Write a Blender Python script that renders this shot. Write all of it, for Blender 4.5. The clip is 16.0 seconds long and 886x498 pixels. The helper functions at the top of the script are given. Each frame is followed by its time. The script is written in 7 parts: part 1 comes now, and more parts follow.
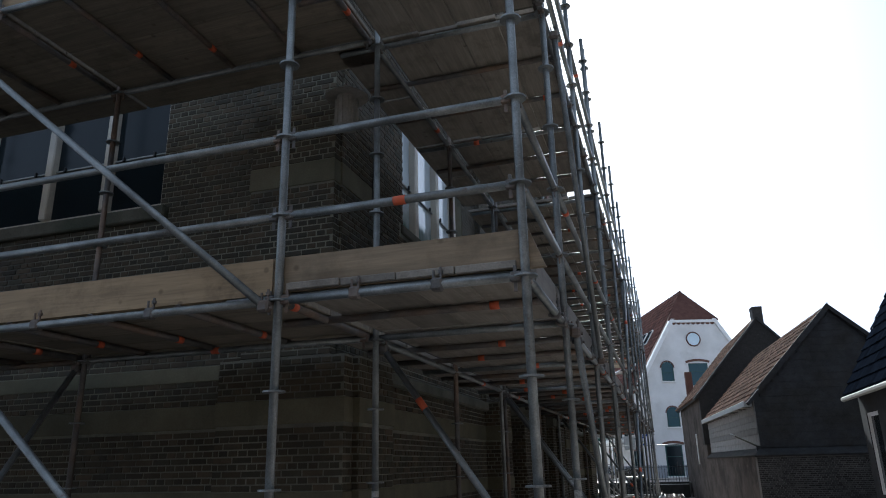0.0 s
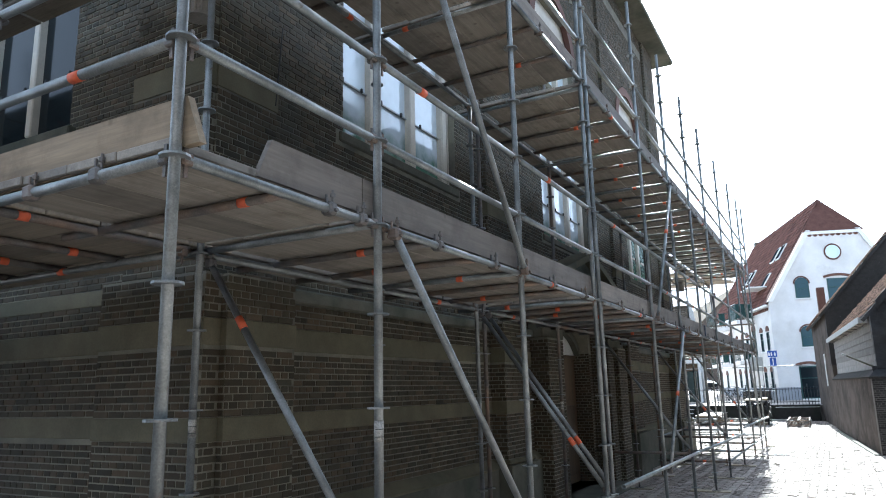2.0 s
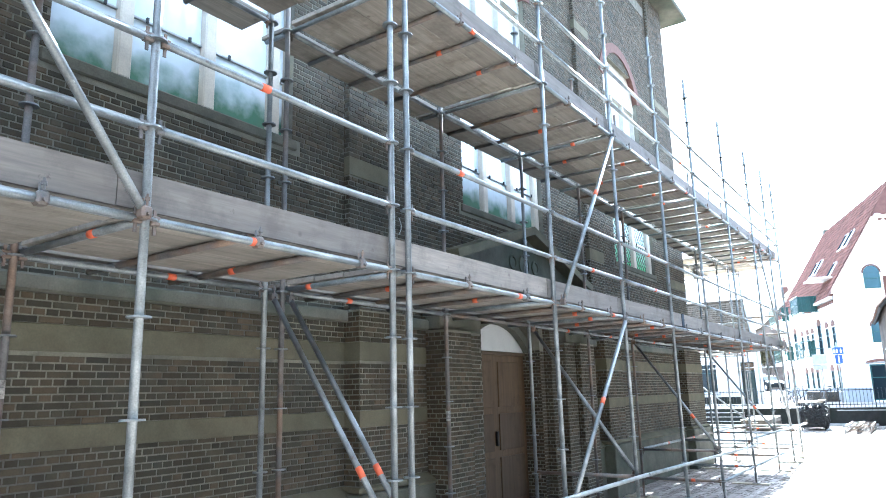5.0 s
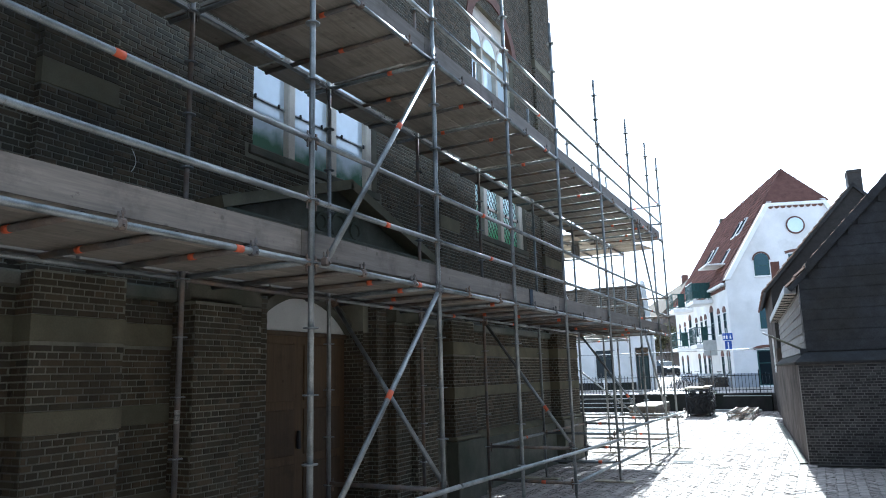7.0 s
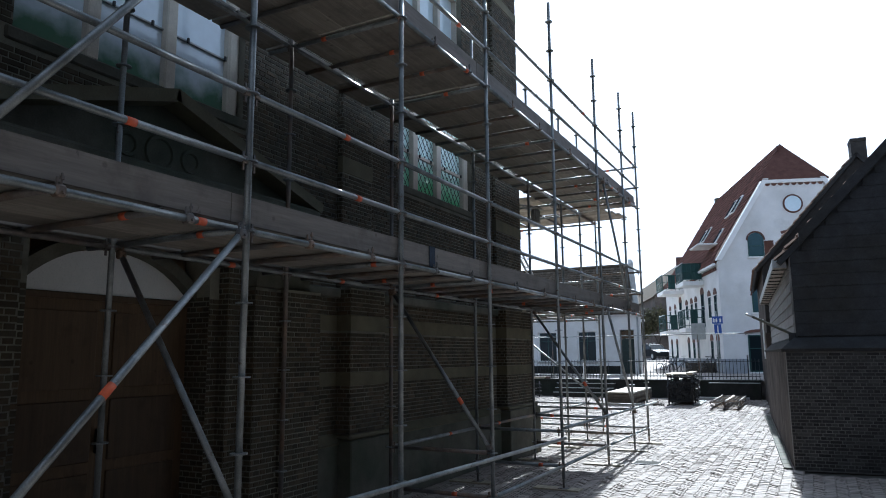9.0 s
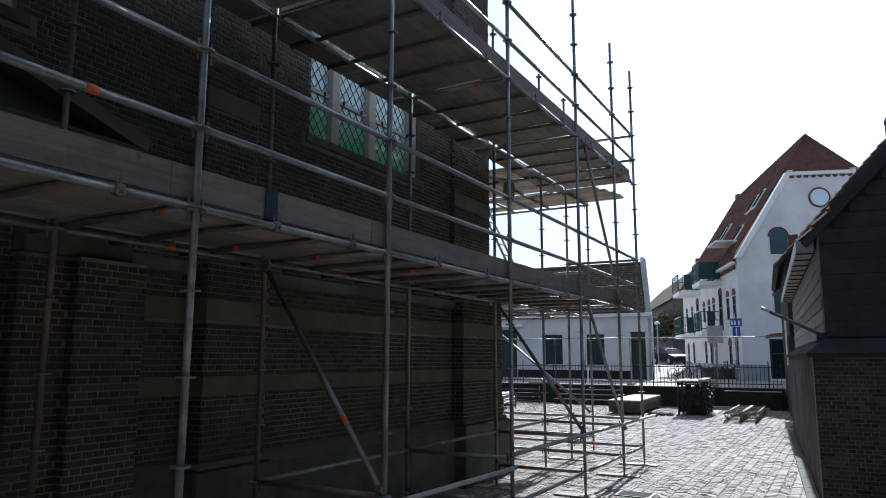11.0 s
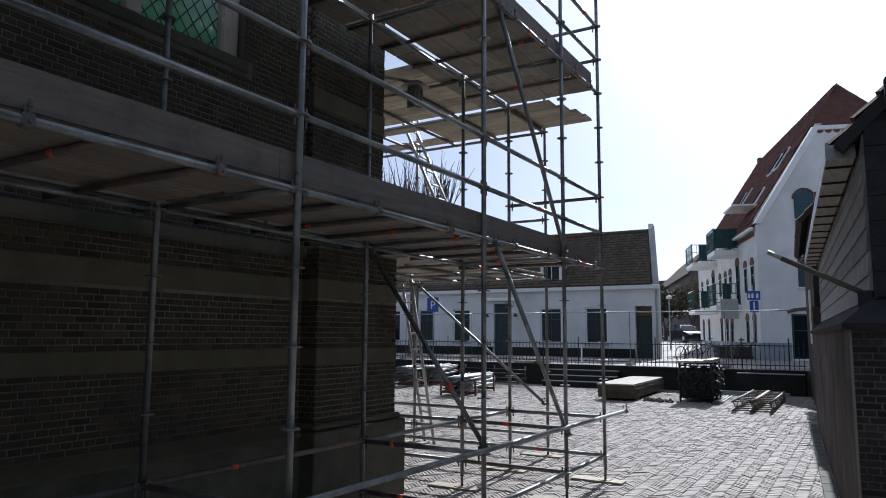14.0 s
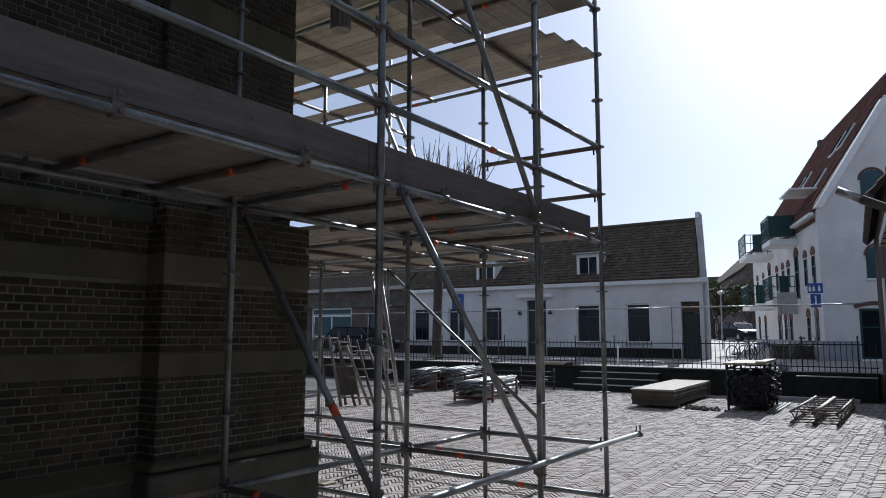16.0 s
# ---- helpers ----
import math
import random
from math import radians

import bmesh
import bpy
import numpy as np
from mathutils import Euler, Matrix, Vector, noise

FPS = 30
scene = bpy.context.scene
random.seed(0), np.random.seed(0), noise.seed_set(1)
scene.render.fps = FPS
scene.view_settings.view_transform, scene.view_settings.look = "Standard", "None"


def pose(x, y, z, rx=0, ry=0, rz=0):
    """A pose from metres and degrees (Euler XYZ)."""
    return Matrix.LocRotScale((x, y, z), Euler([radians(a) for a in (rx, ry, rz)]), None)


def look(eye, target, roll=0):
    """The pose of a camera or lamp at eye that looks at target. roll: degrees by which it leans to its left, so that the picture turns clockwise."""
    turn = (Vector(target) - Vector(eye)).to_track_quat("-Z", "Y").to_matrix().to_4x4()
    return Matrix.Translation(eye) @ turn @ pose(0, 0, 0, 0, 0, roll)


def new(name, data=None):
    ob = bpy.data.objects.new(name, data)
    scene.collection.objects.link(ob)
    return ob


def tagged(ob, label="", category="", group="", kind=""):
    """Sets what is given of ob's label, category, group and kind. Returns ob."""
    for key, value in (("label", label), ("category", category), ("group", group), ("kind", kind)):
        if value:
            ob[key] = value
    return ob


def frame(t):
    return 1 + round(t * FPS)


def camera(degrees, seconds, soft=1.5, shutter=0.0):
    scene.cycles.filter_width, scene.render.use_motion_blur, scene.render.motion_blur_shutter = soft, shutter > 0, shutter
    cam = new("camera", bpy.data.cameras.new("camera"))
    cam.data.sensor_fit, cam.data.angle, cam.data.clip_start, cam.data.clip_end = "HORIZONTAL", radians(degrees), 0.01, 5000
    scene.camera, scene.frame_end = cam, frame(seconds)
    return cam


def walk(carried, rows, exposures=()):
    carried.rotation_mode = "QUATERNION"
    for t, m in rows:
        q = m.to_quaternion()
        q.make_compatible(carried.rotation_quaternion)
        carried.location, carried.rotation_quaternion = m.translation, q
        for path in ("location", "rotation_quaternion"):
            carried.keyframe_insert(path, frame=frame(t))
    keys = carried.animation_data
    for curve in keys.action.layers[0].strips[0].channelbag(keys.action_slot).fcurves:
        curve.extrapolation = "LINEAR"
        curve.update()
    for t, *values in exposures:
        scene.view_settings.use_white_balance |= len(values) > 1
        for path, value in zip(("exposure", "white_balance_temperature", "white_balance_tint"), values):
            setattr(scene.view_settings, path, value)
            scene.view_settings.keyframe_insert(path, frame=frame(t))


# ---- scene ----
cam = camera(64.7, 16.0, soft=1.0)
PATH = [
    (0, (1.937, -5.015, 1.936), (1.374, -3.19, 2.53), -1.4),
    (0.5, (2.415, -4.675, 1.934), (1.72, -2.875, 2.46), -1.4),
    (1, (2.83, -4.315, 1.902), (2.064, -2.536, 2.398), -1.6),
    (1.5, (3.131, -3.882, 1.915), (2.274, -2.131, 2.361), -1.8),
    (2, (3.48, -3.427, 1.917), (2.54, -1.707, 2.317), -1.4),
    (2.5, (3.735, -2.989, 1.935), (2.716, -1.315, 2.338), -0.9),
    (3, (3.975, -2.457, 1.943), (2.885, -0.83, 2.351), -0.8),
    (5.5, (4.614, 0.427, 1.926), (3.506, 2.043, 2.33), -1.5),
    (6, (4.651, 1.067, 1.934), (3.599, 2.723, 2.325), -1.6),
    (6.5, (4.68, 1.717, 1.943), (3.694, 3.416, 2.317), -1.2),
    (7, (4.718, 2.338, 1.949), (3.801, 4.079, 2.308), -1.6),
    (7.5, (4.722, 3.011, 1.935), (3.818, 4.763, 2.272), -1.7),
    (8, (4.765, 3.695, 1.97), (3.876, 5.46, 2.28), -1.3),
    (8.5, (4.772, 4.363, 1.974), (3.869, 6.122, 2.278), -0.9),
    (11, (4.642, 7.866, 1.958), (3.673, 9.588, 2.265), 0.2),
    (11.5, (4.604, 8.557, 1.949), (3.622, 10.274, 2.244), 0.3),
    (12, (4.582, 9.255, 1.932), (3.578, 10.96, 2.223), 0.1),
    (12.5, (4.54, 9.965, 1.935), (3.523, 11.663, 2.221), 0.0),
    (13, (4.509, 10.664, 1.944), (3.481, 12.361, 2.203), -0.2),
    (13.5, (4.469, 11.369, 1.936), (3.448, 13.071, 2.18), 0.0),
    (14, (4.422, 12.052, 1.925), (3.396, 13.752, 2.168), 0.4),
    (14.5, (4.37, 12.725, 1.93), (3.344, 14.425, 2.169), 0.6),
    (15, (4.265, 13.391, 1.937), (3.204, 15.069, 2.177), 0.8),
    (15.5, (4.194, 14.045, 1.939), (3.1, 15.702, 2.176), 0.5),
    (16, (4.091, 14.686, 1.909), (2.947, 16.309, 2.151), 0.1),
]
EXPOSURE = [(0, 0.75, 5300, 4), (1, 1.0, 5350, 5), (1.5, 1.95, 5400, 4), (2, 2.1, 5300, 2), (2.5, 2.65, 5200, 1), (3, 3.15, 5050, 0), (5.5, 3.8, 5000, 0), (6, 3.45, 5000, 0), (6.5, 2.8, 5000, 0), (7, 1.95, 5050, 1), (7.5, 1.3, 5100, 2), (8.5, 0.92, 5100, 3), (11, 0.48, 5200, 6), (13.5, 0.25, 5250, 8), (16, 0.06, 5300, 9)]
walk(cam, [(t, look(*row)) for t, *row in PATH], EXPOSURE)

# ---- world, sun, exposure ----
SUN = Vector((-0.086, 0.996, 0.665)).normalized()      # towards the sun: low ahead, behind the building
world = bpy.data.worlds.new("sky")
scene.world = world
world.use_nodes = True
wn = world.node_tree
sky = wn.nodes.new("ShaderNodeTexSky")
sky.sky_type, sky.sun_disc = "NISHITA", False
sky.sun_elevation, sky.sun_rotation = radians(33.6), radians(355.1)
sky.air_density, sky.dust_density, sky.ozone_density = 0.4, 1.4, 0.4
wn.nodes["Background"].inputs["Strength"].default_value = 0.05
wn.links.new(sky.outputs[0], wn.nodes["Background"].inputs[0])
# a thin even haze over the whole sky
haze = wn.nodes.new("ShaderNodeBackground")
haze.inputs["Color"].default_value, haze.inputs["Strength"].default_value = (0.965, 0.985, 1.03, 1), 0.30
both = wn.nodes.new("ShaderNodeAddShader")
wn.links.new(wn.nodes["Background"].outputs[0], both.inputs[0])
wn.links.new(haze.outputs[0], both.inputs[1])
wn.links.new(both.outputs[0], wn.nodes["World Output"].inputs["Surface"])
lamp = bpy.data.lights.new("sun", "SUN")
lamp.energy, lamp.angle, lamp.color = 5.6, radians(0.6), (1.0, 0.905, 0.785)
sun_ob = new("sun", lamp)
sun_ob.matrix_world = look(SUN * 40, (0, 0, 0))


# ---- materials ----
def mat(name, base, rough=0.7, metal=0.0, var=0.18, scale=6.0, fine=60.0, bump=0.15, dist=0.004, tint=None, per="none", spread=0.25, spec=0.5):
    """Procedural surface: base colour varied by two noises, tinted patches, fine relief; per: 'object' or 'island' varies pieces."""
    m = bpy.data.materials.new(name)
    m.use_nodes = True
    nt = m.node_tree
    n, l = nt.nodes, nt.links
    p = n["Principled BSDF"]
    p.inputs["Metallic"].default_value = metal
    p.inputs["Specular IOR Level"].default_value = spec
    tc = n.new("ShaderNodeTexCoord")
    geo = n.new("ShaderNodeNewGeometry")
    src = geo.outputs["Position"]
    a = n.new("ShaderNodeTexNoise")
    a.inputs["Scale"].default_value, a.inputs["Detail"].default_value, a.inputs["Roughness"].default_value = scale, 6, 0.65
    b = n.new("ShaderNodeTexNoise")
    b.inputs["Scale"].default_value, b.inputs["Detail"].default_value = fine, 4
    l.new(src, a.inputs["Vector"])
    l.new(src, b.inputs["Vector"])
    ramp = n.new("ShaderNodeMapRange")
    ramp.inputs["From Min"].default_value, ramp.inputs["From Max"].default_value = 0.3, 0.7
    ramp.inputs["To Min"].default_value, ramp.inputs["To Max"].default_value = 1 - var, 1 + var
    l.new(a.outputs["Fac"], ramp.inputs["Value"])
    r2 = n.new("ShaderNodeMapRange")
    r2.inputs["From Min"].default_value, r2.inputs["From Max"].default_value = 0.3, 0.7
    r2.inputs["To Min"].default_value, r2.inputs["To Max"].default_value = 1 - var * 0.6, 1 + var * 0.6
    l.new(b.outputs["Fac"], r2.inputs["Value"])
    mul = n.new("ShaderNodeMath")
    mul.operation = "MULTIPLY"
    l.new(ramp.outputs[0], mul.inputs[0])
    l.new(r2.outputs[0], mul.inputs[1])
    val = mul.outputs[0]
    hsv = n.new("ShaderNodeHueSaturation")
    mix = n.new("ShaderNodeMix")
    mix.data_type = "RGBA"
    mix.inputs["A"].default_value = (*base, 1)
    mix.inputs["B"].default_value = (*(tint or base), 1)
    if per != "none":
        rnd = n.new("ShaderNodeObjectInfo").outputs["Random"] if per == "object" else geo.outputs["Random Per Island"]
        l.new(rnd, mix.inputs["Factor"])
        rr = n.new("ShaderNodeMapRange")
        rr.inputs["To Min"].default_value, rr.inputs["To Max"].default_value = 1 - spread, 1 + spread
        wn2 = n.new("ShaderNodeTexWhiteNoise")
        wn2.noise_dimensions = "1D"
        l.new(rnd, wn2.inputs["W"])
        l.new(wn2.outputs["Value"], rr.inputs["Value"])
        m2 = n.new("ShaderNodeMath")
        m2.operation = "MULTIPLY"
        l.new(val, m2.inputs[0])
        l.new(rr.outputs[0], m2.inputs[1])
        val = m2.outputs[0]
    else:
        c = n.new("ShaderNodeTexNoise")
        c.inputs["Scale"].default_value, c.inputs["Detail"].default_value = scale * 0.35, 5
        l.new(src, c.inputs["Vector"])
        cr = n.new("ShaderNodeMapRange")
        cr.inputs["From Min"].default_value, cr.inputs["From Max"].default_value = 0.42, 0.66
        l.new(c.outputs["Fac"], cr.inputs["Value"])
        l.new(cr.outputs[0], mix.inputs["Factor"])
    l.new(mix.outputs["Result"], hsv.inputs["Color"])
    l.new(val, hsv.inputs["Value"])
    l.new(hsv.outputs["Color"], p.inputs["Base Color"])
    rg = n.new("ShaderNodeMapRange")
    rg.inputs["To Min"].default_value, rg.inputs["To Max"].default_value = max(0.03, rough - 0.12), min(1.0, rough + 0.12)
    l.new(b.outputs["Fac"], rg.inputs["Value"])
    l.new(rg.outputs[0], p.inputs["Roughness"])
    if bump:
        bp = n.new("ShaderNodeBump")
        bp.inputs["Strength"].default_value, bp.inputs["Distance"].default_value = bump, dist
        l.new(b.outputs["Fac"], bp.inputs["Height"])
        l.new(bp.outputs["Normal"], p.inputs["Normal"])
    return m


def wood(name, base, tint, axis, rough=0.75, var=0.22, per="object"):
    """Timber with grain drawn out along one axis (0 x, 1 y, 2 z)."""
    m = mat(name, base, rough, var=var, scale=3.0, fine=14.0, bump=0.25, dist=0.002, tint=tint, per=per, spread=0.16)
    nt = m.node_tree
    for tex in [x for x in nt.nodes if x.type == "TEX_NOISE"]:
        mp = nt.nodes.new("ShaderNodeMapping")
        s = [6.0, 6.0, 6.0]
        s[axis] = 0.35
        mp.inputs["Scale"].default_value = s
        old = tex.inputs["Vector"].links[0].from_socket
        nt.links.new(old, mp.inputs["Vector"])
        nt.links.new(mp.outputs[0], tex.inputs["Vector"])
    # dirt stains and small knots
    p = nt.nodes["Principled BSDF"]
    base_out = p.inputs["Base Color"].links[0].from_socket
    geo = nt.nodes.new("ShaderNodeNewGeometry")
    stain = nt.nodes.new("ShaderNodeTexNoise")
    stain.inputs["Scale"].default_value, stain.inputs["Detail"].default_value, stain.inputs["Roughness"].default_value = 3.2, 7, 0.7
    nt.links.new(geo.outputs["Position"], stain.inputs["Vector"])
    sr = nt.nodes.new("ShaderNodeMapRange")
    sr.inputs["From Min"].default_value, sr.inputs["From Max"].default_value = 0.5, 0.68
    sr.inputs["To Max"].default_value = 0.5
    nt.links.new(stain.outputs["Fac"], sr.inputs["Value"])
    knots = nt.nodes.new("ShaderNodeTexVoronoi")
    knots.inputs["Scale"].default_value = 4.5
    nt.links.new(geo.outputs["Position"], knots.inputs["Vector"])
    kr = nt.nodes.new("ShaderNodeMapRange")
    kr.inputs["From Min"].default_value, kr.inputs["From Max"].default_value = 0.05, 0.11
    kr.inputs["To Min"].default_value, kr.inputs["To Max"].default_value = 0.6, 0.0
    nt.links.new(knots.outputs["Distance"], kr.inputs["Value"])
    mx = nt.nodes.new("ShaderNodeMath")
    mx.operation = "MAXIMUM"
    nt.links.new(sr.outputs[0], mx.inputs[0])
    nt.links.new(kr.outputs[0], mx.inputs[1])
    dirt = nt.nodes.new("ShaderNodeMix")
    dirt.data_type = "RGBA"
    nt.links.new(mx.outputs[0], dirt.inputs["Factor"])
    nt.links.new(base_out, dirt.inputs["A"])
    dirt.inputs["B"].default_value = (base[0] * 0.3, base[1] * 0.28, base[2] * 0.26, 1)
    nt.links.new(dirt.outputs["Result"], p.inputs["Base Color"])
    return m


def glassy(name, base, rough=0.04, spec=0.8, tint=None):
    m = mat(name, base, rough, var=0.06, scale=1.2, fine=9.0, bump=0.03, dist=0.002, tint=tint, spec=spec)
    return m


def painted_reflection(name, base, tree_green, z0, z1, rough):
    """Glass with mirrored sky painted as a pale base and mirrored trees as uneven green up from the sill."""
    m = glassy(name, base, rough, 0.9)
    nt = m.node_tree
    p = nt.nodes["Principled BSDF"]
    p.inputs["IOR"].default_value = 1.7
    old = p.inputs["Base Color"].links[0].from_socket
    geo = nt.nodes.new("ShaderNodeNewGeometry")
    sep = nt.nodes.new("ShaderNodeSeparateXYZ")
    nt.links.new(geo.outputs["Position"], sep.inputs[0])
    no = nt.nodes.new("ShaderNodeTexNoise")
    no.inputs["Scale"].default_value, no.inputs["Detail"].default_value = 2.6, 6
    nt.links.new(geo.outputs["Position"], no.inputs["Vector"])
    k = nt.nodes.new("ShaderNodeMath")
    k.operation, k.inputs[1].default_value = "MULTIPLY_ADD", 0.9
    nt.links.new(no.outputs["Fac"], k.inputs[0])
    nt.links.new(sep.outputs["Z"], k.inputs[2])
    r = nt.nodes.new("ShaderNodeMapRange")
    r.inputs["From Min"].default_value, r.inputs["From Max"].default_value = z0 + 0.45, z1 + 0.45
    r.inputs["To Min"].default_value, r.inputs["To Max"].default_value = 0.9, 0.0
    nt.links.new(k.outputs[0], r.inputs["Value"])
    mx = nt.nodes.new("ShaderNodeMix")
    mx.data_type = "RGBA"
    nt.links.new(r.outputs[0], mx.inputs["Factor"])
    nt.links.new(old, mx.inputs["A"])
    mx.inputs["B"].default_value = (*tree_green, 1)
    nt.links.new(mx.outputs["Result"], p.inputs["Base Color"])
    return m


def splashed(m, colour, low, high, scale=26.0):
    """Adds small splashes of dried mortar and scuffs to a surface."""
    nt = m.node_tree
    p = nt.nodes["Principled BSDF"]
    old = p.inputs["Base Color"].links[0].from_socket
    geo = nt.nodes.new("ShaderNodeNewGeometry")
    splash = nt.nodes.new("ShaderNodeTexNoise")
    splash.inputs["Scale"].default_value, splash.inputs["Detail"].default_value, splash.inputs["Roughness"].default_value = scale, 5, 0.7
    nt.links.new(geo.outputs["Position"], splash.inputs["Vector"])
    r = nt.nodes.new("ShaderNodeMapRange")
    r.inputs["From Min"].default_value, r.inputs["From Max"].default_value = low, high
    nt.links.new(splash.outputs["Fac"], r.inputs["Value"])
    mx = nt.nodes.new("ShaderNodeMix")
    mx.data_type = "RGBA"
    nt.links.new(r.outputs[0], mx.inputs["Factor"])
    nt.links.new(old, mx.inputs["A"])
    mx.inputs["B"].default_value = (*colour, 1)
    nt.links.new(mx.outputs["Result"], p.inputs["Base Color"])
    return m


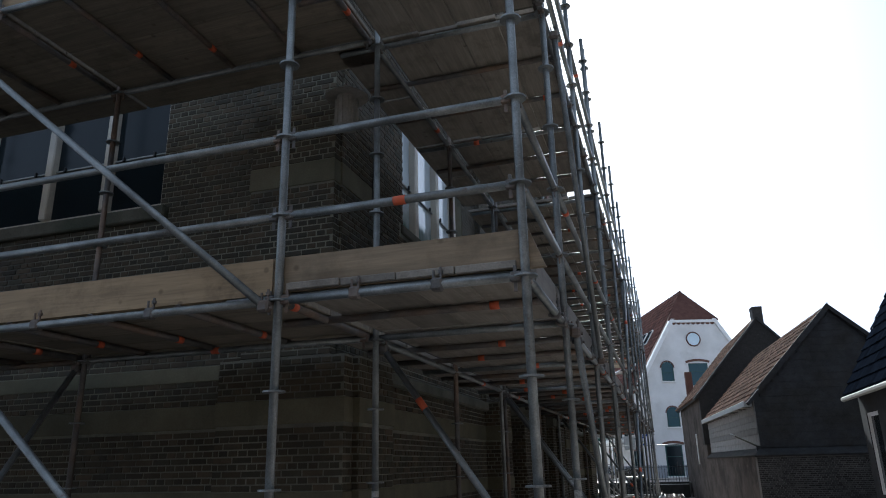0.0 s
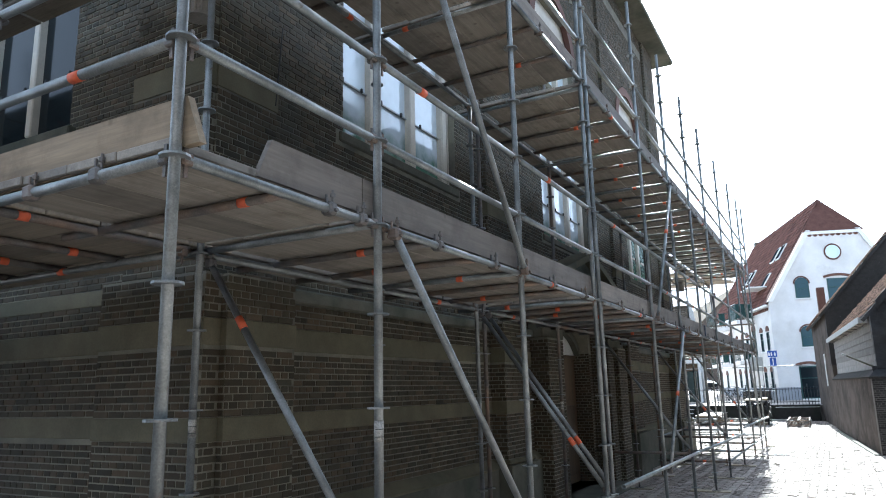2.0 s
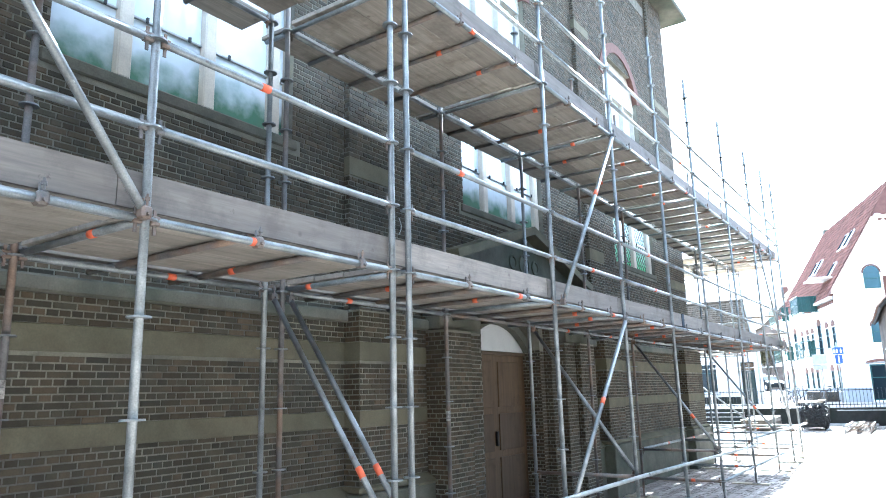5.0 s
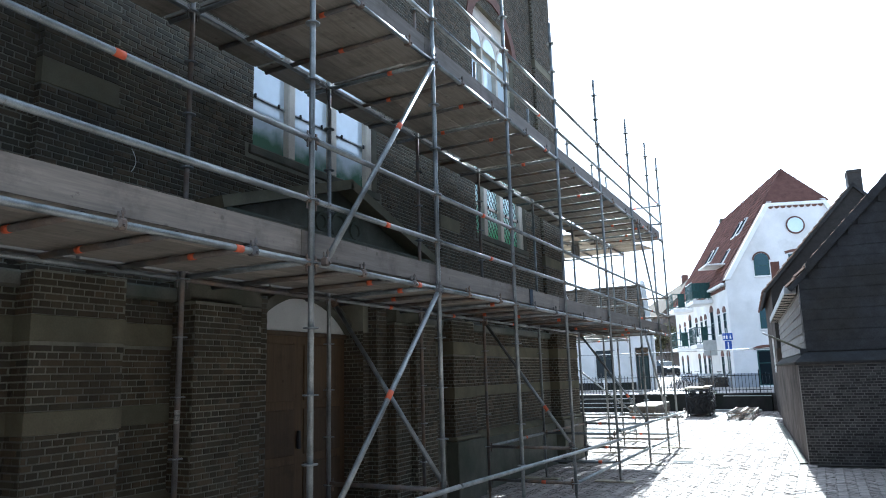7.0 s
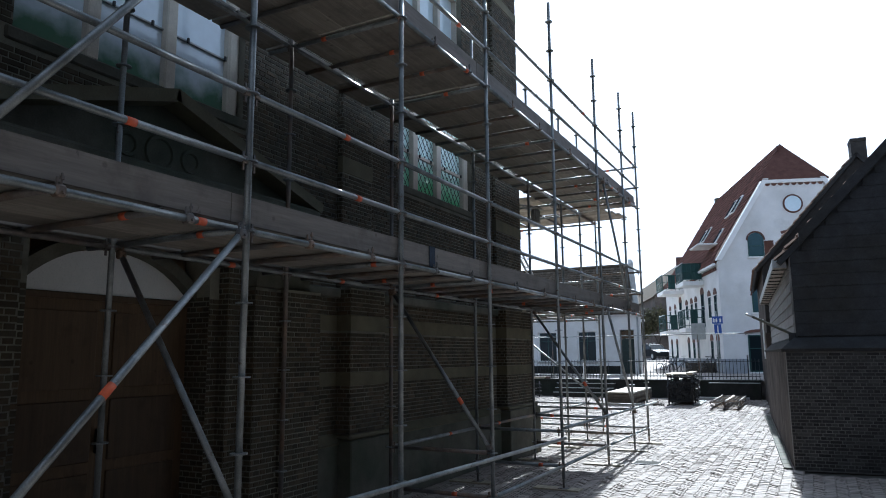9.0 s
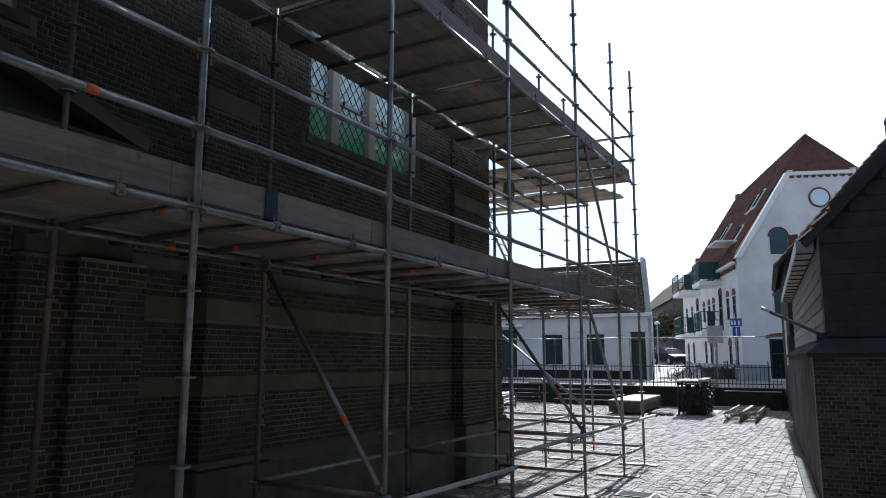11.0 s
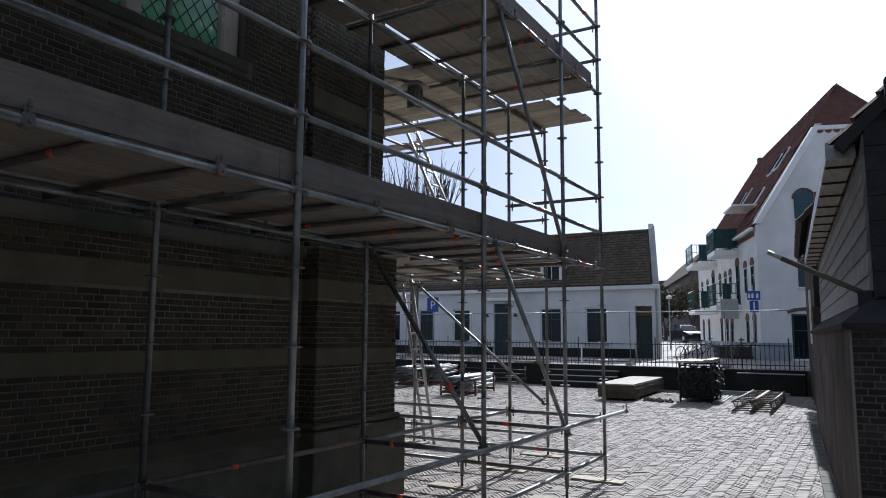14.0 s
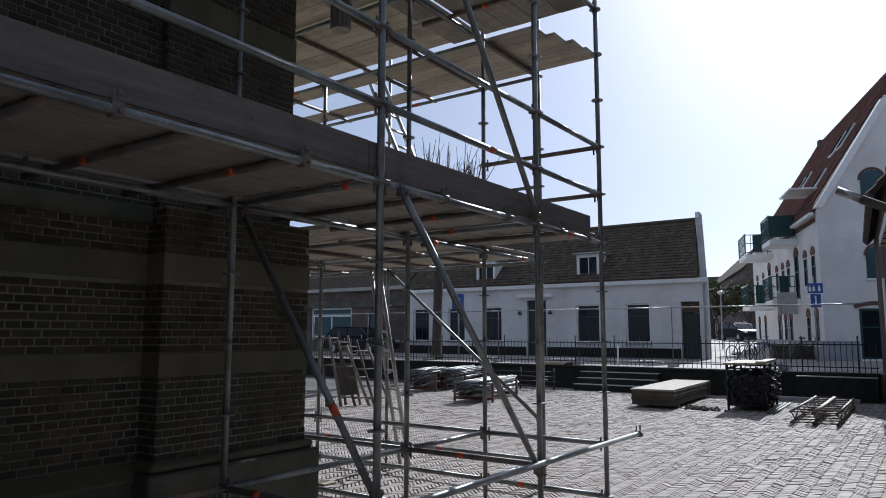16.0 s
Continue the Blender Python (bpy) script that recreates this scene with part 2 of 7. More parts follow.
M = {
    "brick": mat("brick", (0.074, 0.055, 0.033), 0.88, var=0.25, scale=5, fine=90, bump=0.5, tint=(0.046, 0.042, 0.028), per="island", spread=0.35),
    "brick_piece": mat("brick_piece", (0.074, 0.055, 0.033), 0.88, var=0.25, scale=5, fine=90, bump=0.5, tint=(0.046, 0.042, 0.028), per="object", spread=0.35),
    "mortar": mat("mortar", (0.215, 0.205, 0.155), 0.95, var=0.25, scale=2.2, fine=120, bump=0.5, tint=(0.11, 0.105, 0.09)),
    "mortar_dark": mat("sooty_mortar", (0.13, 0.12, 0.105), 0.95, var=0.35, scale=2.2, fine=90, bump=0.5, tint=(0.05, 0.047, 0.042)),
    "stone": mat("sandstone", (0.14, 0.126, 0.08), 0.88, var=0.2, scale=3, fine=70, bump=0.35, tint=(0.10, 0.098, 0.064)),
    "stone_dark": mat("weathered_stone", (0.105, 0.10, 0.076), 0.9, var=0.25, scale=4, fine=60, bump=0.4, tint=(0.06, 0.068, 0.048)),
    "steel": mat("galvanised_tube", (0.25, 0.265, 0.265), 0.44, 0.55, var=0.3, scale=7, fine=120, bump=0.16, dist=0.001, tint=(0.155, 0.165, 0.165)),
    "steel_old": mat("worn_steel", (0.135, 0.13, 0.125), 0.6, 0.4, var=0.3, scale=9, fine=110, bump=0.2, dist=0.001, tint=(0.20, 0.14, 0.10)),
    "tape": mat("orange_tape", (0.58, 0.11, 0.04), 0.6, var=0.1, scale=20, fine=90, bump=0.05),
    "deck": wood("deck_board", (0.275, 0.246, 0.205), (0.205, 0.186, 0.158), 1),
    # far-end boards: light bounced up from the yard put into a paler colour
    "deck_x": wood("bounce_lit_deck_board", (0.45, 0.395, 0.32), (0.35, 0.31, 0.25), 0),
    # side decks and toe boards: same timber, corner shade put into a darker colour
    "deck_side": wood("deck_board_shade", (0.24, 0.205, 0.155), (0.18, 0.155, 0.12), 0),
    "toe": wood("toe_board_wood", (0.205, 0.176, 0.146), (0.148, 0.13, 0.11), 1),
    "toe_x": wood("toe_board_old_wood", (0.29, 0.21, 0.12), (0.21, 0.165, 0.11), 0),
    "cream": mat("cream_paint", (0.50, 0.46, 0.38), 0.55, var=0.12, scale=5, fine=60, bump=0.1, tint=(0.42, 0.39, 0.33)),
    # pane, pane_front, pane_lead: mirrored sky as pale base, mirrored trees as green
    "pane": glassy("window_pane", (0.66, 0.76, 0.82), 0.05, 0.9, (0.58, 0.70, 0.76)),
    "pane_front": painted_reflection("sky_tree_pane", (0.60, 0.68, 0.74), (0.04, 0.15, 0.07), 4.76, 5.06, 0.05),
    "pane_lead": painted_reflection("leaded_pane", (0.62, 0.84, 0.80), (0.14, 0.60, 0.22), 4.7, 5.4, 0.06),
    "pane_dark": glassy("dark_pane", (0.012, 0.018, 0.022), 0.06, 0.22),
    # blue-grey reflection put into the base colour of the glass
    "pane_teal": glassy("bluish_pane", (0.045, 0.085, 0.10), 0.08, 0.2),
    "pane_shade": mat("shaded_pane", (0.018, 0.026, 0.032), 0.4, var=0.2, scale=2.0, fine=20, bump=0.0, spec=0.0),
    "lead": mat("lead_strip", (0.07, 0.08, 0.075), 0.6, 0.3, var=0.1, bump=0.1),
    "oak": wood("oak_door", (0.105, 0.066, 0.032), (0.075, 0.05, 0.028), 2),
    "white": mat("white_plaster", (0.72, 0.71, 0.70), 0.9, var=0.06, scale=1.5, fine=60, bump=0.12, tint=(0.63, 0.62, 0.60), spec=0.2),
    "white_trim": mat("white_painted_trim", (0.80, 0.80, 0.79), 0.5, var=0.05, scale=3, fine=60, bump=0.06, tint=(0.74, 0.74, 0.72)),
    "tile_red": mat("red_roof_tile", (0.155, 0.075, 0.058), 0.92, var=0.22, scale=3, fine=40, bump=0.3, tint=(0.12, 0.064, 0.052), per="island", spread=0.3, spec=0.1),
    "tile_brown": mat("brown_roof_tile", (0.135, 0.08, 0.06), 0.95, var=0.3, scale=4, fine=40, bump=0.3, tint=(0.11, 0.065, 0.042), per="island", spread=0.5, spec=0.03),
    "tile_grey": mat("dark_roof_tile", (0.125, 0.10, 0.075), 0.92, var=0.2, scale=3, fine=40, bump=0.3, tint=(0.10, 0.085, 0.067), per="island", spread=0.18, spec=0.03),
    "slate": mat("blue_glazed_tile", (0.013, 0.017, 0.026), 0.9, var=0.2, scale=5, fine=40, bump=0.2, per="island", spread=0.3, spec=0.0),
    "tar": mat("black_tarred_boards", (0.042, 0.042, 0.044), 0.85, spec=0.2, var=0.3, scale=4, fine=40, bump=0.4, tint=(0.035, 0.033, 0.03)),
    "tar_brick": mat("black_brick", (0.055, 0.05, 0.046), 0.75, var=0.25, scale=8, fine=70, bump=0.4, tint=(0.03, 0.028, 0.027), per="island", spread=0.4, spec=0.2),
    "render": mat("brown_render", (0.095, 0.08, 0.068), 0.95, var=0.25, scale=2.5, fine=50, bump=0.4, tint=(0.052, 0.044, 0.038), spec=0.05),
    "clap": mat("grey_weatherboard", (0.27, 0.262, 0.25), 0.9, spec=0.1, var=0.22, scale=5, fine=50, bump=0.3, tint=(0.17, 0.165, 0.155), per="object", spread=0.15),
    "gutter_board": wood("gutter_board", (0.36, 0.32, 0.265), (0.27, 0.245, 0.205), 1),
    "door_green": mat("black_green_door", (0.006, 0.020, 0.018), 0.45, var=0.2, scale=5, fine=50, bump=0.05),
    "zinc": mat("zinc_sheet", (0.34, 0.35, 0.34), 0.5, 0.6, var=0.15, scale=4, fine=50, bump=0.1),
    "green": mat("dark_green_paint", (0.012, 0.055, 0.05), 0.4, var=0.15, scale=5, fine=50, bump=0.05),
    "iron": mat("black_iron", (0.02, 0.021, 0.023), 0.5, 0.3, var=0.2, scale=8, fine=70, bump=0.1),
    "red_brick_trim": mat("red_brick_arch", (0.125, 0.062, 0.046), 0.85, var=0.2, scale=8, fine=60, bump=0.3, per="object", spread=0.25),
    "paver": mat("clay_paver", (0.345, 0.30, 0.268), 0.8, var=0.22, scale=4, fine=80, bump=0.5, tint=(0.28, 0.244, 0.216), per="island", spread=0.16),
    "paver_piece": mat("clay_paver_piece", (0.345, 0.30, 0.268), 0.8, var=0.22, scale=4, fine=80, bump=0.5, tint=(0.28, 0.244, 0.216), per="object", spread=0.16),
    "sand": mat("joint_sand", (0.09, 0.08, 0.068), 0.95, var=0.25, scale=1.2, fine=60, bump=0.5, tint=(0.05, 0.047, 0.04)),
    "street": mat("street_paving", (0.34, 0.30, 0.27), 0.8, var=0.15, scale=0.6, fine=30, bump=0.4, tint=(0.21, 0.19, 0.17)),
    "concrete": mat("concrete_slab", (0.40, 0.39, 0.36), 0.85, var=0.12, scale=3, fine=60, bump=0.25, tint=(0.33, 0.32, 0.30)),
    "kerb_dark": mat("dark_masonry", (0.032, 0.03, 0.028), 0.92, spec=0.15, var=0.25, scale=3, fine=40, bump=0.4, tint=(0.022, 0.025, 0.02)),
    "pale_wood": wood("pale_timber", (0.40, 0.345, 0.245), (0.31, 0.275, 0.205), 1),
    "strap": mat("blue_cloth", (0.018, 0.03, 0.05), 0.9, var=0.3, scale=20, fine=90, bump=0.4),
    "alu": mat("aluminium", (0.42, 0.42, 0.41), 0.4, 0.6, var=0.08, scale=8, fine=80, bump=0.05),
    "sign_blue": mat("blue_sign", (0.02, 0.07, 0.32), 0.4, var=0.05, scale=4, fine=30, bump=0.0),
    "car": mat("dark_car_paint", (0.010, 0.012, 0.014), 0.55, 0.0, spec=0.08, var=0.1, scale=3, fine=30, bump=0.0),
    "rubber": mat("tyre_rubber", (0.02, 0.02, 0.02), 0.85, var=0.1, bump=0.1),
    "bark": mat("bark", (0.07, 0.058, 0.046), 0.95, var=0.25, scale=12, fine=60, bump=0.5),
    "leaf": mat("leaf", (0.06, 0.095, 0.03), 0.6, var=0.3, scale=3, fine=20, bump=0.1, tint=(0.09, 0.11, 0.04), per="island", spread=0.4),
    "bud": mat("brown_buds", (0.10, 0.085, 0.042), 0.7, var=0.3, scale=3, fine=20, bump=0.1, tint=(0.07, 0.07, 0.03), per="island", spread=0.4),
    "brown_brick": mat("brown_brick_wall", (0.12, 0.095, 0.078), 0.9, var=0.3, scale=2, fine=40, bump=0.3, tint=(0.075, 0.062, 0.052)),
    "label_paper": mat("worn_label", (0.42, 0.41, 0.38), 0.8, var=0.35, scale=40, fine=160, bump=0.1, tint=(0.12, 0.12, 0.11)),
    # brown of trestles and planter; on the board stack, the sides' shade as colour
    "dark_board": mat("dark_brown_board", (0.085, 0.07, 0.05), 0.85, var=0.3, scale=6, fine=60, bump=0.2, tint=(0.05, 0.042, 0.034)),
    "dado": mat("grey_blue_dado", (0.30, 0.32, 0.35), 0.85, var=0.1, scale=2, fine=50, bump=0.12, tint=(0.25, 0.27, 0.30)),
    "lamp_glass": mat("lamp_globe", (0.6, 0.6, 0.57), 0.3, var=0.05, bump=0.0),
    "lantern": mat("grey_lantern", (0.27, 0.255, 0.23), 0.7, 0.2, var=0.2, scale=9, fine=60, bump=0.15),
}


splashed(M["steel"], (0.40, 0.40, 0.38), 0.64, 0.74)
splashed(M["steel"], (0.13, 0.10, 0.08), 0.63, 0.72, 11.0)
splashed(M["toe"], (0.075, 0.06, 0.048), 0.66, 0.73, 7.0)
splashed(M["deck"], (0.13, 0.112, 0.09), 0.56, 0.76, 2.2)
splashed(M["white"], (0.58, 0.57, 0.55), 0.56, 0.80, 0.9)
splashed(M["tar_brick"], (0.16, 0.16, 0.155), 0.66, 0.76, 9.0)
splashed(M["render"], (0.15, 0.125, 0.105), 0.56, 0.76, 3.0)
splashed(M["mortar"], (0.07, 0.072, 0.06), 0.52, 0.70, 1.3)
splashed(M["brick"], (0.045, 0.046, 0.036), 0.52, 0.72, 1.1)
splashed(M["brick_piece"], (0.045, 0.046, 0.036), 0.52, 0.72, 1.1)


# ---- building helpers ----
WORLD = {}
CACHE = {}


def mesh_of(name, bm, smooth=False):
    me = bpy.data.meshes.new(name)
    bm.normal_update()
    bm.to_mesh(me)
    bm.free()
    if smooth:
        for f in me.polygons:
            f.use_smooth = True
    return me


def pydata(name, verts, faces, smooth=False):
    me = bpy.data.meshes.new(name)
    me.from_pydata(verts, [], faces)
    me.update()
    return me


def thing(name, label, category, at=(0, 0, 0), group="", kind="", rz=0):
    ob = new(name)
    ob.empty_display_size = 0.1
    WORLD[ob] = pose(*at, 0, 0, rz)
    ob.matrix_basis = WORLD[ob]
    return tagged(ob, label, category, group, kind)


def part(name, me, material, parent=None, world_m=None, label="", kind=""):
    """One mesh object under a thing or a part; world_m is where it stands in the place."""
    if isinstance(me, bmesh.types.BMesh):
        me = mesh_of(name, me)
    if material is not None and not me.materials:
        me.materials.append(material)
    ob = new(name, me)
    WORLD[ob] = world_m if world_m is not None else Matrix()
    if parent is not None:
        ob.parent = parent
        ob.matrix_basis = WORLD[parent].inverted() @ WORLD[ob]
    else:
        ob.matrix_basis = WORLD[ob]
    return tagged(ob, label, kind=kind)


def box_bm(lo, hi, bevel=0.0):
    bm = bmesh.new()
    bmesh.ops.create_cube(bm, size=1)
    for v in bm.verts:
        v.co = Vector([(lo[i] + hi[i]) / 2 + v.co[i] * (hi[i] - lo[i]) for i in range(3)])
    if bevel:
        bmesh.ops.bevel(bm, geom=bm.edges[:], offset=bevel, segments=1, affect="EDGES")
    return bm


def box(name, lo, hi, material, parent=None, bevel=0.004, label="", frame_m=None):
    """A squared piece with eased edges, kept as a shared mesh about its own middle."""
    size = tuple(round(hi[i] - lo[i], 4) for i in range(3))
    key = ("box", size, bevel, material.name)
    if key not in CACHE:
        h = [s / 2 for s in size]
        CACHE[key] = mesh_of(name, box_bm([-q for q in h], h, min(bevel, min(size) * 0.3)))
        CACHE[key].materials.append(material)
    mid = Matrix.Translation([(lo[i] + hi[i]) / 2 for i in range(3)])
    return part(name, CACHE[key], None, parent, (frame_m @ mid) if frame_m is not None else mid, label)


def tube_mesh(length, r, material, seg=10):
    key = ("tube", round(length, 3), r, material.name, seg)
    if key not in CACHE:
        verts, faces = [], []
        for z in (0, length):
            for k in range(seg):
                a = 2 * math.pi * k / seg
                verts.append((r * math.cos(a), r * math.sin(a), z))
        inner = r * 0.84
        for z in (0, length):
            for k in range(seg):
                a = 2 * math.pi * k / seg
                verts.append((inner * math.cos(a), inner * math.sin(a), z))
        for k in range(seg):
            j = (k + 1) % seg
            faces.append((k, j, seg + j, seg + k))
            faces.append((2 * seg + j, 2 * seg + k, 3 * seg + k, 3 * seg + j))
            faces.append((j, k, 2 * seg + k, 2 * seg + j))
            faces.append((seg + k, seg + j, 3 * seg + j, 3 * seg + k))
        me = pydata("tube", verts, faces)
        for f in me.polygons:
            f.use_smooth = f.index % 4 < 2
        me.materials.append(material)
        CACHE[key] = me
    return CACHE[key]


def along(a, b):
    """The frame whose z runs from a to b."""
    a, b = Vector(a), Vector(b)
    q = (b - a).to_track_quat("Z", "Y")
    return Matrix.Translation(a) @ q.to_matrix().to_4x4()


def tube(name, a, b, r, material, parent, label="", seg=10):
    return part(name, tube_mesh((Vector(b) - Vector(a)).length, r, material, seg), None, parent, along(a, b), label)


def rod_bm(bm, a, b, r, seg=6, r2=None):
    """Adds a tapered rod to a bmesh."""
    m = along(a, b)
    length = (Vector(b) - Vector(a)).length
    bmesh.ops.create_cone(bm, cap_ends=True, segments=seg, radius1=r, radius2=r if r2 is None else r2, depth=length,
                          matrix=m @ Matrix.Translation((0, 0, length / 2)))
    return bm


def wall_mesh(name, length, height, thick, holes):
    """Wall in its own frame: u along x, up z, outer face at y = 0, going back to y = thick; holes (u0, u1, z0, z1) go through."""
    us = sorted({0.0, length, *[min(max(h[k], 0), length) for h in holes for k in (0, 1)]})
    zs = sorted({0.0, height, *[min(max(h[k], 0), height) for h in holes for k in (2, 3)]})
    nu, nz = len(us) - 1, len(zs) - 1
    solid = [[not any(h[0] <= (us[i] + us[i + 1]) / 2 <= h[1] and h[2] <= (zs[j] + zs[j + 1]) / 2 <= h[3] for h in holes) for j in range(nz)] for i in range(nu)]
    ok = lambda i, j: 0 <= i < nu and 0 <= j < nz and solid[i][j]
    index, verts, faces = {}, [], []

    def v(i, j, k):
        if (i, j, k) not in index:
            index[i, j, k] = len(verts)
            verts.append((us[i], k * thick, zs[j]))
        return index[i, j, k]

    for i in range(nu):
        for j in range(nz):
            if not solid[i][j]:
                continue
            faces.append((v(i, j, 0), v(i + 1, j, 0), v(i + 1, j + 1, 0), v(i, j + 1, 0)))
            faces.append((v(i, j, 1), v(i, j + 1, 1), v(i + 1, j + 1, 1), v(i + 1, j, 1)))
            if not ok(i - 1, j):
                faces.append((v(i, j, 0), v(i, j + 1, 0), v(i, j + 1, 1), v(i, j, 1)))
            if not ok(i + 1, j):
                faces.append((v(i + 1, j, 0), v(i + 1, j, 1), v(i + 1, j + 1, 1), v(i + 1, j + 1, 0)))
            if not ok(i, j - 1):
                faces.append((v(i, j, 0), v(i, j, 1), v(i + 1, j, 1), v(i + 1, j, 0)))
            if not ok(i, j + 1):
                faces.append((v(i, j + 1, 0), v(i + 1, j + 1, 0), v(i + 1, j + 1, 1), v(i, j + 1, 1)))
    return pydata(name, verts, faces)


def brick_list(u0, u1, z0, z1, holes=(), L=0.178, H=0.0470, joint=0.0088, seed=0):
    """Cross bond inside a rectangle, rows of stretchers and headers in turn, as (u, u, z, z, proud) rectangles, cut at its ends and at holes."""
    rng = random.Random(seed)
    out, row, z = [], 0, z0
    head = (L - joint) / 2
    while z + H * 0.6 < z1:
        top = min(z + H, z1)
        spans = [(u0, u1)]
        for h in holes:
            if h[2] < top and h[3] > z:
                spans = [s for a, b in spans for s in ((a, min(b, h[0])), (max(a, h[1]), b)) if s[1] - s[0] > 0.03]
        piece = head if row % 2 else L
        for a, b in spans:
            u = a - (head * 0.5 if row % 2 else (0.0, head + joint)[row // 2 % 2])
            while u < b:
                lo, hi = max(u, a), min(u + piece + rng.uniform(-0.004, 0.002), b)
                if hi - lo > 0.03:
                    out.append((lo, hi, z + rng.uniform(0, 0.0015), top, rng.uniform(0.004, 0.009)))
                u += piece + joint
        z += H + joint
        row += 1
    return out


def bricks_mesh(name, items, proud=0.0):
    verts, faces = [], []
    for lo, hi, z, top, d in items:
        k = len(verts)
        y = -d - proud
        e = 0.004
        verts += [(lo, 0.002, z), (hi, 0.002, z), (hi, 0.002, top), (lo, 0.002, top),
                  (lo + e, y, z + e), (hi - e, y, z + e), (hi - e, y, top - e), (lo + e, y, top - e)]
        faces += [(k + 4, k + 5, k + 6, k + 7), (k, k + 1, k + 5, k + 4), (k + 1, k + 2, k + 6, k + 5), (k + 2, k + 3, k + 7, k + 6), (k + 3, k, k + 4, k + 7)]
    return pydata(name, verts, faces)


def arch_bm(width, rise, thick, depth, seg=10, fill=False):
    """Flat or round arch ring in its frame (u along x, springing at z = 0, outer face at y = 0). fill: the solid segment below the arc."""
    bm = bmesh.new()
    half = width / 2
    R = (half * half + rise * rise) / (2 * rise)
    c = rise - R
    a0 = math.asin(min(1.0, half / R))
    rings = []
    for k in range(seg + 1):
        a = -a0 + 2 * a0 * k / seg
        for rr in ((R, R + thick) if not fill else (R,)):
            rings.append((rr * math.sin(a), c + rr * math.cos(a)))
    if fill:
        front = [bm.verts.new((x, 0, z)) for x, z in rings]
        back = [bm.verts.new((x, depth, z)) for x, z in rings]
        bm.faces.new(front)
        bm.faces.new(back[::-1])
        n = len(front)
        for k in range(n):
            j = (k + 1) % n
            bm.faces.new((front[j], front[k], back[k], back[j]))
    else:
        vs = [[bm.verts.new((x, y, z)) for x, z in rings] for y in (0, depth)]
        for k in range(seg):
            i = 2 * k
            f, b = vs
            bm.faces.new((f[i], f[i + 2], f[i + 3], f[i + 1]))
            bm.faces.new((b[i], b[i + 1], b[i + 3], b[i + 2]))
            bm.faces.new((f[i + 1], f[i + 3], b[i + 3], b[i + 1]))
            bm.faces.new((f[i], b[i], b[i + 2], f[i + 2]))
        for i in (0, 2 * seg):
            f, b = vs
            bm.faces.new((f[i], f[i + 1], b[i + 1], b[i]))
    bmesh.ops.recalc_face_normals(bm, faces=bm.faces[:])
    return bm


def tiles_mesh(name, width, slope, tw=0.22, th=0.30, lift=0.03, wave=0.02, skew=0.0):
    """Overlapping roof tiles in a frame: x along the eave, y up the slope, z out. One island a tile, each a little tilted and bowed."""
    rng = random.Random(4)
    verts, faces = [], []
    rows, cols = int(slope / th), int(width / tw)
    for r in range(rows):
        for c in range(cols):
            x0, y0 = c * tw, r * th
            if x0 + tw > width - skew * y0 / slope:
                continue
            k = len(verts)
            j = rng.uniform(-0.006, 0.006)
            for yy, zz in ((y0, lift + j), (y0 + th * 1.04, 0.004 + j)):
                verts += [(x0 + 0.004, yy, zz), (x0 + tw * 0.55, yy, zz + wave), (x0 + tw - 0.004, yy, zz)]
            verts += [(x0 + 0.004, y0, 0), (x0 + tw * 0.55, y0, 0), (x0 + tw - 0.004, y0, 0)]
            faces += [(k, k + 1, k + 4, k + 3), (k + 1, k + 2, k + 5, k + 4), (k + 6, k + 7, k + 1, k), (k + 7, k + 8, k + 2, k + 1)]
    return pydata(name, verts, faces)


def plane_frame(o, ex, ey):
    """Frame from an origin, the way of x and a point up the slope."""
    ex = Vector(ex).normalized()
    ey = Vector(ey)
    ey = (ey - ex * ey.dot(ex)).normalized()
    return Matrix.Translation(o) @ Matrix((ex, ey, ex.cross(ey))).transposed().to_4x4()


def slab(name, corners, thick, material, parent, label=""):
    """A flat plate over three or four corners given counter-clockwise from its outer side, with thickness behind."""
    c = [Vector(p) for p in corners]
    nrm = (c[1] - c[0]).cross(c[2] - c[0]).normalized()
    n = len(c)
    verts = [tuple(p) for p in c] + [tuple(p - nrm * thick) for p in c]
    faces = [tuple(range(n)), tuple(range(2 * n - 1, n - 1, -1))] + [(k, n + k, n + (k + 1) % n, (k + 1) % n) for k in range(n)]
    return part(name, pydata(name, verts, faces), material, parent, None, label)


def ring_mesh(R_, r_, n=24, k=6):
    """A closed ring standing upright in the x-z plane."""
    verts = [((R_ + r_ * math.cos(b)) * math.cos(a), r_ * math.sin(b), (R_ + r_ * math.cos(b)) * math.sin(a))
             for a in (2 * math.pi * i / n for i in range(n)) for b in (2 * math.pi * j / k for j in range(k))]
    faces = [(i * k + j, i * k + (j + 1) % k, ((i + 1) % n) * k + (j + 1) % k, ((i + 1) % n) * k + j) for i in range(n) for j in range(k)]
    return pydata("ring", verts, faces)

# ---- ground ----
def sheet(name, x0, x1, y0, y1, z, material, label, kind="structure"):
    me = pydata(name, [(x0, y0, z), (x1, y0, z), (x1, y1, z), (x0, y1, z)], [(0, 1, 2, 3)])
    ob = part(name, me, material, None, None, label, kind)
    return tagged(ob, category="ground")


sheet("ground", -900, 900, -900, 900, -0.06, M["street"], "flat paved ground reaching the horizon")
yard = tagged(part("yard_bed", box_bm((-22, -12, -0.3), (12, 38.3, -0.024)), M["sand"], None, None, "sandy bed under the clay pavers of the yard", "structure"), category="ground")
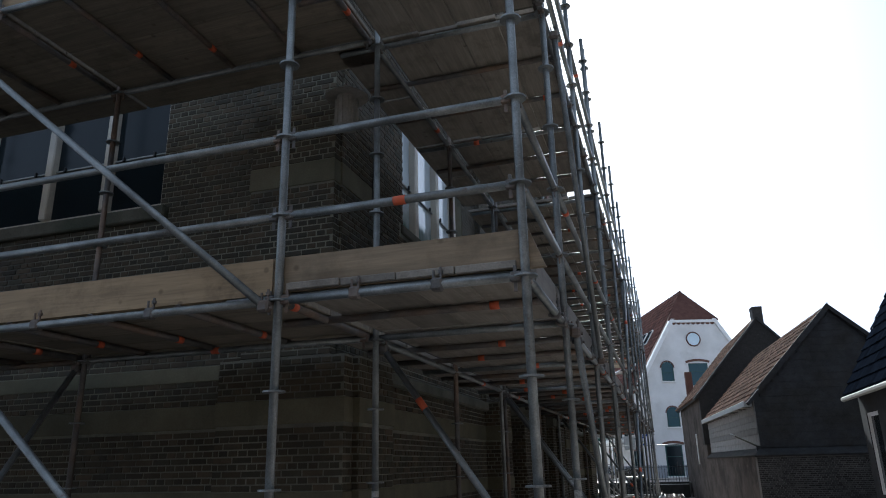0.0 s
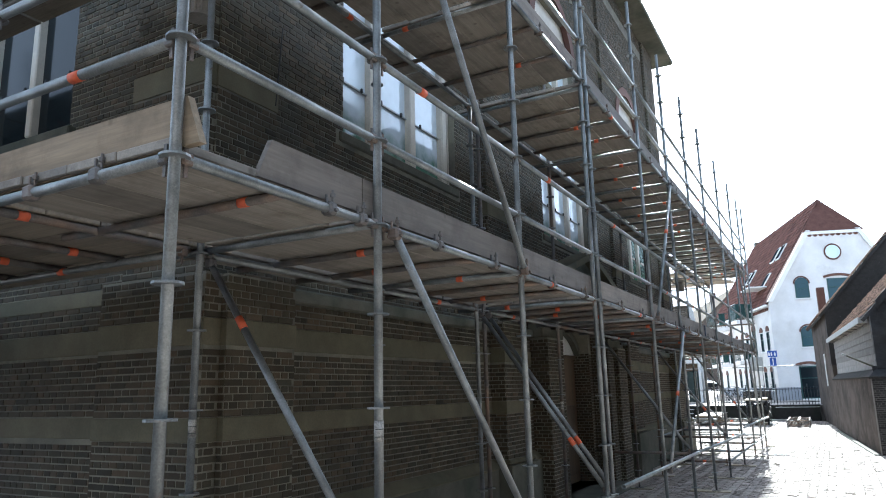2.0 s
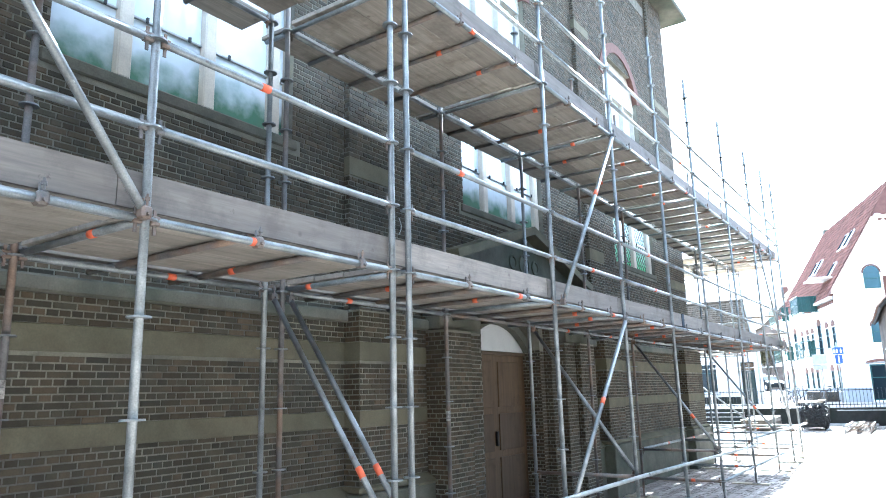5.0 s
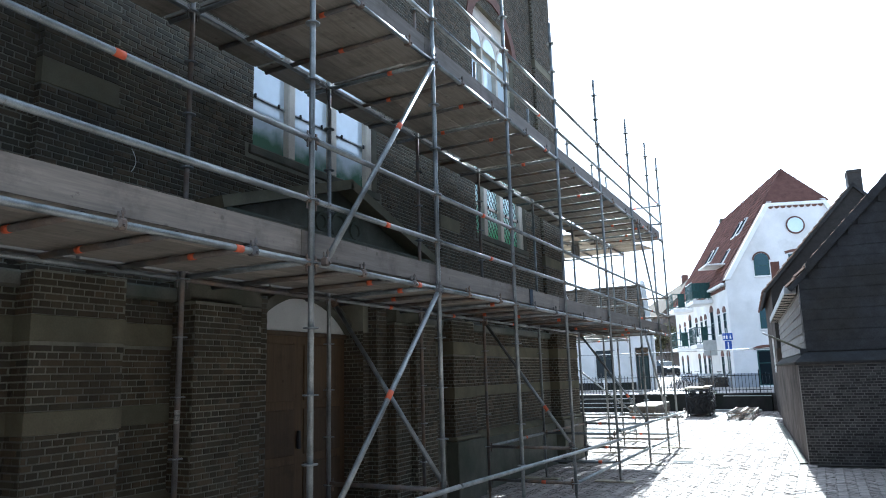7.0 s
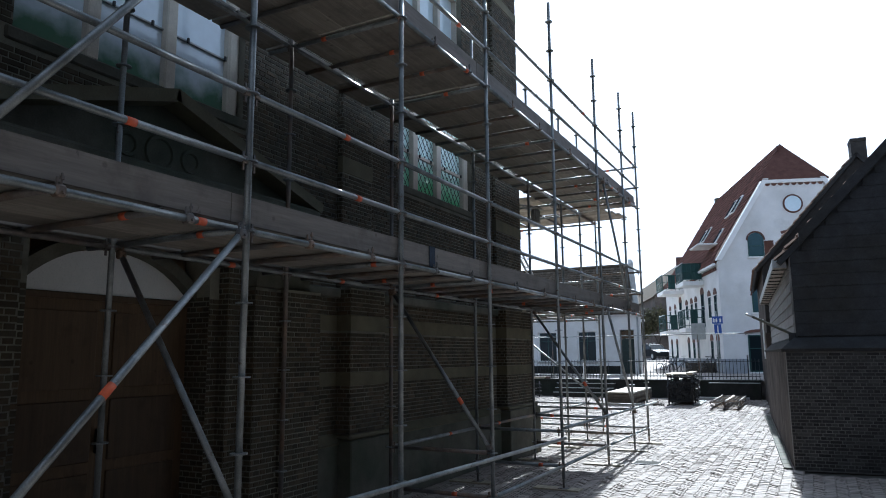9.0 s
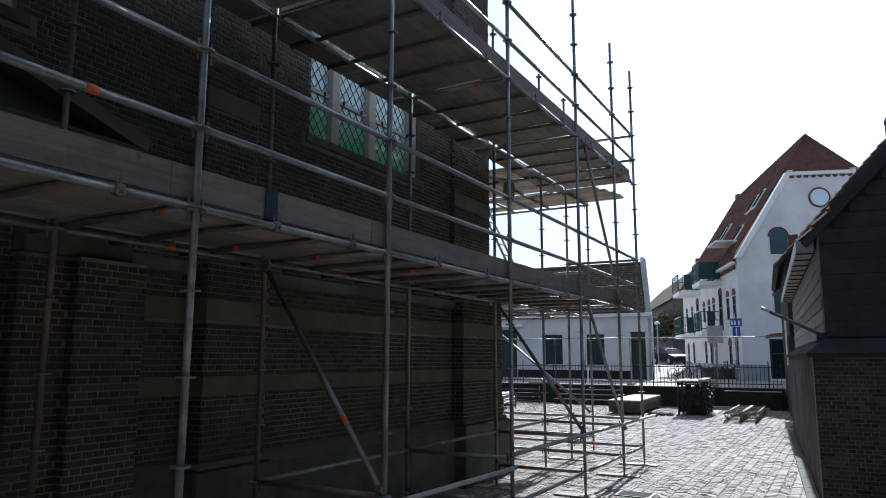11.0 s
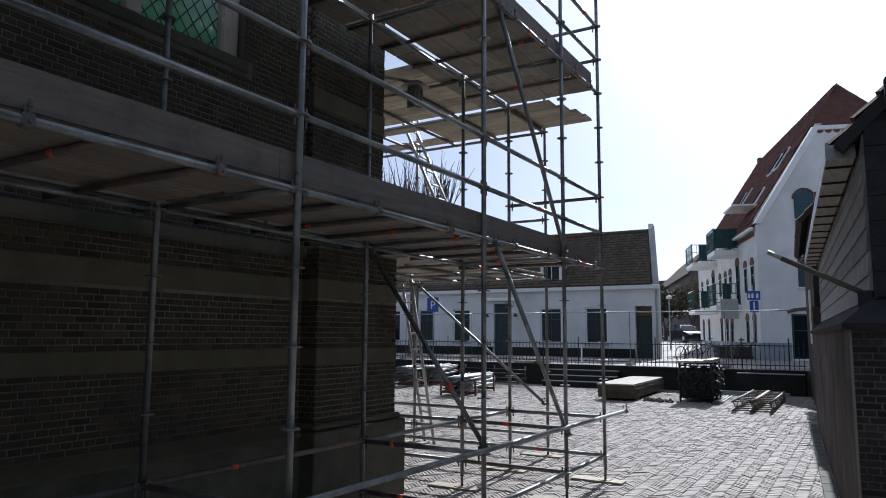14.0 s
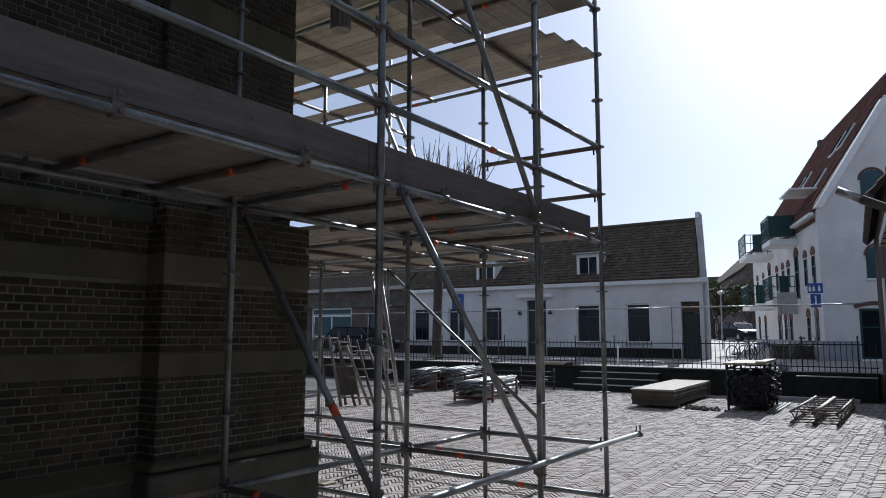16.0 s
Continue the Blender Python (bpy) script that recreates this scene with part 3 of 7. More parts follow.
# the street lies a few steps higher than the yard and climbs slowly
street_me = pydata("street", [(-60, 38.6, 0.8), (40, 38.6, 0.8), (40, 52, 0.84), (-60, 52, 0.84), (40, 76, 1.4), (-60, 76, 1.4), (40, 400, 1.9), (-60, 400, 1.9),
                              (-60, 38.6, -0.3), (40, 38.6, -0.3)],
                   [(0, 1, 2, 3), (3, 2, 4, 5), (5, 4, 6, 7), (8, 9, 1, 0)])
tagged(part("street", street_me, M["street"], None, None, "pale paved street raised above the yard", "structure"), category="road")

# unseen walls added beside and behind the way, to hold back sky light
for name, lo, hi in (("wall_east", (12.0, -16.0, -0.06), (12.3, 5.5, 8.5)), ("wall_south", (-14.0, -16.3, -0.06), (12.3, -16.0, 8.5))):
    tagged(part(name, box_bm(lo, hi), M["brown_brick"], None, None, "added unseen brown wall holding sky light off the lane", "structure"), category="wall")

# ---- brick building ----
XW, XL, XP, XU = -0.78, -0.72, -0.50, -0.70       # upper wall, lower wall, lower piers, upper piers
Y0, Y1, YW = 0.25, 19.10, 0.63
building = thing("brick_building", "large dark brick building with sandstone bands behind scaffolding", "building", (-6, 9.4, 0))


def fm(x):
    """Wall frame of the front: u along +y, depth into the building, z up."""
    return Matrix(((0, -1, 0, x), (1, 0, 0, 0), (0, 0, 1, 0), (0, 0, 0, 1)))


def sm(y):
    """Wall frame of the side that faces -y: u along +x, depth into the building, z up."""
    return Matrix(((1, 0, 0, 0), (0, 1, 0, y), (0, 0, 1, 0), (0, 0, 0, 1)))


WIN = [(2.22, 4.78), (8.14, 10.74), (14.18, 16.78)]
PIERS = [(0.42, 1.19), (5.55, 6.36), (12.50, 13.31), (17.67, Y1)]
UPIERS = [(0.42, 1.12), (5.60, 6.31), (12.55, 13.26), (17.74, Y1 - 0.05)]
low_holes = [(8.30, 10.52, 0.15, 2.95)]
up_holes = [(8.30, 10.52, 2.84, 3.06)] + [(a, b, 4.64, 6.55) for a, b in WIN] + [(a + 0.05, b - 0.35, 7.7, 9.6) for a, b in WIN]
shift = lambda hs, u, z: [(a - u, b - u, c - z, d - z) for a, b, c, d in hs]
front_low = part("front_wall", wall_mesh("front_wall", Y1 - YW, 2.85, 0.5, shift(low_holes, YW, 0)), M["mortar"], building, fm(XL) @ Matrix.Translation((YW, 0, 0)))
front_up = part("upper_front_wall", wall_mesh("upper_front_wall", Y1 - YW, 10.15, 0.5, shift(up_holes, YW, 2.85)), M["mortar"], building, fm(XW) @ Matrix.Translation((YW, 0, 2.85)))
SIDEWIN = [(-5.3, -2.72), (-10.8, -8.2)]
YS = 0.45
side_holes = [(a, b, 4.50, 6.55) for a, b in SIDEWIN]
side_wall = part("side_wall", wall_mesh("side_wall", 12.9, 13.0, 0.5, shift(side_holes, -14.0, 0)), M["mortar"], building, sm(YS) @ Matrix.Translation((-14.0, 0, 0)))
part("rear_wall", box_bm((-14.0, 18.6, 0), (-0.79, Y1 - 0.05, 13.0)), M["mortar"], building)
part("back_wall", box_bm((-14.0, 0.53, 0), (-13.5, 18.59, 13.0)), M["mortar"], building)

BR = M["brick"]
# brickwork: the stretch by the corner as single bricks, the rest joined
piece_mesh = {}


def brick_pieces(items, frame_m, parent, name="brick", material=None, limit=300):
    material = material or M["brick_piece"]
    for lo, hi, z, top, d in items[:limit]:
        w, h, dd = round((hi - lo) * 50) / 50, round((top - z) * 100) / 100, round(d, 3)
        key = (w, h, dd, material.name)
        if key not in piece_mesh:
            piece_mesh[key] = bricks_mesh(name, [(-w / 2, w / 2, -h / 2, h / 2, dd)])
            piece_mesh[key].materials.append(material)
        part(name, piece_mesh[key], None, parent, frame_m @ Matrix.Translation(((lo + hi) / 2, 0, (z + top) / 2)))


BANDS = [(1.60, 1.77), (2.30, 2.50)]
late_bricks = []


def courses(spans, z0, z1, bands):
    """Vertical stretches of brick between stone bands."""
    cuts = [z0] + [q for b in bands for q in b] + [z1]
    return [(a, b, cuts[k], cuts[k + 1]) for k in range(0, len(cuts), 2) for a, b in spans if cuts[k + 1] - cuts[k] > 0.05]


all_b = []
gaps = [(PIERS[k][1], PIERS[k + 1][0]) for k in range(3)]
door_hole = [(7.06, 11.76, 0, 2.95)]
for a, b, c, d in courses(gaps, 1.0, 2.72, BANDS):
    all_b += brick_list(a, b, c + 0.005, d, door_hole, seed=int(a * 7 + c * 3))
tagged(part("lower_brickwork", bricks_mesh("lower_brickwork", all_b), BR, front_low, fm(XL)), kind="stuff")
all_b = []
for a, b, c, d in courses([(UPIERS[k][1], UPIERS[k + 1][0]) for k in range(3)], 2.86, 12.9, [(12.0, 12.3)]):
    all_b += brick_list(a, b, c, d, up_holes + [(x0 - 0.12, x1 + 0.12, 4.48, 4.64) for x0, x1 in WIN] + [(7.6, 11.3, 2.8, 3.7)], seed=int(a * 5))
tagged(part("upper_brickwork", bricks_mesh("upper_brickwork", all_b), BR, front_up, fm(XW)), kind="stuff")
all_b = brick_list(-14, -1.76, 1.0, 2.72, [(-14, 0, 1.60, 1.77), (-14, 0, 2.30, 2.50)], seed=8) + brick_list(-14, -1.585, 2.865, 12.9, side_holes, seed=9)
tagged(part("side_brickwork", bricks_mesh("side_brickwork", all_b), BR, side_wall, sm(YS)), kind="stuff")


def pier(a, b, x, xback, z0, z1, bands, corner=0, seed=0):
    """Projecting brick pier on the front with sandstone bands; corner -1 or 1 turns its bricks round the end."""
    core = part("pier", box_bm((xback, a, z0), (x, b, z1)), M["mortar"], building)
    items = []
    for p, q, c, d in courses([(a, b)], z0, z1, bands):
        items += brick_list(p, q, c + 0.006, d - 0.004, seed=seed)
    near = a < 2 and z0 < 3
    late_bricks.append((items, fm(x), core, near))
    for c, d in bands:
        box("stone_band", (xback, a - 0.012, c), (x + 0.012, b + 0.012, d), M["stone"], core)
    ret = []
    for p, q, c, d in courses([(0, x - xback)], z0, z1, bands):
        ret += brick_list(p, q, c + 0.006, d - 0.004, seed=seed + 1)
    # side faces of the pier
    tagged(part("pier_return", bricks_mesh("pier_return", ret), BR, core, Matrix(((1, 0, 0, xback), (0, 1, 0, a), (0, 0, 1, 0), (0, 0, 0, 1)))), kind="stuff")
    return core


for k, (a, b) in enumerate(PIERS):
    pier(a, b, XP, XL - 0.02 if k < 3 else -1.9, 1.0, 2.85, BANDS, seed=k + 20)
for k, (a, b) in enumerate(UPIERS):
    pier(a, b, XU, XW - 0.02 if k < 3 else -1.9, 2.86, 12.9, [(4.44, 4.66), (6.9, 7.1), (9.4, 9.6)], seed=k + 40)
# corner pier towards the side street, and its groove
for z0, z1, yy, xa, xb_, bands in ((1.0, 2.85, 0.25, -1.75, -0.56, BANDS), (2.86, 12.9, 0.30, -1.58, -0.72, [(4.44, 4.66), (6.9, 7.1)])):
    core = part("pier", box_bm((xa, yy, z0), (xb_, 0.62, z1)), M["mortar"], building)
    items, ret = [], []
    for p, q, c, d in courses([(xa, xb_)], z0, z1, bands):
        items += brick_list(p, q, c + 0.006, d - 0.004, seed=61)
        ret += brick_list(yy, 0.42, c + 0.006, d - 0.004, seed=62)
    late_bricks.append((items, sm(yy), core, False))
    tagged(part("pier_return", bricks_mesh("pier_return", ret), BR, core, fm(xb_)), kind="stuff")
    for c, d in bands:
        box("stone_band", (xa - 0.012, yy - 0.012, c), (xb_ + 0.012, 0.60, d), M["stone"], core)
# stone courses along the wall
for a, b in gaps:
    for p, q in ([(a, b)] if b < 6 or a > 13 else [(a, 7.055), (11.765, b)]):
        for c, d in BANDS:
            box("stone_band", (XL - 0.02, p, c), (XL + 0.012, q, d), M["stone"], front_low)
        box("string_course", (XL - 0.02, p, 2.72), (XL + 0.07, q, 2.855), M["stone_dark"], front_low, 0.02)
        box("plinth", (XL - 0.02, p, 0), (XL + 0.12, q, 0.90), M["stone_dark"], front_low, 0.01)
        slab("plinth_slope", [(XL + 0.14, p, 0.902), (XL + 0.14, q, 0.902), (XL + 0.005, q, 1.0), (XL + 0.005, p, 1.0)], 0.05, M["stone"], front_low)
for a, b in PIERS:
    box("plinth", (XL - 0.1, a - 0.1, 0), (XP + 0.10, b + 0.1, 0.93), M["stone_dark"], building, 0.015)
    box("plinth_cap", (XL - 0.1, a - 0.06, 0.932), (XP + 0.06, b + 0.06, 1.0), M["stone"], building, 0.02)
for c, d in BANDS + [(2.72, 2.855)]:
    box("stone_band", (-14, YS - 0.014, c), (-1.765 if c < 2.7 else -1.80, YS + 0.02, d), M["stone"], side_wall)
box("plinth", (-14, YS - 0.12, 0), (-1.86, YS + 0.02, 0.95), M["stone_dark"], side_wall, 0.01)
box("plinth", (-1.85, 0.15, 0), (-0.46, 0.319, 0.93), M["stone_dark"], building, 0.015)
box("plinth_cap", (-1.81, 0.19, 0.932), (-0.50, 0.35, 1.0), M["stone"], building, 0.02)
# roof with wide eaves
slab("roof_slope", [(-0.2, Y0 - 0.7, 12.95), (-0.2, 19.9, 12.95), (-7.2, 19.9, 18.0), (-7.2, Y0 - 0.7, 18.0)], 0.12, M["tile_grey"], building)
slab("roof_slope", [(-14.2, 19.9, 12.95), (-14.2, Y0 - 0.7, 12.95), (-7.2, Y0 - 0.7, 18.0), (-7.2, 19.9, 18.0)], 0.12, M["tile_grey"], building)
box("eave_board", (-14.2, Y0 - 0.75, 12.7), (-0.15, 19.95, 12.83), M["stone_dark"], building, 0.02)


def lights(parent, frame_m, u0, u1, z0, z1, bars, transom, pane, depth=0.12, lead=False, fw=0.09, post=0.05):
    """Wooden window: outer frame, mullions, transom and one pane a light, set back by depth."""
    w = part("window", wall_mesh("window_frame", u1 - u0, z1 - z0, 0.09, [(fw, u1 - u0 - fw, fw, z1 - z0 - fw)]), M["cream"], parent,
             frame_m @ Matrix.Translation((u0, depth, z0)), "cream painted wooden frame")
    edges = [u0 + fw] + [q for b in bars for q in (b - post, b + post)] + [u1 - fw]
    for b in bars:
        box("mullion", (b - post, depth - 0.05, z0 + fw), (b + post, depth + 0.08, z1 - fw), M["cream"], w, 0.012, "", frame_m)
    for k in range(0, len(edges), 2):
        a, c = edges[k], edges[k + 1]
        if transom:
            half = 0.028 if lead else 0.011
            box("transom", (a, depth + 0.004, transom - half), (c, depth + 0.034, transom + half), M["cream"] if lead else M["zinc"], w, 0.004, "", frame_m)
            for q in (0.2, 0.8):
                box("hook", (a + (c - a) * q - 0.012, depth - 0.02, transom - 0.022), (a + (c - a) * q + 0.012, depth + 0.005, transom + 0.03), M["iron"], w, 0.003, "", frame_m)
        box("pane", (a, depth + 0.035, z0 + fw), (c, depth + 0.045, z1 - fw), pane, w, 0, "", frame_m)
        if lead:
            bm = bmesh.new()
            step, h = 0.15, z1 - z0 - 2 * fw
            n = int((c - a + h) / step) + 2
            for i in range(-n, n):
                for sgn in (1, -1):
                    x0 = a + i * step
                    p, q = Vector((x0, 0, z0 + fw)), Vector((x0 + sgn * h * 0.8, 0, z0 + fw + h))
                    lo, hi = 0.0, 1.0
                    dx = q.x - p.x
                    ta, tb = (a - p.x) / dx, (c - p.x) / dx
                    lo, hi = max(0, min(ta, tb)), min(1, max(ta, tb))
                    if hi - lo > 0.02:
                        rod_bm(bm, p.lerp(q, lo) + Vector((0, depth + 0.03, 0)), p.lerp(q, hi) + Vector((0, depth + 0.03, 0)), 0.0058, 4)
            part("lead_lattice", bm, M["lead"], w, frame_m)
    return w


for k, (a, b) in enumerate(WIN):
    pane = M["pane_lead"] if k == 2 else M["pane_front"]
    bars, last = ((a + 0.66 + 0.09 * k, a + 1.53 + 0.09 * k), (b - 0.27 + 0.08 * k, b - 0.13 + 0.08 * k)) if k < 2 else ((a + 0.575, a + 1.395), (a + 2.36, a + 2.56))
    lights(building, fm(XW), a - 0.04, b, 4.63, 6.55, bars, 5.30 if k < 2 else 5.285, pane, 0.10, k == 2, 0.035, 0.065 if k < 2 else 0.08)
    box("window_post", (XW - 0.16, last[0], 4.64), (XW - 0.05, last[1], 6.55), M["cream"], building, 0.02)
    box("window_sill", (XW - 0.14, a - 0.06, 4.52), (XW + 0.025, b + 0.06, 4.637), M["stone_dark"], building, 0.015)
    # arched tracery window of the upper storey
    ua, ub = a + 0.05, b - 0.35
    w = (ub - ua - 0.24) / 3
    tr = part("tracery", wall_mesh("tracery", ub - ua, 1.9, 0.16, [(0.03 + i * (w + 0.09), 0.03 + i * (w + 0.09) + w, 0.04, 1.05) for i in range(3)]), M["cream"], building,
              fm(XW) @ Matrix.Translation((ua, 0.1, 7.7)), "pale stone tracery")
    for i in range(3):
        m = fm(XW) @ Matrix.Translation((ua + 0.03 + i * (w + 0.09) + w / 2, 0.085, 8.75))
        part("light_head", arch_bm(w, w * 0.5, 0.06, 0.1), M["cream"], tr, m)
        part("arched_pane", arch_bm(w, w * 0.499, 0, 0.02, fill=True), M["pane"], tr, m @ Matrix.Translation((0, 0.006, 0)))
        box("pane", (ua + 0.03 + i * (w + 0.09), 0.2, 7.74), (ua + 0.03 + i * (w + 0.09) + w, 0.22, 8.75), M["pane"], tr, 0, "", fm(XW))
    part("brick_arch", arch_bm(ub - ua, 0.9, 0.24, 0.12), M["red_brick_trim"], building, fm(XW) @ Matrix.Translation(((ua + ub) / 2, -0.03, 9.0)))
    box("window_sill", (XW - 0.1, ua - 0.1, 7.55), (XW + 0.09, ub + 0.1, 7.697), M["stone"], building, 0.015)
for a, b in SIDEWIN:
    lights(building, sm(YS), a, b, 4.50, 6.55, (a + 0.98, a + 1.78), 5.16, M["pane_dark"], 0.1)
    box("window_sill", (a - 0.1, YS - 0.08, 4.36), (b + 0.1, YS + 0.1, 4.497), M["stone_dark"], building, 0.015)
# dark rooms behind the openings
part("inner_floor", box_bm((-13.4, 0.6, 3.2), (-1.4, 18.5, 3.4)), M["oak"], building)

# entrance: stepped stone jambs, oak double door, arched fanlight, pediment
for s in (-1, 1):
    c = 9.41
    lo, hi = sorted((c + s * 1.75, c + s * 2.35))
    core = box("door_pillar", (XL - 0.02, lo, 0.0), (-0.42, hi, 2.72), M["mortar"], building, 0.0)
    tagged(part("pillar_brickwork", bricks_mesh("pillar_brickwork", brick_list(lo, hi, 0.02, 2.72, seed=74)), BR, core, fm(-0.42)), kind="stuff")
    tagged(part("pillar_brickwork", bricks_mesh("pillar_brickwork", brick_list(XL, -0.42, 0.02, 2.72, seed=75)), BR, core, sm(lo)), kind="stuff")
    lo, hi = sorted((c + s * 0.97, c + s * 1.105))
    inner = box("inner_jamb", (XL - 0.45, lo, 0.0), (-0.80, hi, 3.05), M["mortar"], building, 0.0)
    tagged(part("jamb_brickwork", bricks_mesh("jamb_brickwork", brick_list(lo, hi, 0.02, 2.60, seed=76)), BR, inner, fm(-0.80)), kind="stuff")
    if s > 0:
        tagged(part("jamb_brickwork", bricks_mesh("jamb_brickwork", brick_list(-1.12, -0.80, 0.16, 2.60, seed=77)), BR, inner, sm(lo)), kind="stuff")
    lo, hi = sorted((c + s * 1.105, c + s * 1.35))
    core = box("door_jamb", (XL - 0.45, lo, 0.0), (-0.66, hi, 3.055), M["mortar"], building, 0.0)
    tagged(part("jamb_brickwork", bricks_mesh("jamb_brickwork", brick_list(lo, hi, 0.02, 3.05, seed=72)), BR, core, fm(-0.66)), kind="stuff")
    if s > 0:
        tagged(part("jamb_brickwork", bricks_mesh("jamb_brickwork", brick_list(-0.80, -0.66, 0.02, 3.05, seed=73)), BR, core, sm(lo)), kind="stuff")
    lo, hi = sorted((c + s * 1.35, c + s * 1.75))
    core = box("door_pier", (XL - 0.02, lo, 0.0), (-0.52, hi, 2.72), M["mortar"], building, 0.0)
    tagged(part("pier_brickwork", bricks_mesh("pier_brickwork", brick_list(lo, hi, 0.02, 2.72, seed=71)), BR, core, fm(-0.52)), kind="stuff")
    if s > 0:
        tagged(part("pier_brickwork", bricks_mesh("pier_brickwork", brick_list(-0.66, -0.52, 0.02, 2.72, seed=78)), BR, core, sm(lo)), kind="stuff")
box("lintel", (XL - 0.02, 7.02, 3.062), (-0.40, 11.80, 3.30), M["stone_dark"], building, 0.02)
box("frieze", (XL - 0.02, 7.07, 2.73), (-0.50, 8.05, 3.06), M["stone_dark"], building, 0.01)
box("frieze", (XL - 0.02, 10.77, 2.73), (-0.50, 11.67, 3.06), M["stone_dark"], building, 0.01)
box("cornice", (XL - 0.02, 7.25, 3.52), (-0.28, 11.57, 3.68), M["stone_dark"], building, 0.03)
box("entablature", (XL - 0.02, 7.4, 3.302), (-0.45, 11.42, 3.518), M["stone_dark"], building, 0.01)
ped = bmesh.new()
f = [ped.verts.new((XL, y, z)) for y, z in ((7.4, 3.682), (11.42, 3.682), (9.41, 4.32))]
g = [ped.verts.new((-0.50, y, z)) for y, z in ((7.4, 3.682), (11.42, 3.682), (9.41, 4.32))]
ped.faces.new(f[::-1]); ped.faces.new(g)
for k in range(3):
    ped.faces.new((f[k], f[(k + 1) % 3], g[(k + 1) % 3], g[k]))
part("pediment", ped, M["stone_dark"], building)
for s in (-1, 1):
    slab("raking_cornice", [(-0.28, 9.41 - 0.0, 4.45), (-0.28, 9.41 + s * 2.2, 3.76), (XL, 9.41 + s * 2.2, 3.76), (XL, 9.41, 4.45)][::s], 0.12, M["stone"], building)
for y, rr in ((9.05, 0.10), (9.77, 0.10), (9.41, 0.15)):
    part("carved_volute", ring_mesh(rr, 0.028), M["stone_dark"], building, Matrix.Translation((-0.505, y, 3.86)) @ pose(0, 0, 0, 0, 0, 90))
door = part("double_door", box_bm((XL - 0.46, 8.44, 0.15), (XL - 0.40, 10.38, 2.50)), M["oak"], building, None, "panelled oak double door")
for s in (0, 1):
    for k, (z0, z1) in enumerate(((0.3, 0.95), (1.05, 1.6), (1.7, 2.4))):
        y = 8.55 + s * 0.95
        box("door_panel", (XL - 0.405, y, z0), (XL - 0.38, y + 0.77, z1), M["oak"], door, 0.015)
box("door_handle", (XL - 0.39, 9.36, 1.12), (XL - 0.34, 9.40, 1.34), M["iron"], door, 0.008, "black iron door handle")
box("doorstep", (XL - 0.5, 8.2, 0.0), (-0.2, 10.62, 0.15), M["stone_dark"], building, 0.02)
box("transom_bar", (XL - 0.47, 8.44, 2.50), (XL - 0.35, 10.38, 2.56), M["oak"], building, 0.01)
part("fanlight", arch_bm(1.90, 0.42, 0, 0.03, seg=20, fill=True), M["lamp_glass"], building, fm(XL) @ Matrix.Translation((9.41, 0.38, 2.562)))
part("arch_moulding", arch_bm(1.91, 0.43, 0.12, 0.14, seg=20), M["stone_dark"], building, fm(XL) @ Matrix.Translation((9.41, 0.27, 2.562)))
box("fanlight_back", (XL - 0.54, 8.2, 2.50), (XL - 0.48, 10.6, 3.15), M["oak"], building, 0.0)


def lantern(at, toward):
    """Fluted grey wall lantern with a hood, on a short arm."""
    x, y, z = at
    t = thing("wall_lantern", "grey fluted metal wall lantern with round hood", "lamp", (x, y, z), "wall lanterns")
    bm = bmesh.new()
    bmesh.ops.create_cone(bm, cap_ends=True, segments=16, radius1=0.095, radius2=0.088, depth=0.30)
    for v in bm.verts:
        v.co.z -= 0.15
    part("body", bm, M["lantern"], t, Matrix.Translation(at))
    for k in range(12):
        a = k * math.pi / 6
        tube("flute", (x + 0.095 * math.cos(a), y + 0.095 * math.sin(a), z - 0.28), (x + 0.095 * math.cos(a), y + 0.095 * math.sin(a), z - 0.03), 0.010, M["lantern"], t, seg=6)
    bm = bmesh.new()
    bmesh.ops.create_cone(bm, cap_ends=True, segments=20, radius1=0.19, radius2=0.08, depth=0.07)
    part("hood", bm, M["lantern"], t, Matrix.Translation((x, y, z + 0.035)))
    tube("arm", (x, y, z + 0.06), toward, 0.022, M["lantern"], t)
    return t


lantern((-0.45, -0.03, 5.05), (-0.74, 0.34, 5.12))
lantern((-0.47, 19.42, 5.14), (-0.75, 19.0, 5.21))

# ---- scaffolding ----
R = 0.0242
ST, SO = M["steel"], M["steel_old"]
XO, XI = 1.33, -0.07
YF = [-1.65, -0.25, 1.82, 3.84, 4.04, 6.58, 8.65, 10.72, 12.79, 15.36, 17.93, 20.0, 21.4]
LEVELS = (2.84, 5.34)


def rosette_mesh():
    if "ros" not in CACHE:
        bm = bmesh.new()
        bmesh.ops.create_cone(bm, cap_ends=True, segments=12, radius1=0.061, radius2=0.061, depth=0.010)
        CACHE["ros"] = mesh_of("rosette", bm)
        CACHE["ros"].materials.append(ST)
    return CACHE["ros"]


def head_mesh():
    """Wedge head that clamps a ledger to a rosette."""
    if "head" not in CACHE:
        bm = box_bm((-0.022, -0.026, 0.022), (0.022, 0.026, 0.078), 0.006)
        for c in (box_bm((-0.006, 0.0, 0.03), (0.006, 0.012, 0.075)), box_bm((-0.0045, -0.075, 0.045), (0.0045, 0.06, 0.062))):
            me = mesh_of("t", c)
            bm.from_mesh(me)
        CACHE["head"] = mesh_of("wedge_head", bm)
        CACHE["head"].materials.append(SO)
    return CACHE["head"]


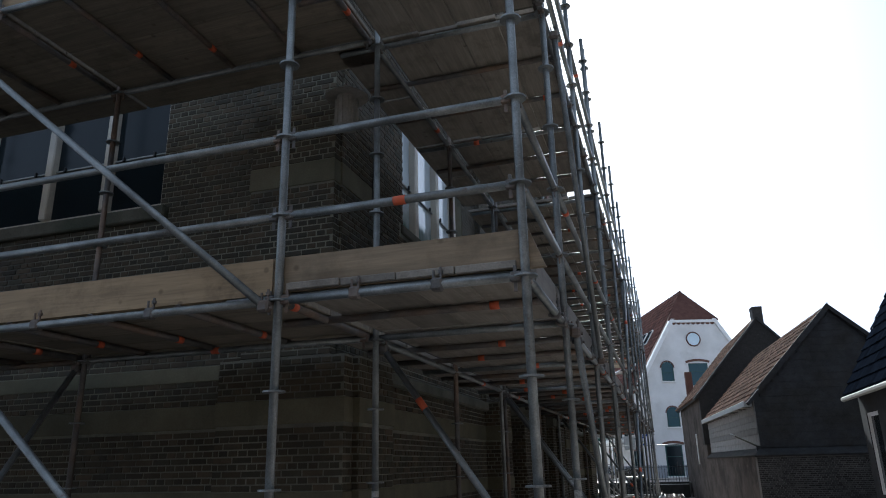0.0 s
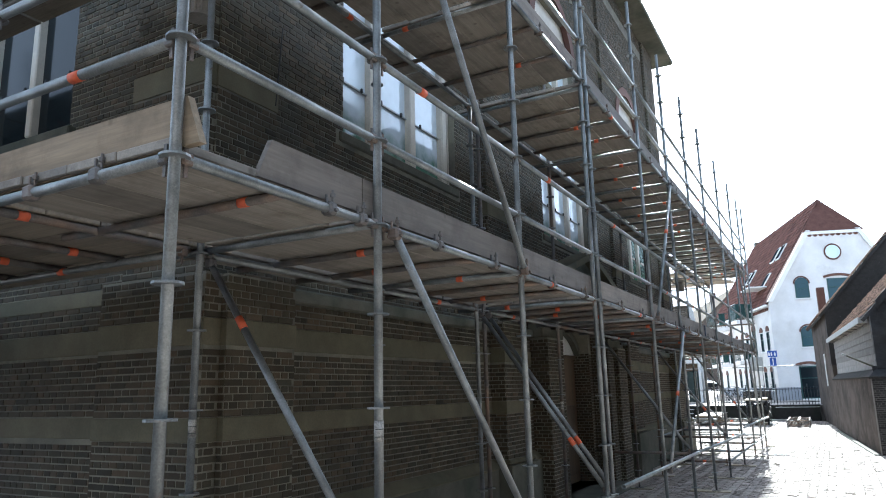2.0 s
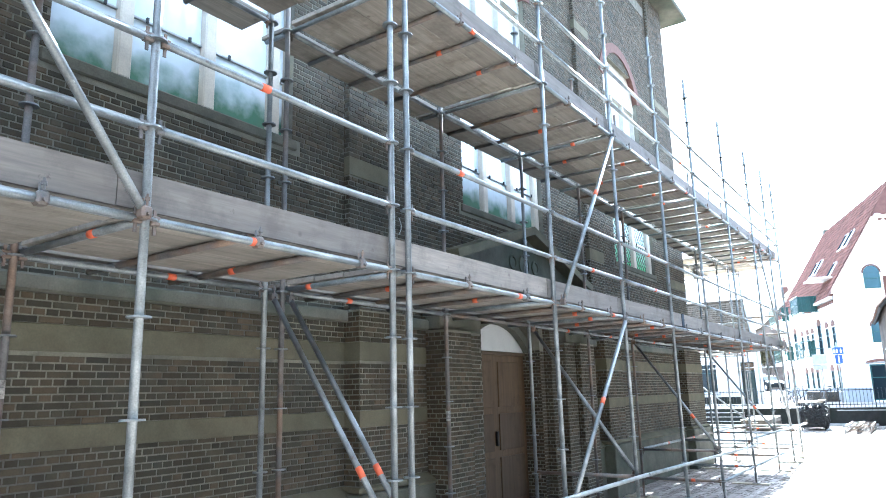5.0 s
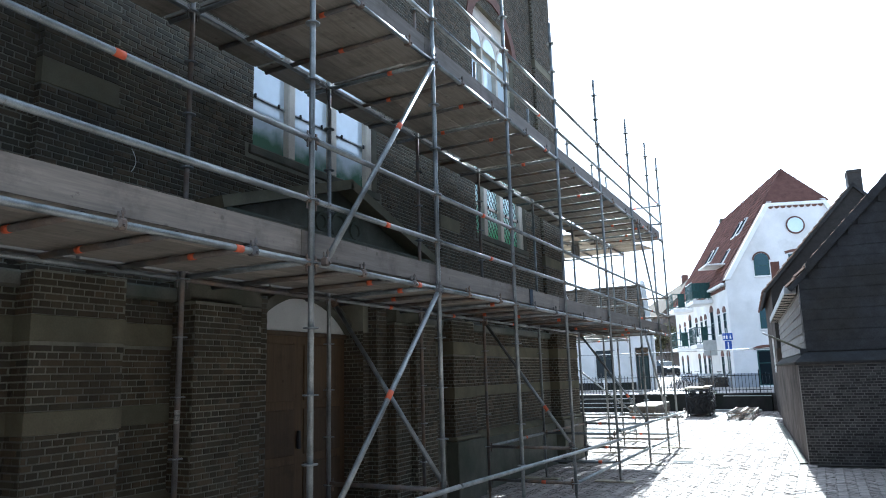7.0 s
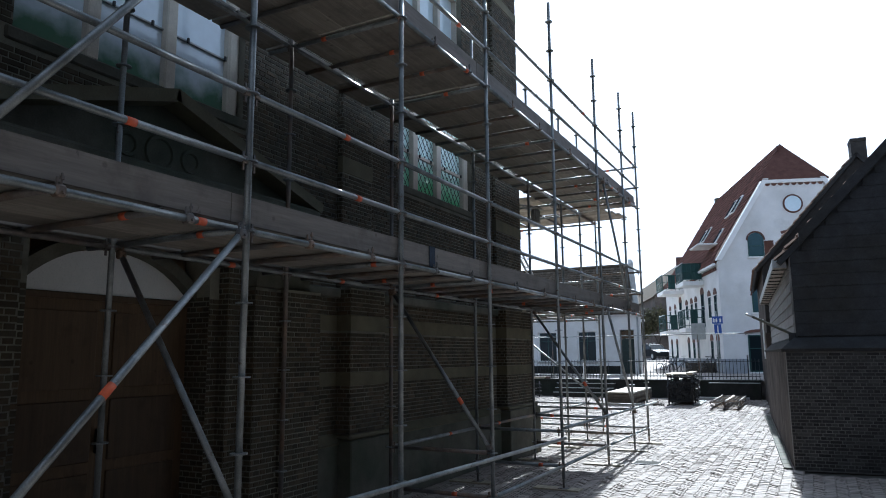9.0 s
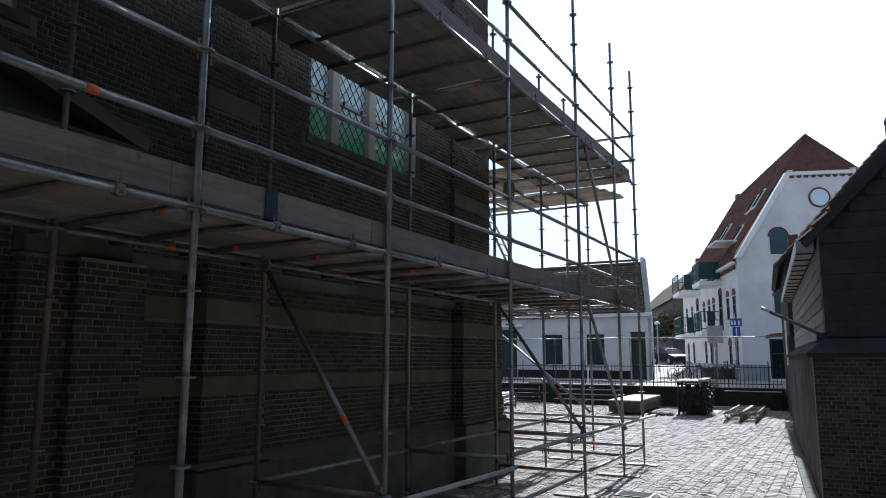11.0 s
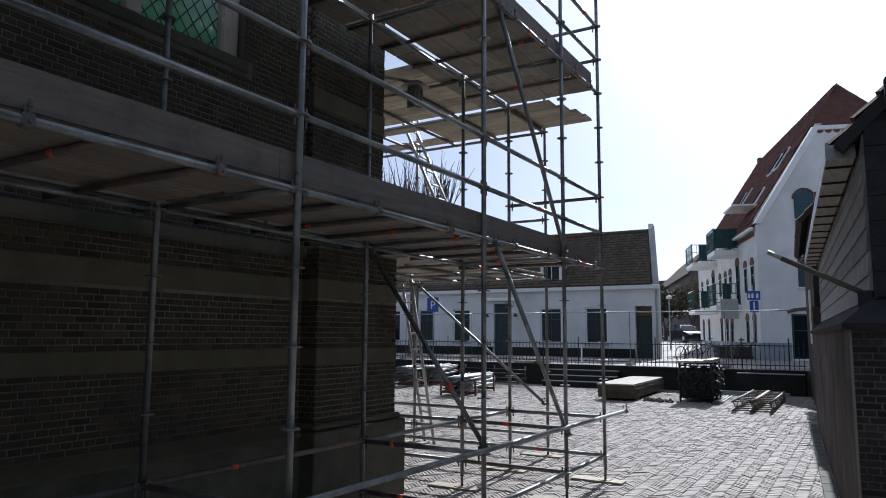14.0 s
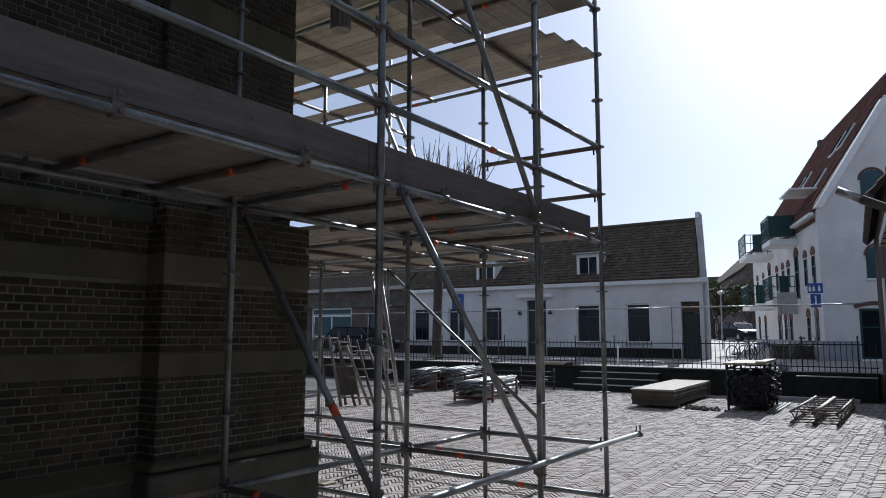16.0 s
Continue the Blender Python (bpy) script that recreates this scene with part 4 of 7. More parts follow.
def coupler_mesh():
    """Coupler with bolt and nut."""
    if "cpl" not in CACHE:
        bm = box_bm((-0.034, -0.030, -0.034), (0.034, 0.030, 0.034), 0.012)
        for a, b, r in (((0.02, 0, 0.03), (0.02, 0, 0.095), 0.007), ((-0.02, 0, 0.03), (-0.02, 0, 0.08), 0.007), ((0.02, 0, 0.06), (0.02, 0, 0.078), 0.014), ((-0.045, 0, -0.01), (0.05, 0, -0.01), 0.011)):
            rod_bm(bm, a, b, r)
        CACHE["cpl"] = mesh_of("coupler", bm)
        CACHE["cpl"].materials.append(SO)
    return CACHE["cpl"]


def tape(parent, at, way, length=0.07):
    a = Vector(at)
    w = Vector(way).normalized() * length / 2
    return tube("tape", a - w, a + w, R + 0.0022, M["tape"], parent, "orange marking tape")


rs = random.Random(11)


def standard(sc, x, y, z0, z1, material=None, lean=0.0):
    s = tube("standard", (x, y, z0 + 0.16), (x + lean, y, z1), R, material or ST, sc)
    k = 0
    z = 0.34
    while z < z1 - 0.02:
        part("rosette", rosette_mesh(), None, s, Matrix.Translation((x + lean * z / z1, y, z)))
        z += 0.5
    if z0 < 0.2:
        tube("base_jack", (x, y, z0 + 0.03), (x, y, z0 + 0.22), 0.017, SO, s)
        box("base_plate", (x - 0.075, y - 0.075, z0 + 0.024), (x + 0.075, y + 0.075, z0 + 0.032), SO, s, 0.001)
        box("sole_board", (x - 0.45, y - 0.11, z0), (x + 0.25, y + 0.11, z0 + 0.024), M["pale_wood"], s, 0.003)
    return s


def ledger(sc, a, b, name="ledger", material=None, heads=True, tapes=0.35):
    a, b = Vector(a), Vector(b)
    d = (b - a).normalized()
    t = tube(name, a + d * 0.03, b - d * 0.03, R, material or (ST if rs.random() < 0.75 else SO), sc)
    if heads:
        for p, q in ((a, d), (b, -d)):
            part("wedge_head", head_mesh(), None, t, along(p, p + q))
    if rs.random() < tapes:
        tape(t, a + (b - a) * rs.uniform(0.2, 0.8), d)
    return t


def brace(sc, a, b, band=None):
    t = ledger(sc, a, b, "brace", ST, False, 0)
    for p in (a, b):
        part("coupler", coupler_mesh(), None, t, Matrix.Translation(p))
    if band:
        tape(t, Vector(a).lerp(Vector(b), band), Vector(b) - Vector(a), 0.09)
    return t


def deck_bay(sc, y0, y1, z, toe=True, inner=True):
    """Boards of one bay of the front, on cross tubes, with the toe board outside."""
    w = 0.3235
    for k in range(4):
        x1 = XO - 0.05 - k * (w + 0.005)
        dy = rs.uniform(-0.02, 0.02)
        box("deck_board", (x1 - w, y0 + 0.02 + dy, z + 0.052 + 0.002 * k), (x1, y1 - 0.02 + dy, z + 0.095 + 0.002 * k), M["deck"], sc, 0.005)
    if inner:
        cut = y0 + (y1 - y0) * rs.uniform(0.35, 0.65)
        box("deck_board", (-0.47, y0 + 0.02, z + 0.05), (-0.104, cut - 0.02, z + 0.09), M["deck"], sc, 0.005)
        box("deck_board", (-0.47, cut + 0.01, z + 0.05), (-0.104, y1 - 0.02, z + 0.09), M["deck"], sc, 0.005)
    n = max(2, round((y1 - y0) / 0.62))
    for k in range(n):
        y = y0 + (y1 - y0) * k / n + (0.0 if k else 0.05)
        t = tube("transom", (XO - 0.03, y, z + 0.024), (-0.43, y, z + 0.024), R, SO if k else ST, sc)
        if rs.random() < 0.6:
            tape(t, (rs.uniform(0.2, 1.15), y, z + 0.024), (1, 0, 0), 0.06)
    if toe:
        over = lambda y: 0.05 + 0.3 * ((y * 7.31) % 1.0)
        y0, y1 = max(y0, -0.9), 4.04 if 3.8 < y1 < 3.95 else y1
        lift = 0.004 * ((y0 * 3.7) % 1.0)
        ya, yb, cut = y0 - over(y0), y1 - over(y1) - 0.005, 0.09 if y0 < -0.5 else 0.0
        prism = [(x, y, zz) for x in (XO - 0.062 - lift, XO - 0.030 - lift) for y, zz in ((ya - cut, z + 0.053 + lift), (yb, z + 0.053 + lift), (yb, z + 0.253 + lift), (ya, z + 0.253 + lift))]
        part("toe_board", pydata("toe_board", prism, [(0, 3, 2, 1), (4, 5, 6, 7), (0, 1, 5, 4), (1, 2, 6, 5), (2, 3, 7, 6), (3, 0, 4, 7)]), M["toe"], sc)
        for k in range(1, 3):
            part("coupler", coupler_mesh(), None, sc, Matrix.Translation((XO, y0 + (y1 - y0) * (k - 0.2) / 2.4, z)))


front = thing("scaffold", "galvanised tube scaffold with timber decks along the brick front", "scaffold", (0.6, 10, 0))
for y in YF:
    standard(front, XO, y, 0, 7.7 + rs.uniform(-0.05, 0.05))
    if y > -1:
        standard(front, XI, y, 0, 7.4 + rs.uniform(-0.05, 0.05), SO if rs.random() < 0.4 else ST)
for k in range(len(YF) - 1):
    a, b = YF[k], YF[k + 1]
    if b - a < 0.3:
        continue
    for z in LEVELS:
        for zz in (z, z + 0.5, z + 1.0):
            ledger(front, (XO, a, zz), (XO, b, zz), "guard_rail" if zz > z else "ledger", ST)
        if a > -1:
            ledger(front, (XI, a, z), (XI, b, z), "ledger")
        deck_bay(front, a, b, z, inner=a > -1)
    if 15 < b and a > 12:
        ledger(front, (XO, a, 0.34), (XO, b, 0.34), "ledger", ST)
        ledger(front, (XI, a, 0.84), (XI, b, 0.84), "ledger")
ledger(front, (XI, 8.65, 0.855), (XO, 8.65, 0.855), "transom")
for y in YF[8:]:
    for z in (0.34, 0.84):
        ledger(front, (XI, y, z), (XO, y, z), "transom")
    for z in (3.34, 3.84, 5.84, 6.34):
        if y > 21:
            ledger(front, (XI, y, z), (XO, y, z), "guard_rail")
t = tube("loose_tube", (XO + 0.07, 4.2, 0.895), (XO + 0.07, 8.85, 0.862), R, ST, front, "long loose tube clamped low on the standards")
t = tube("loose_tube", (XO + 0.07, 8.9, 0.86), (XO + 0.07, 15.3, 0.75), R, ST, front, "long loose tube clamped low on the standards")
t = tube("loose_tube", (XO + 0.07, 15.25, 0.90), (XO + 0.07, 22.15, 0.862), R, ST, front, "long loose tube clamped low on the standards")
# braces in the outer plane, then along the inner one
xb = XO + 0.055
brace(front, (xb, -0.16, 2.80), (xb, 1.76, 0.83))
brace(front, (xb, 1.78, 2.86), (xb, -0.01, 5.28))
brace(front, (xb, 6.69, 2.86), (xb, 8.58, 5.3), 0.6)
brace(front, (xb, 8.54, 2.80), (xb, 6.64, 0.80), 0.5)
brace(front, (xb, 18.08, 2.80), (xb, 19.90, 0.80))
brace(front, (xb, 18.15, 5.26), (xb, 19.90, 2.9))
# braces across the scaffold, from the inner standards down to the outer ones
for y, band in ((-0.25, 0.22), (3.84, 0.75), (4.04, 0.75), (8.65, None), (12.72, 0.72), (17.93, 0.72)):
    brace(front, (XI + 0.04, y + 0.055, 2.78), (XO - 0.03, y + 0.055, 0.90), band)

# printed paper labels and a cloth strap
for x, y, z in ((XI, -0.25, 1.73), (XI, 1.82, 2.02), (XI, 6.58, 1.68), (XO, -0.25, 1.72)):
    tube("paper_label", (x, y, z - 0.055), (x, y, z + 0.055), R + 0.0015, M["label_paper"], front, "worn white printed paper label")
    for k in range(2):
        tube("print_bar", (x + 0.004, y - 0.004, z - 0.03 + 0.04 * k), (x + 0.004, y - 0.004, z - 0.026 + 0.04 * k), R, M["lead"], front, "dark print")
part("coupler", coupler_mesh(), None, front, Matrix.Translation((XO + 0.07, 22.12, 0.862)))
box("strap", (XO - 0.0285, 11.33, 2.885), (XO - 0.020, 11.45, 3.100), M["strap"], front, 0.003, "dark blue cloth strap")

part("cable", rod_bm(bmesh.new(), (-0.685, 1.16, 5.3), (-0.685, 1.09, 4.5), 0.006), M["iron"], building, None, "thin dark cable")
wire = bmesh.new()
for k in range(6):
    p, q = ((-0.66, 6.46 + 0.05 * math.sin(k_ * 0.5), 4.09 - 0.036 * k_) for k_ in (k, k + 1))
    rod_bm(wire, p, q, 0.004)
part("wire_end", wire, M["white_trim"], building, None, "bent end of a white wire")
side = thing("scaffold", "galvanised tube scaffold round the building corner, dark in the shade", "scaffold", (-3, -1, 0))
XSIDE = [1.33, -0.07, -2.64, -5.21, -7.78]
for x in XSIDE[1:]:
    standard(side, x, -1.65, 0, 7.7)
    if x < -1:
        standard(side, x, -0.35, 0, 6.9, SO)
for k in range(4):
    a, b = XSIDE[k], XSIDE[k + 1]
    for z in LEVELS:
        for zz in (z, z + 0.5, z + 1.0):
            ledger(side, (a, -1.65, zz), (b, -1.65, zz), "guard_rail" if zz > z else "ledger", ST)
        if k:
            ledger(side, (a, -0.35, z), (b, -0.35, z))
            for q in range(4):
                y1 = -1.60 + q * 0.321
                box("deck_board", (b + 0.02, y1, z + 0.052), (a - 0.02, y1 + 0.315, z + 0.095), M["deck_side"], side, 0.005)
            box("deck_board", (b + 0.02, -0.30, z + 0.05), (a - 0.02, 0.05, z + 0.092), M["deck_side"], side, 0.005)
            for q in range(4):
                x = a + (b - a) * q / 4 - 0.05
                t = tube("transom", (x, -1.62, z + 0.024), (x, -0.3, z + 0.024), R, SO, side)
                tape(t, (x, rs.uniform(-1.4, -0.6), z + 0.024), (0, 1, 0), 0.06)
        e = rs.uniform(0, 0.1)
        ya, za, xa, rake = -1.62 + 0.004 * k, z + 0.05, a + (0.02 if k == 0 else 0.02 - e), 0.08 if k == 0 else 0.0
        prism = [(x, y, zz) for y in (ya, ya + 0.035) for x, zz in ((b - 0.05, za), (xa + rake, za), (xa, za + 0.21), (b - 0.05, za + 0.21))]
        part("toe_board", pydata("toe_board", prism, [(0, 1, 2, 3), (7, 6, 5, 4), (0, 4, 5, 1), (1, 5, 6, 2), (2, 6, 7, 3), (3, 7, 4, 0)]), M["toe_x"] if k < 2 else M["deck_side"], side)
        for q in (1, 2):
            part("coupler", coupler_mesh(), None, side, Matrix.Translation((a + (b - a) * q / 3, -1.65, z)))
brace(side, (-0.12, -1.71, 2.80), (-2.6, -1.71, 4.82))
brace(side, (-2.56, -1.71, 2.85), (-0.12, -1.71, 0.80))
brace(side, (-2.70, -0.37, 2.78), (-2.70, -1.62, 0.90))

# scaffold round the far end
north = thing("scaffold", "galvanised tube scaffold with boards at the far end of the building", "scaffold", (-3, 21.5, 0))
XN = [-0.07, -2.64, -5.21, -7.78]
for k, x in enumerate(XN):
    if k:
        standard(north, x, 20.0, 0, 6.9)
        standard(north, x, 21.4, 0, 6.9)
    standard(north, x, 22.8, 0, 6.4)
for k in range(3):
    a, b = XN[k], XN[k + 1]
    for y in (20.0, 21.4, 22.8):
        for z in ((0.34, 0.84, 2.84, 5.34) if y < 22 else (0.34, 2.84, 3.34, 3.84, 5.34)):
            ledger(north, (a, y, z), (b, y, z), "ledger")
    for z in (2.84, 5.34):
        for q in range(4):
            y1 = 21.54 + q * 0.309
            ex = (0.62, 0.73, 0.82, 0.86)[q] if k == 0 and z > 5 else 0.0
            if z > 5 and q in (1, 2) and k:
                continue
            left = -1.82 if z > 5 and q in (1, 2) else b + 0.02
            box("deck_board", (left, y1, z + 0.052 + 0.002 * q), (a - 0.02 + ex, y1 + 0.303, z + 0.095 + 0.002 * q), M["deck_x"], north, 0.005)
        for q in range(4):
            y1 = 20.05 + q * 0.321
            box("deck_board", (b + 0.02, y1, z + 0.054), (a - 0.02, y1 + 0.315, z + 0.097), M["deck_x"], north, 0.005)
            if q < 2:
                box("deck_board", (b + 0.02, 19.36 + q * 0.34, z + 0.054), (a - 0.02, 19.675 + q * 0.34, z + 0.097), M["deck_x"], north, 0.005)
    for q in range(3):
        x = a + (b - a) * q / 3 - 0.05
        for z in (2.84, 5.34):
            tube("transom", (x, 20.0, z + 0.024), (x, 22.9, z + 0.024), R, SO, north)
for z in (0.34, 2.84, 3.34, 5.34):
    ledger(north, (XI, 21.4, z), (XI, 22.8, z), "transom")
brace(north, (-2.6, 22.86, 2.80), (-0.16, 22.86, 0.83))


def ladder(name, foot, head, width, label, rung=0.28):
    f, h = Vector(foot), Vector(head)
    t = thing(name, label, "ladder", foot)
    side_way = (h - f).cross(Vector((0, 0, 1))).normalized() * width / 2
    for s in (-1, 1):
        tube("stile", f + side_way * s, h + side_way * s, 0.028, M["alu"], t)
    n = int((h - f).length / rung)
    for k in range(1, n):
        p = f.lerp(h, k / n)
        tube("rung", p - side_way, p + side_way, 0.018, M["alu"], t, seg=8)
    return t


ladder("ladder", (-2.41, 22.95, 0), (-2.66, 22.47, 3.05), 0.33, "aluminium ladder leaning on the far scaffold")
ladder("ladder", (-1.16, 22.2, 2.945), (-2.51, 22.2, 5.81), 0.38, "aluminium ladder standing on the scaffold deck")

# ---- white house across the street ----
WM = pose(0.16, 48.0, 0.8, 0, 0, 19.5)
wh = thing("white_house", "white plastered house with red tiled half-hipped roof", "house", (0.16, 48.0, 0.8), rz=19.5)
W, EA, BA, AP, DEEP = 9.0, 6.4, 11.1, 13.78, 18.0
gl, gr = 2.9, W - 2.9


def shape(pts, depth, frame_m, name, material, parent, label=""):
    """Flat outline (u, z) counter-clockwise from outside, made as deep as given."""
    n = len(pts)
    verts = [(u, 0, z) for u, z in pts] + [(u, depth, z) for u, z in pts]
    faces = [tuple(range(n)), tuple(range(2 * n - 1, n - 1, -1))] + [(k, n + k, n + (k + 1) % n, (k + 1) % n) for k in range(n)]
    return part(name, pydata(name, verts, faces), material, parent, frame_m, label)


part("front_wall", wall_mesh("front_wall", W, EA, 0.3, [(1.35, 2.55, 0, 2.2)]), M["white"], wh, WM)
gable = shape([(0, EA), (1.65, EA), (W, EA), (gr, BA), (gl, BA)], 0.3, WM, "gable_wall", M["white"], wh)


def arched_window(parent, frame_m, u0, u1, z0, z1, rise, proud=0.0, style="pane_teal", head="pane_teal"):
    """Window with a segment head: frame, pane and red brick arch, set on the wall's face."""
    w = part("window", wall_mesh("window_frame", u1 - u0, z1 - z0, 0.1, [(0.07, u1 - u0 - 0.07, 0.07, z1 - z0 - (0.07 if not rise else 0.0))]), M["green"], parent,
             frame_m @ Matrix.Translation((u0, -0.03 - proud, z0)), "dark green window frame")
    box("pane", (u0 + 0.07, -0.012 - proud, z0 + 0.07), (u1 - 0.07, -0.004 - proud, z1 - (0.07 if not rise else 0)), M[style], w, 0, "", frame_m)
    box("glazing_bar", (u0 + 0.07, -0.03 - proud, z0 + (z1 - z0) * 0.62), (u1 - 0.07, -0.0125 - proud, z0 + (z1 - z0) * 0.62 + 0.05), M["green"], w, 0.004, "", frame_m)
    box("window_sill", (u0 - 0.06, -0.1 - proud, z0 - 0.09), (u1 + 0.06, 0.02 - proud, z0 - 0.004), M["white_trim"], w, 0.01, "", frame_m)
    m = frame_m @ Matrix.Translation(((u0 + u1) / 2, -0.036 - proud, z1))
    if rise:
        part("arch_pane", arch_bm(u1 - u0 - 0.02, rise, 0, 0.06, fill=True), M[head], w, m)
        part("brick_arch", arch_bm(u1 - u0, rise + 0.02, 0.09, 0.06), M["red_brick_trim"], w, m @ Matrix.Translation((0, -0.006, 0)))
    else:
        part("brick_arch", arch_bm(u1 - u0 + 0.3, 0.14, 0.16, 0.06), M["red_brick_trim"], w, m @ Matrix.Translation((0, -0.006, 0.02)))
    return w


arched_window(wh, WM, 1.72, 2.60, 6.66, 7.62, 0.42)
arched_window(wh, WM, 3.75, 5.15, 6.3, 7.9, 0)
arched_window(wh, WM, 1.74, 2.64, 3.45, 4.42, 0.4)
arched_window(wh, WM, 3.75, 5.15, 3.3, 4.7, 0)
arched_window(wh, WM, 1.36, 2.54, 0.12, 2.18, 0, style="pane_dark")
# round window, frieze with red scallops, verge boards
m = WM @ Matrix.Translation((4.35, -0.03, 9.68))
bm = bmesh.new()
bmesh.ops.create_cone(bm, cap_ends=True, segments=28, radius1=0.46, radius2=0.46, depth=0.05, matrix=pose(0, 0, 0, 90, 0, 0))
rw = part("round_window", bm, M["pane"], wh, m)
part("brick_ring", ring_mesh(0.50, 0.055, 28), M["red_brick_trim"], rw, m)
box("frieze_board", (gl - 0.15, -0.12, BA - 0.18), (gr + 0.15, 0.1, BA + 0.06), M["white_trim"], wh, 0.02, "", WM)
for k in range(9):
    u = gl + 0.15 + k * (gr - gl - 0.3) / 8
    part("scallop", arch_bm(0.30, 0.149, 0, 0.06, fill=True), M["red_brick_trim"], wh, WM @ Matrix.Translation((u, -0.05, BA - 0.185)) @ pose(0, 0.03, 0, 0, 180, 0))
for u0, u1 in ((0, gl), (W, gr)):
    d = Vector((u1 - u0, 0, BA - EA)).normalized()
    out = Vector((-d.z, 0, d.x)) * (1 if u1 > u0 else -1)
    shape([(u0, EA), (u0 + 0.3 * (1 if u1 > u0 else -1), EA), (u1 + 0.3 * (1 if u1 > u0 else -1), BA), (u1, BA)][::(1 if u1 > u0 else -1)], 0.5,
          WM @ Matrix.Translation((-0.1 if u1 > u0 else 0.1, -0.14, 0.1)), "verge_board", M["white_trim"], wh)
# roof
loc = lambda x, y, z: tuple(WM @ Vector((x, y, z)))
hx, hy = W / 2, 1.8
slab("roof_slope", [loc(-0.25, DEEP, EA - 0.1), loc(-0.25, 0.3, EA - 0.1), loc(gl - 0.05, 0.3, BA + 0.1), loc(hx, hy, AP), loc(hx, DEEP, AP)], 0.15, M["tile_red"], wh)
slab("roof_slope", [loc(W + 0.25, 0.3, EA - 0.1), loc(W + 0.25, DEEP, EA - 0.1), loc(hx, DEEP, AP), loc(hx, hy, AP), loc(gr + 0.05, 0.3, BA + 0.1)], 0.15, M["tile_red"], wh)
slab("hip_slope", [loc(gl - 0.3, -0.15, BA + 0.04), loc(gr + 0.3, -0.15, BA + 0.04), loc(hx, hy, AP)], 0.12, M["tile_red"], wh)
slope_len = math.hypot(hx + 0.25, AP - EA + 0.1)
tf = plane_frame(loc(-0.25, DEEP, EA - 0.08), WM.to_3x3() @ Vector((0, -1, 0)), Vector(loc(hx, DEEP, AP)) - Vector(loc(-0.25, DEEP, EA - 0.1)))
part("roof_tiles", tiles_mesh("roof_tiles", DEEP - 1.2, slope_len - 0.1, 0.3, 0.36, 0.035, 0.03), M["tile_red"], wh, tf, kind="stuff")
# side wall with arched windows, balconies, skylights
part("side_wall", wall_mesh("side_wall", DEEP - 0.31, EA, 0.3, []), M["white"], wh, WM @ Matrix.Translation((0, DEEP, 0)) @ pose(0, 0, 0, 0, 0, -90))
part("right_wall", box_bm((W - 0.3, 0.31, 0), (W, DEEP - 0.31, EA)), M["white"], wh, WM)
shape([(0.31, 0), (W, 0), (W, EA), (hx, AP - 0.2), (0.31, EA)], 0.28, WM @ Matrix.Translation((0, DEEP - 0.29, 0)), "rear_gable", M["white"], wh)
SW = WM @ Matrix.Translation((0, DEEP, 0)) @ pose(0, 0, 0, 0, 0, -90)
for v, wide, z0, z1 in ((0.80, 0.62, 3.3, 4.55), (2.33, 0.60, 3.3, 4.55), (4.10, 0.85, 2.8, 4.9), (6.2, 0.62, 3.5, 4.5), (7.6, 0.62, 3.5, 4.5),
                        (9.3, 0.62, 3.5, 4.5), (11.5, 0.85, 2.8, 4.9), (13.8, 0.62, 3.5, 4.5), (16.0, 0.62, 3.5, 4.5)):
    arched_window(wh, SW, DEEP - v - wide, DEEP - v, z0, z1, 0.33, 0.0, "pane_shade", "red_brick_trim")
    if wide < 0.8:
        arched_window(wh, SW, DEEP - v - wide, DEEP - v, 0.7, 1.9, 0.30, 0.0, "pane_shade", "red_brick_trim")
for k in range(20):
    box("dentil", (-0.08, 0.4 + k * 0.45, EA - 0.45), (0.0, 0.62 + k * 0.45, EA - 0.25), M["red_brick_trim"], wh, 0.01, "", WM)
box("plinth", (-0.03, 0.0, 0.0), (-0.002, DEEP, 0.85), M["dado"], wh, 0.006, "grey-blue painted plinth", WM)
for u0, u1 in ((0.0, 1.3), (2.6, W)):
    box("plinth", (u0, -0.03, 0.0), (u1, -0.002, 0.85), M["dado"], wh, 0.006, "grey-blue painted plinth", WM)
box("eave_gutter", (-0.32, 0.0, EA - 0.22), (-0.12, DEEP, EA - 0.08), M["white_trim"], wh, 0.03, "", WM)


